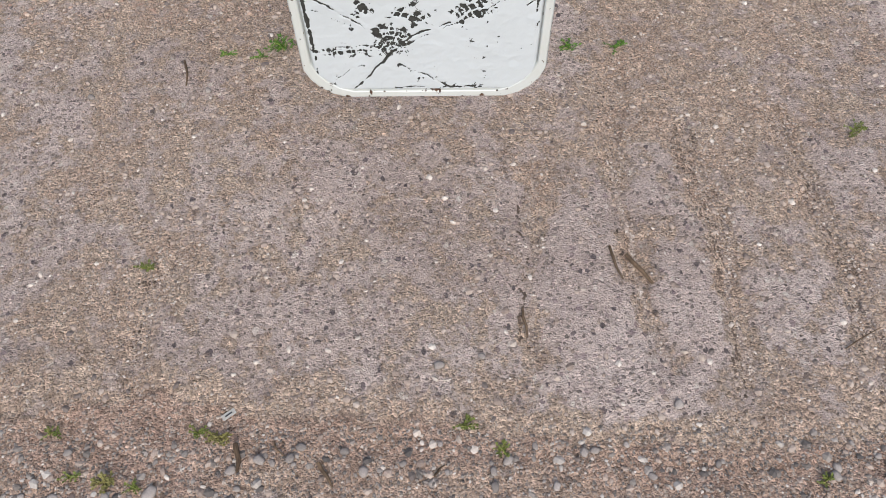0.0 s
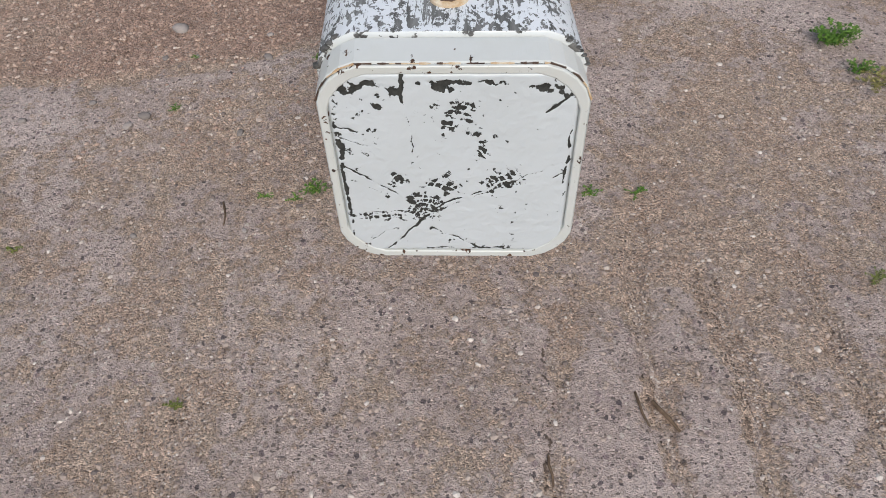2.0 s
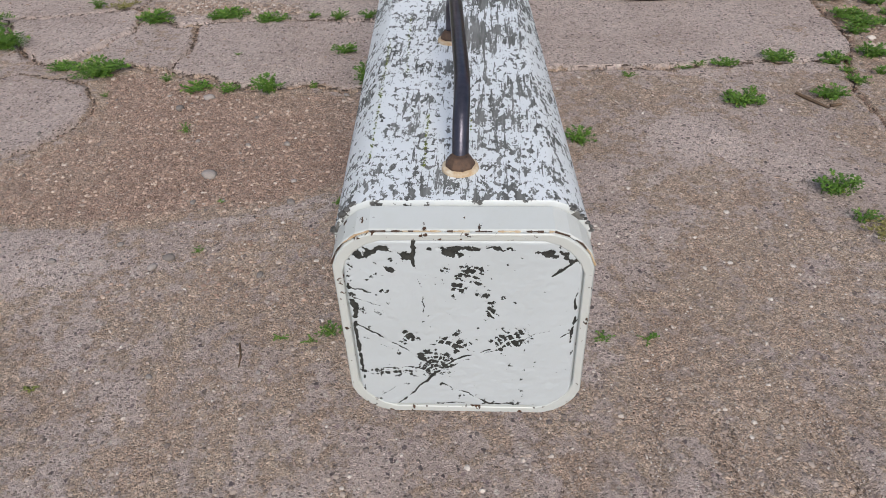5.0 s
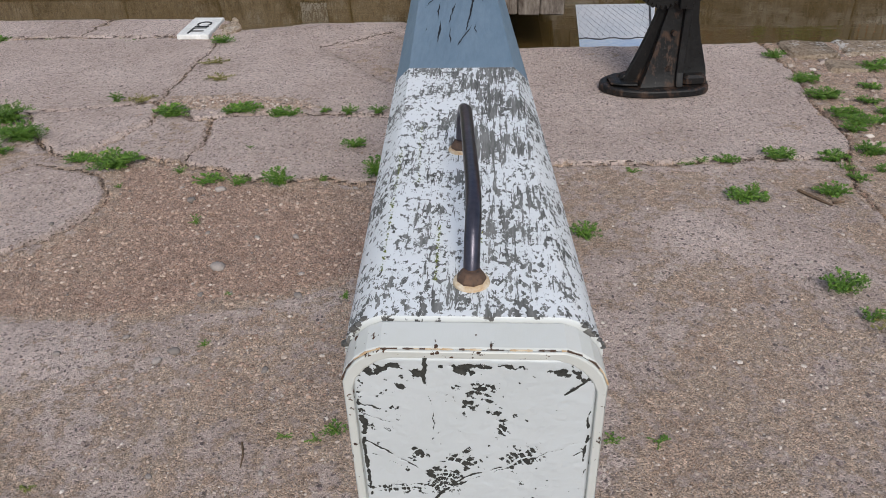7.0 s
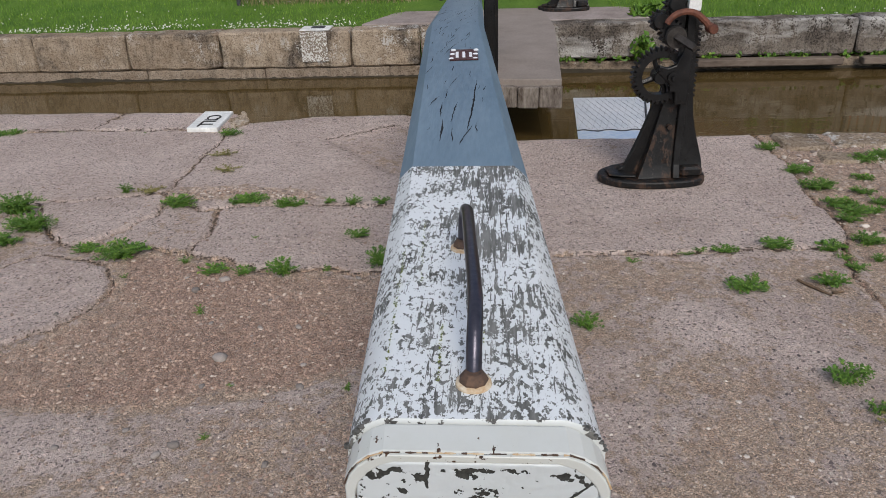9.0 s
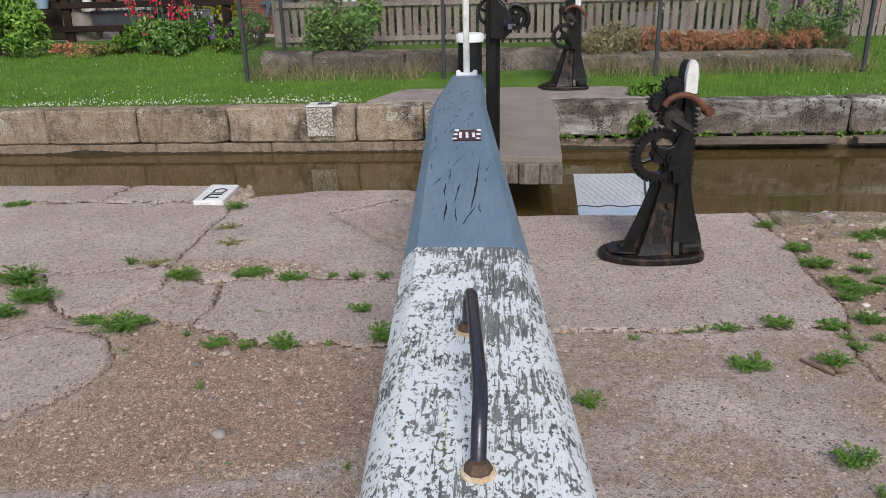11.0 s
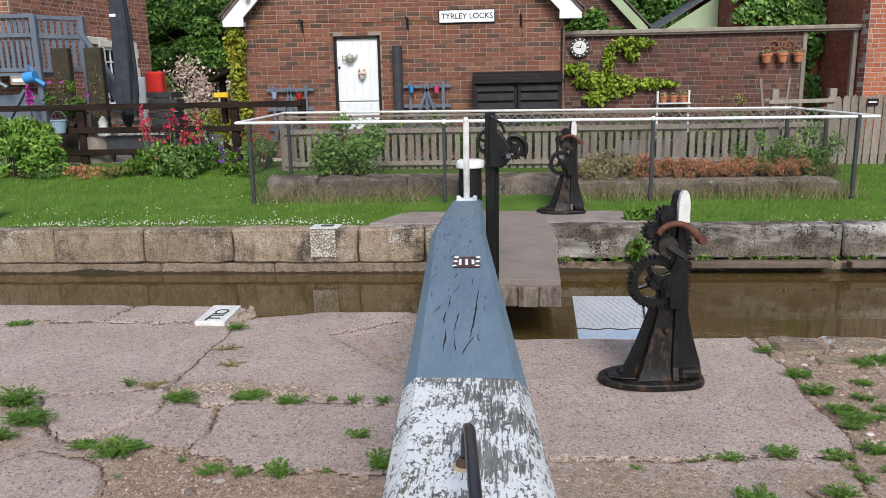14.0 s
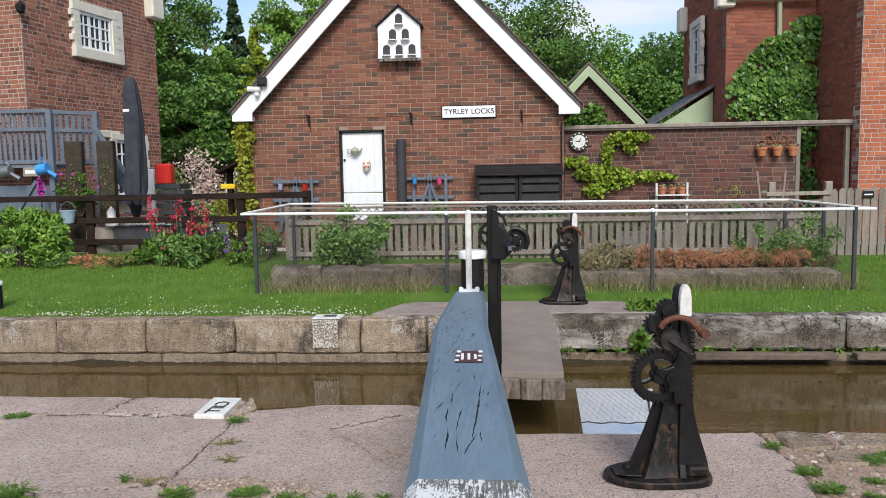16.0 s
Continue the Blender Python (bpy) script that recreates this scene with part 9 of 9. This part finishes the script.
_l3.new(_n3.new("ShaderNodeNewGeometry").outputs["Random Per Island"], _r3.inputs["Fac"])
_l3.new(_r3.outputs["Color"], _s3.inputs["Base Color"])
_s3.inputs["Roughness"].default_value = 0.95
M_GREYGRIT, _n4, _l4, _s4 = nodes_of("grey_gravel")
_r4 = _n4.new("ShaderNodeValToRGB")
_r4.color_ramp.elements[0].color, _r4.color_ramp.elements[1].color = (0.075, 0.066, 0.062, 1), (0.47, 0.42, 0.375, 1)
for _p, _c in ((0.45, (0.175, 0.148, 0.130, 1)), (0.8, (0.27, 0.235, 0.21, 1))):
    _x = _r4.color_ramp.elements.new(_p)
    _x.color = _c
_l4.new(_n4.new("ShaderNodeNewGeometry").outputs["Random Per Island"], _r4.inputs["Fac"])
_l4.new(_r4.outputs["Color"], _s4.inputs["Base Color"])
_s4.inputs["Roughness"].default_value = 0.92
M_CRUMB = plain("dark_crumbs", (0.045, 0.033, 0.027), (0.15, 0.11, 0.085), 0.95, 30, 90)
_l.new(_r.outputs["Color"], _s.inputs["Base Color"])
_s.inputs["Roughness"].default_value = 0.9


def some(lo, gain, off=0.0):
    return lambda d: np.clip(lo + gain * (d - off), lo, 1.0)


grit_stuff("loose_grit", 62000, (-1.15, 1.3), (-0.6, 1.35), 0.0009, 0.0046, some(0.05, 2.2, 0.30), 61, "fine loose grit on the concrete", M_GRIT)
grit_stuff("embedded_stones", 7600, (-1.15, 1.3), (-0.6, 1.35), 0.0028, 0.0105, some(0.55, 0.5, 0.3), 68, "worn stones standing out of the concrete", M_GRIT, 2.4)
grit_stuff("gravel", 15000, (-1.25, 1.3), (-0.66, -0.28), 0.0012, 0.0052, some(0.30, 1.2, 0.3), 62, "fine grey grit at the slab's broken edge", M_GREYGRIT)
grit_stuff("gravel", 1500, (-1.25, 1.3), (-0.66, -0.29), 0.0030, 0.0125, some(0.45, 1.0, 0.3), 74, "loose grey gravel at the slab's broken edge", M_GREYGRIT, 3.5)
grit_stuff("gravel", 60000, (-3.2, 0.0), (0.9, 3.5), 0.0018, 0.0110, some(0.04, 1.8, 0.45), 63, "loose stones and grit on bare earth", M_EARTHGRIT, 4.0)
grit_stuff("gravel", 2000, (-3.2, 0.0), (0.9, 3.5), 0.0028, 0.0150, some(0.03, 1.8, 0.45), 73, "scattered paler stones on bare earth", M_PALEGRIT, 5.0)
grit_stuff("gravel", 22000, (0.2, 3.2), (1.0, 4.3), 0.0020, 0.012, some(0.06, 1.2, 0.35), 64, "loose stones and grit beside the slab", M_GRIT)
grit_stuff("embedded_stones", 9000, (-3.2, 1.8), (1.3, 4.8), 0.0030, 0.0090, some(0.5, 0.2), 69, "worn stones standing out of the slabs", M_GRIT, 2.2)
grit_stuff("rubble_stones", 420, (1.85, 3.2), (2.7, 4.35), 0.010, 0.034, some(0.0, 4.0, 0.4), 65, "broken stones along the canal edge", M_GRIT)
grit_stuff("rubble_stones", 2600, (-1.95, -0.75), (3.17, 3.47), 0.003, 0.020, lambda d: np.clip(2.4 * (d - 0.35), 0.0, 1.0), 66, "broken hard core between the slabs", M_GRIT)
CRACKS = [CRACK1, CRACK2, CRACK3, CRACK4, CRACK5, CRACK6, SLAB_C[1:8], SLAB_DR, [(-4.6, 4.62), (-2.0, 4.62)], [(-3.03, 4.62), (-3.0, 5.1)], HOLLOW[3:] + HOLLOW[:2]]
for k, line in enumerate(CRACKS):
    run = sum(math.dist(p, q) for p, q in zip(line, line[1:]))
    grit_stuff("crack_grit", int(1500 * run), None, None, 0.0016, 0.0060, some(1.0, 0.0), 80 + k, "dark crumbs and grit along a crack", M_CRUMB, 2.0, line, 0.0065)
for k, line in enumerate(GROOVES):
    run = sum(math.dist(p, q) for p, q in zip(line, line[1:]))
    # the dark crumbs also paint in the shade along each groove's left edge
    side = [(x - 0.022, y) for x, y in line]
    grit_stuff("groove_grit", int((420, 1700, 700, 420, 520)[k] * run), None, None, 0.0014, 0.0050, some(1.0, 0.0), 95 + k, "dark grit, partly standing for shade, on the left of a worn groove", M_CRUMB, 2.0, side, 0.010)
    grit_stuff("groove_grit", int(2600 * run), None, None, 0.0012, 0.0048, some(1.0, 0.0), 105 + k, "pale loose grit filling a worn groove", M_GRIT, 2.4, line, 0.024)
for k, (x0, x1, y0, y1, z1) in enumerate(((1.90, 2.22, 4.03, 4.36, 0.012), (2.25, 2.66, 4.10, 4.37, 0.006), (2.70, 3.15, 4.02, 4.38, 0.016), (3.18, 3.75, 4.08, 4.38, 0.010), (2.05, 2.42, 3.78, 4.00, 0.002), (2.60, 2.98, 3.72, 3.97, 0.004))):
    me = worn_block(x0, x1, y0, y1, -0.10, z1, 60 + k, 5, 0.022, 0.02)
    me.materials.append(M_COPE)
    ob = new("edge_stone", me)
    ob.parent = towpath
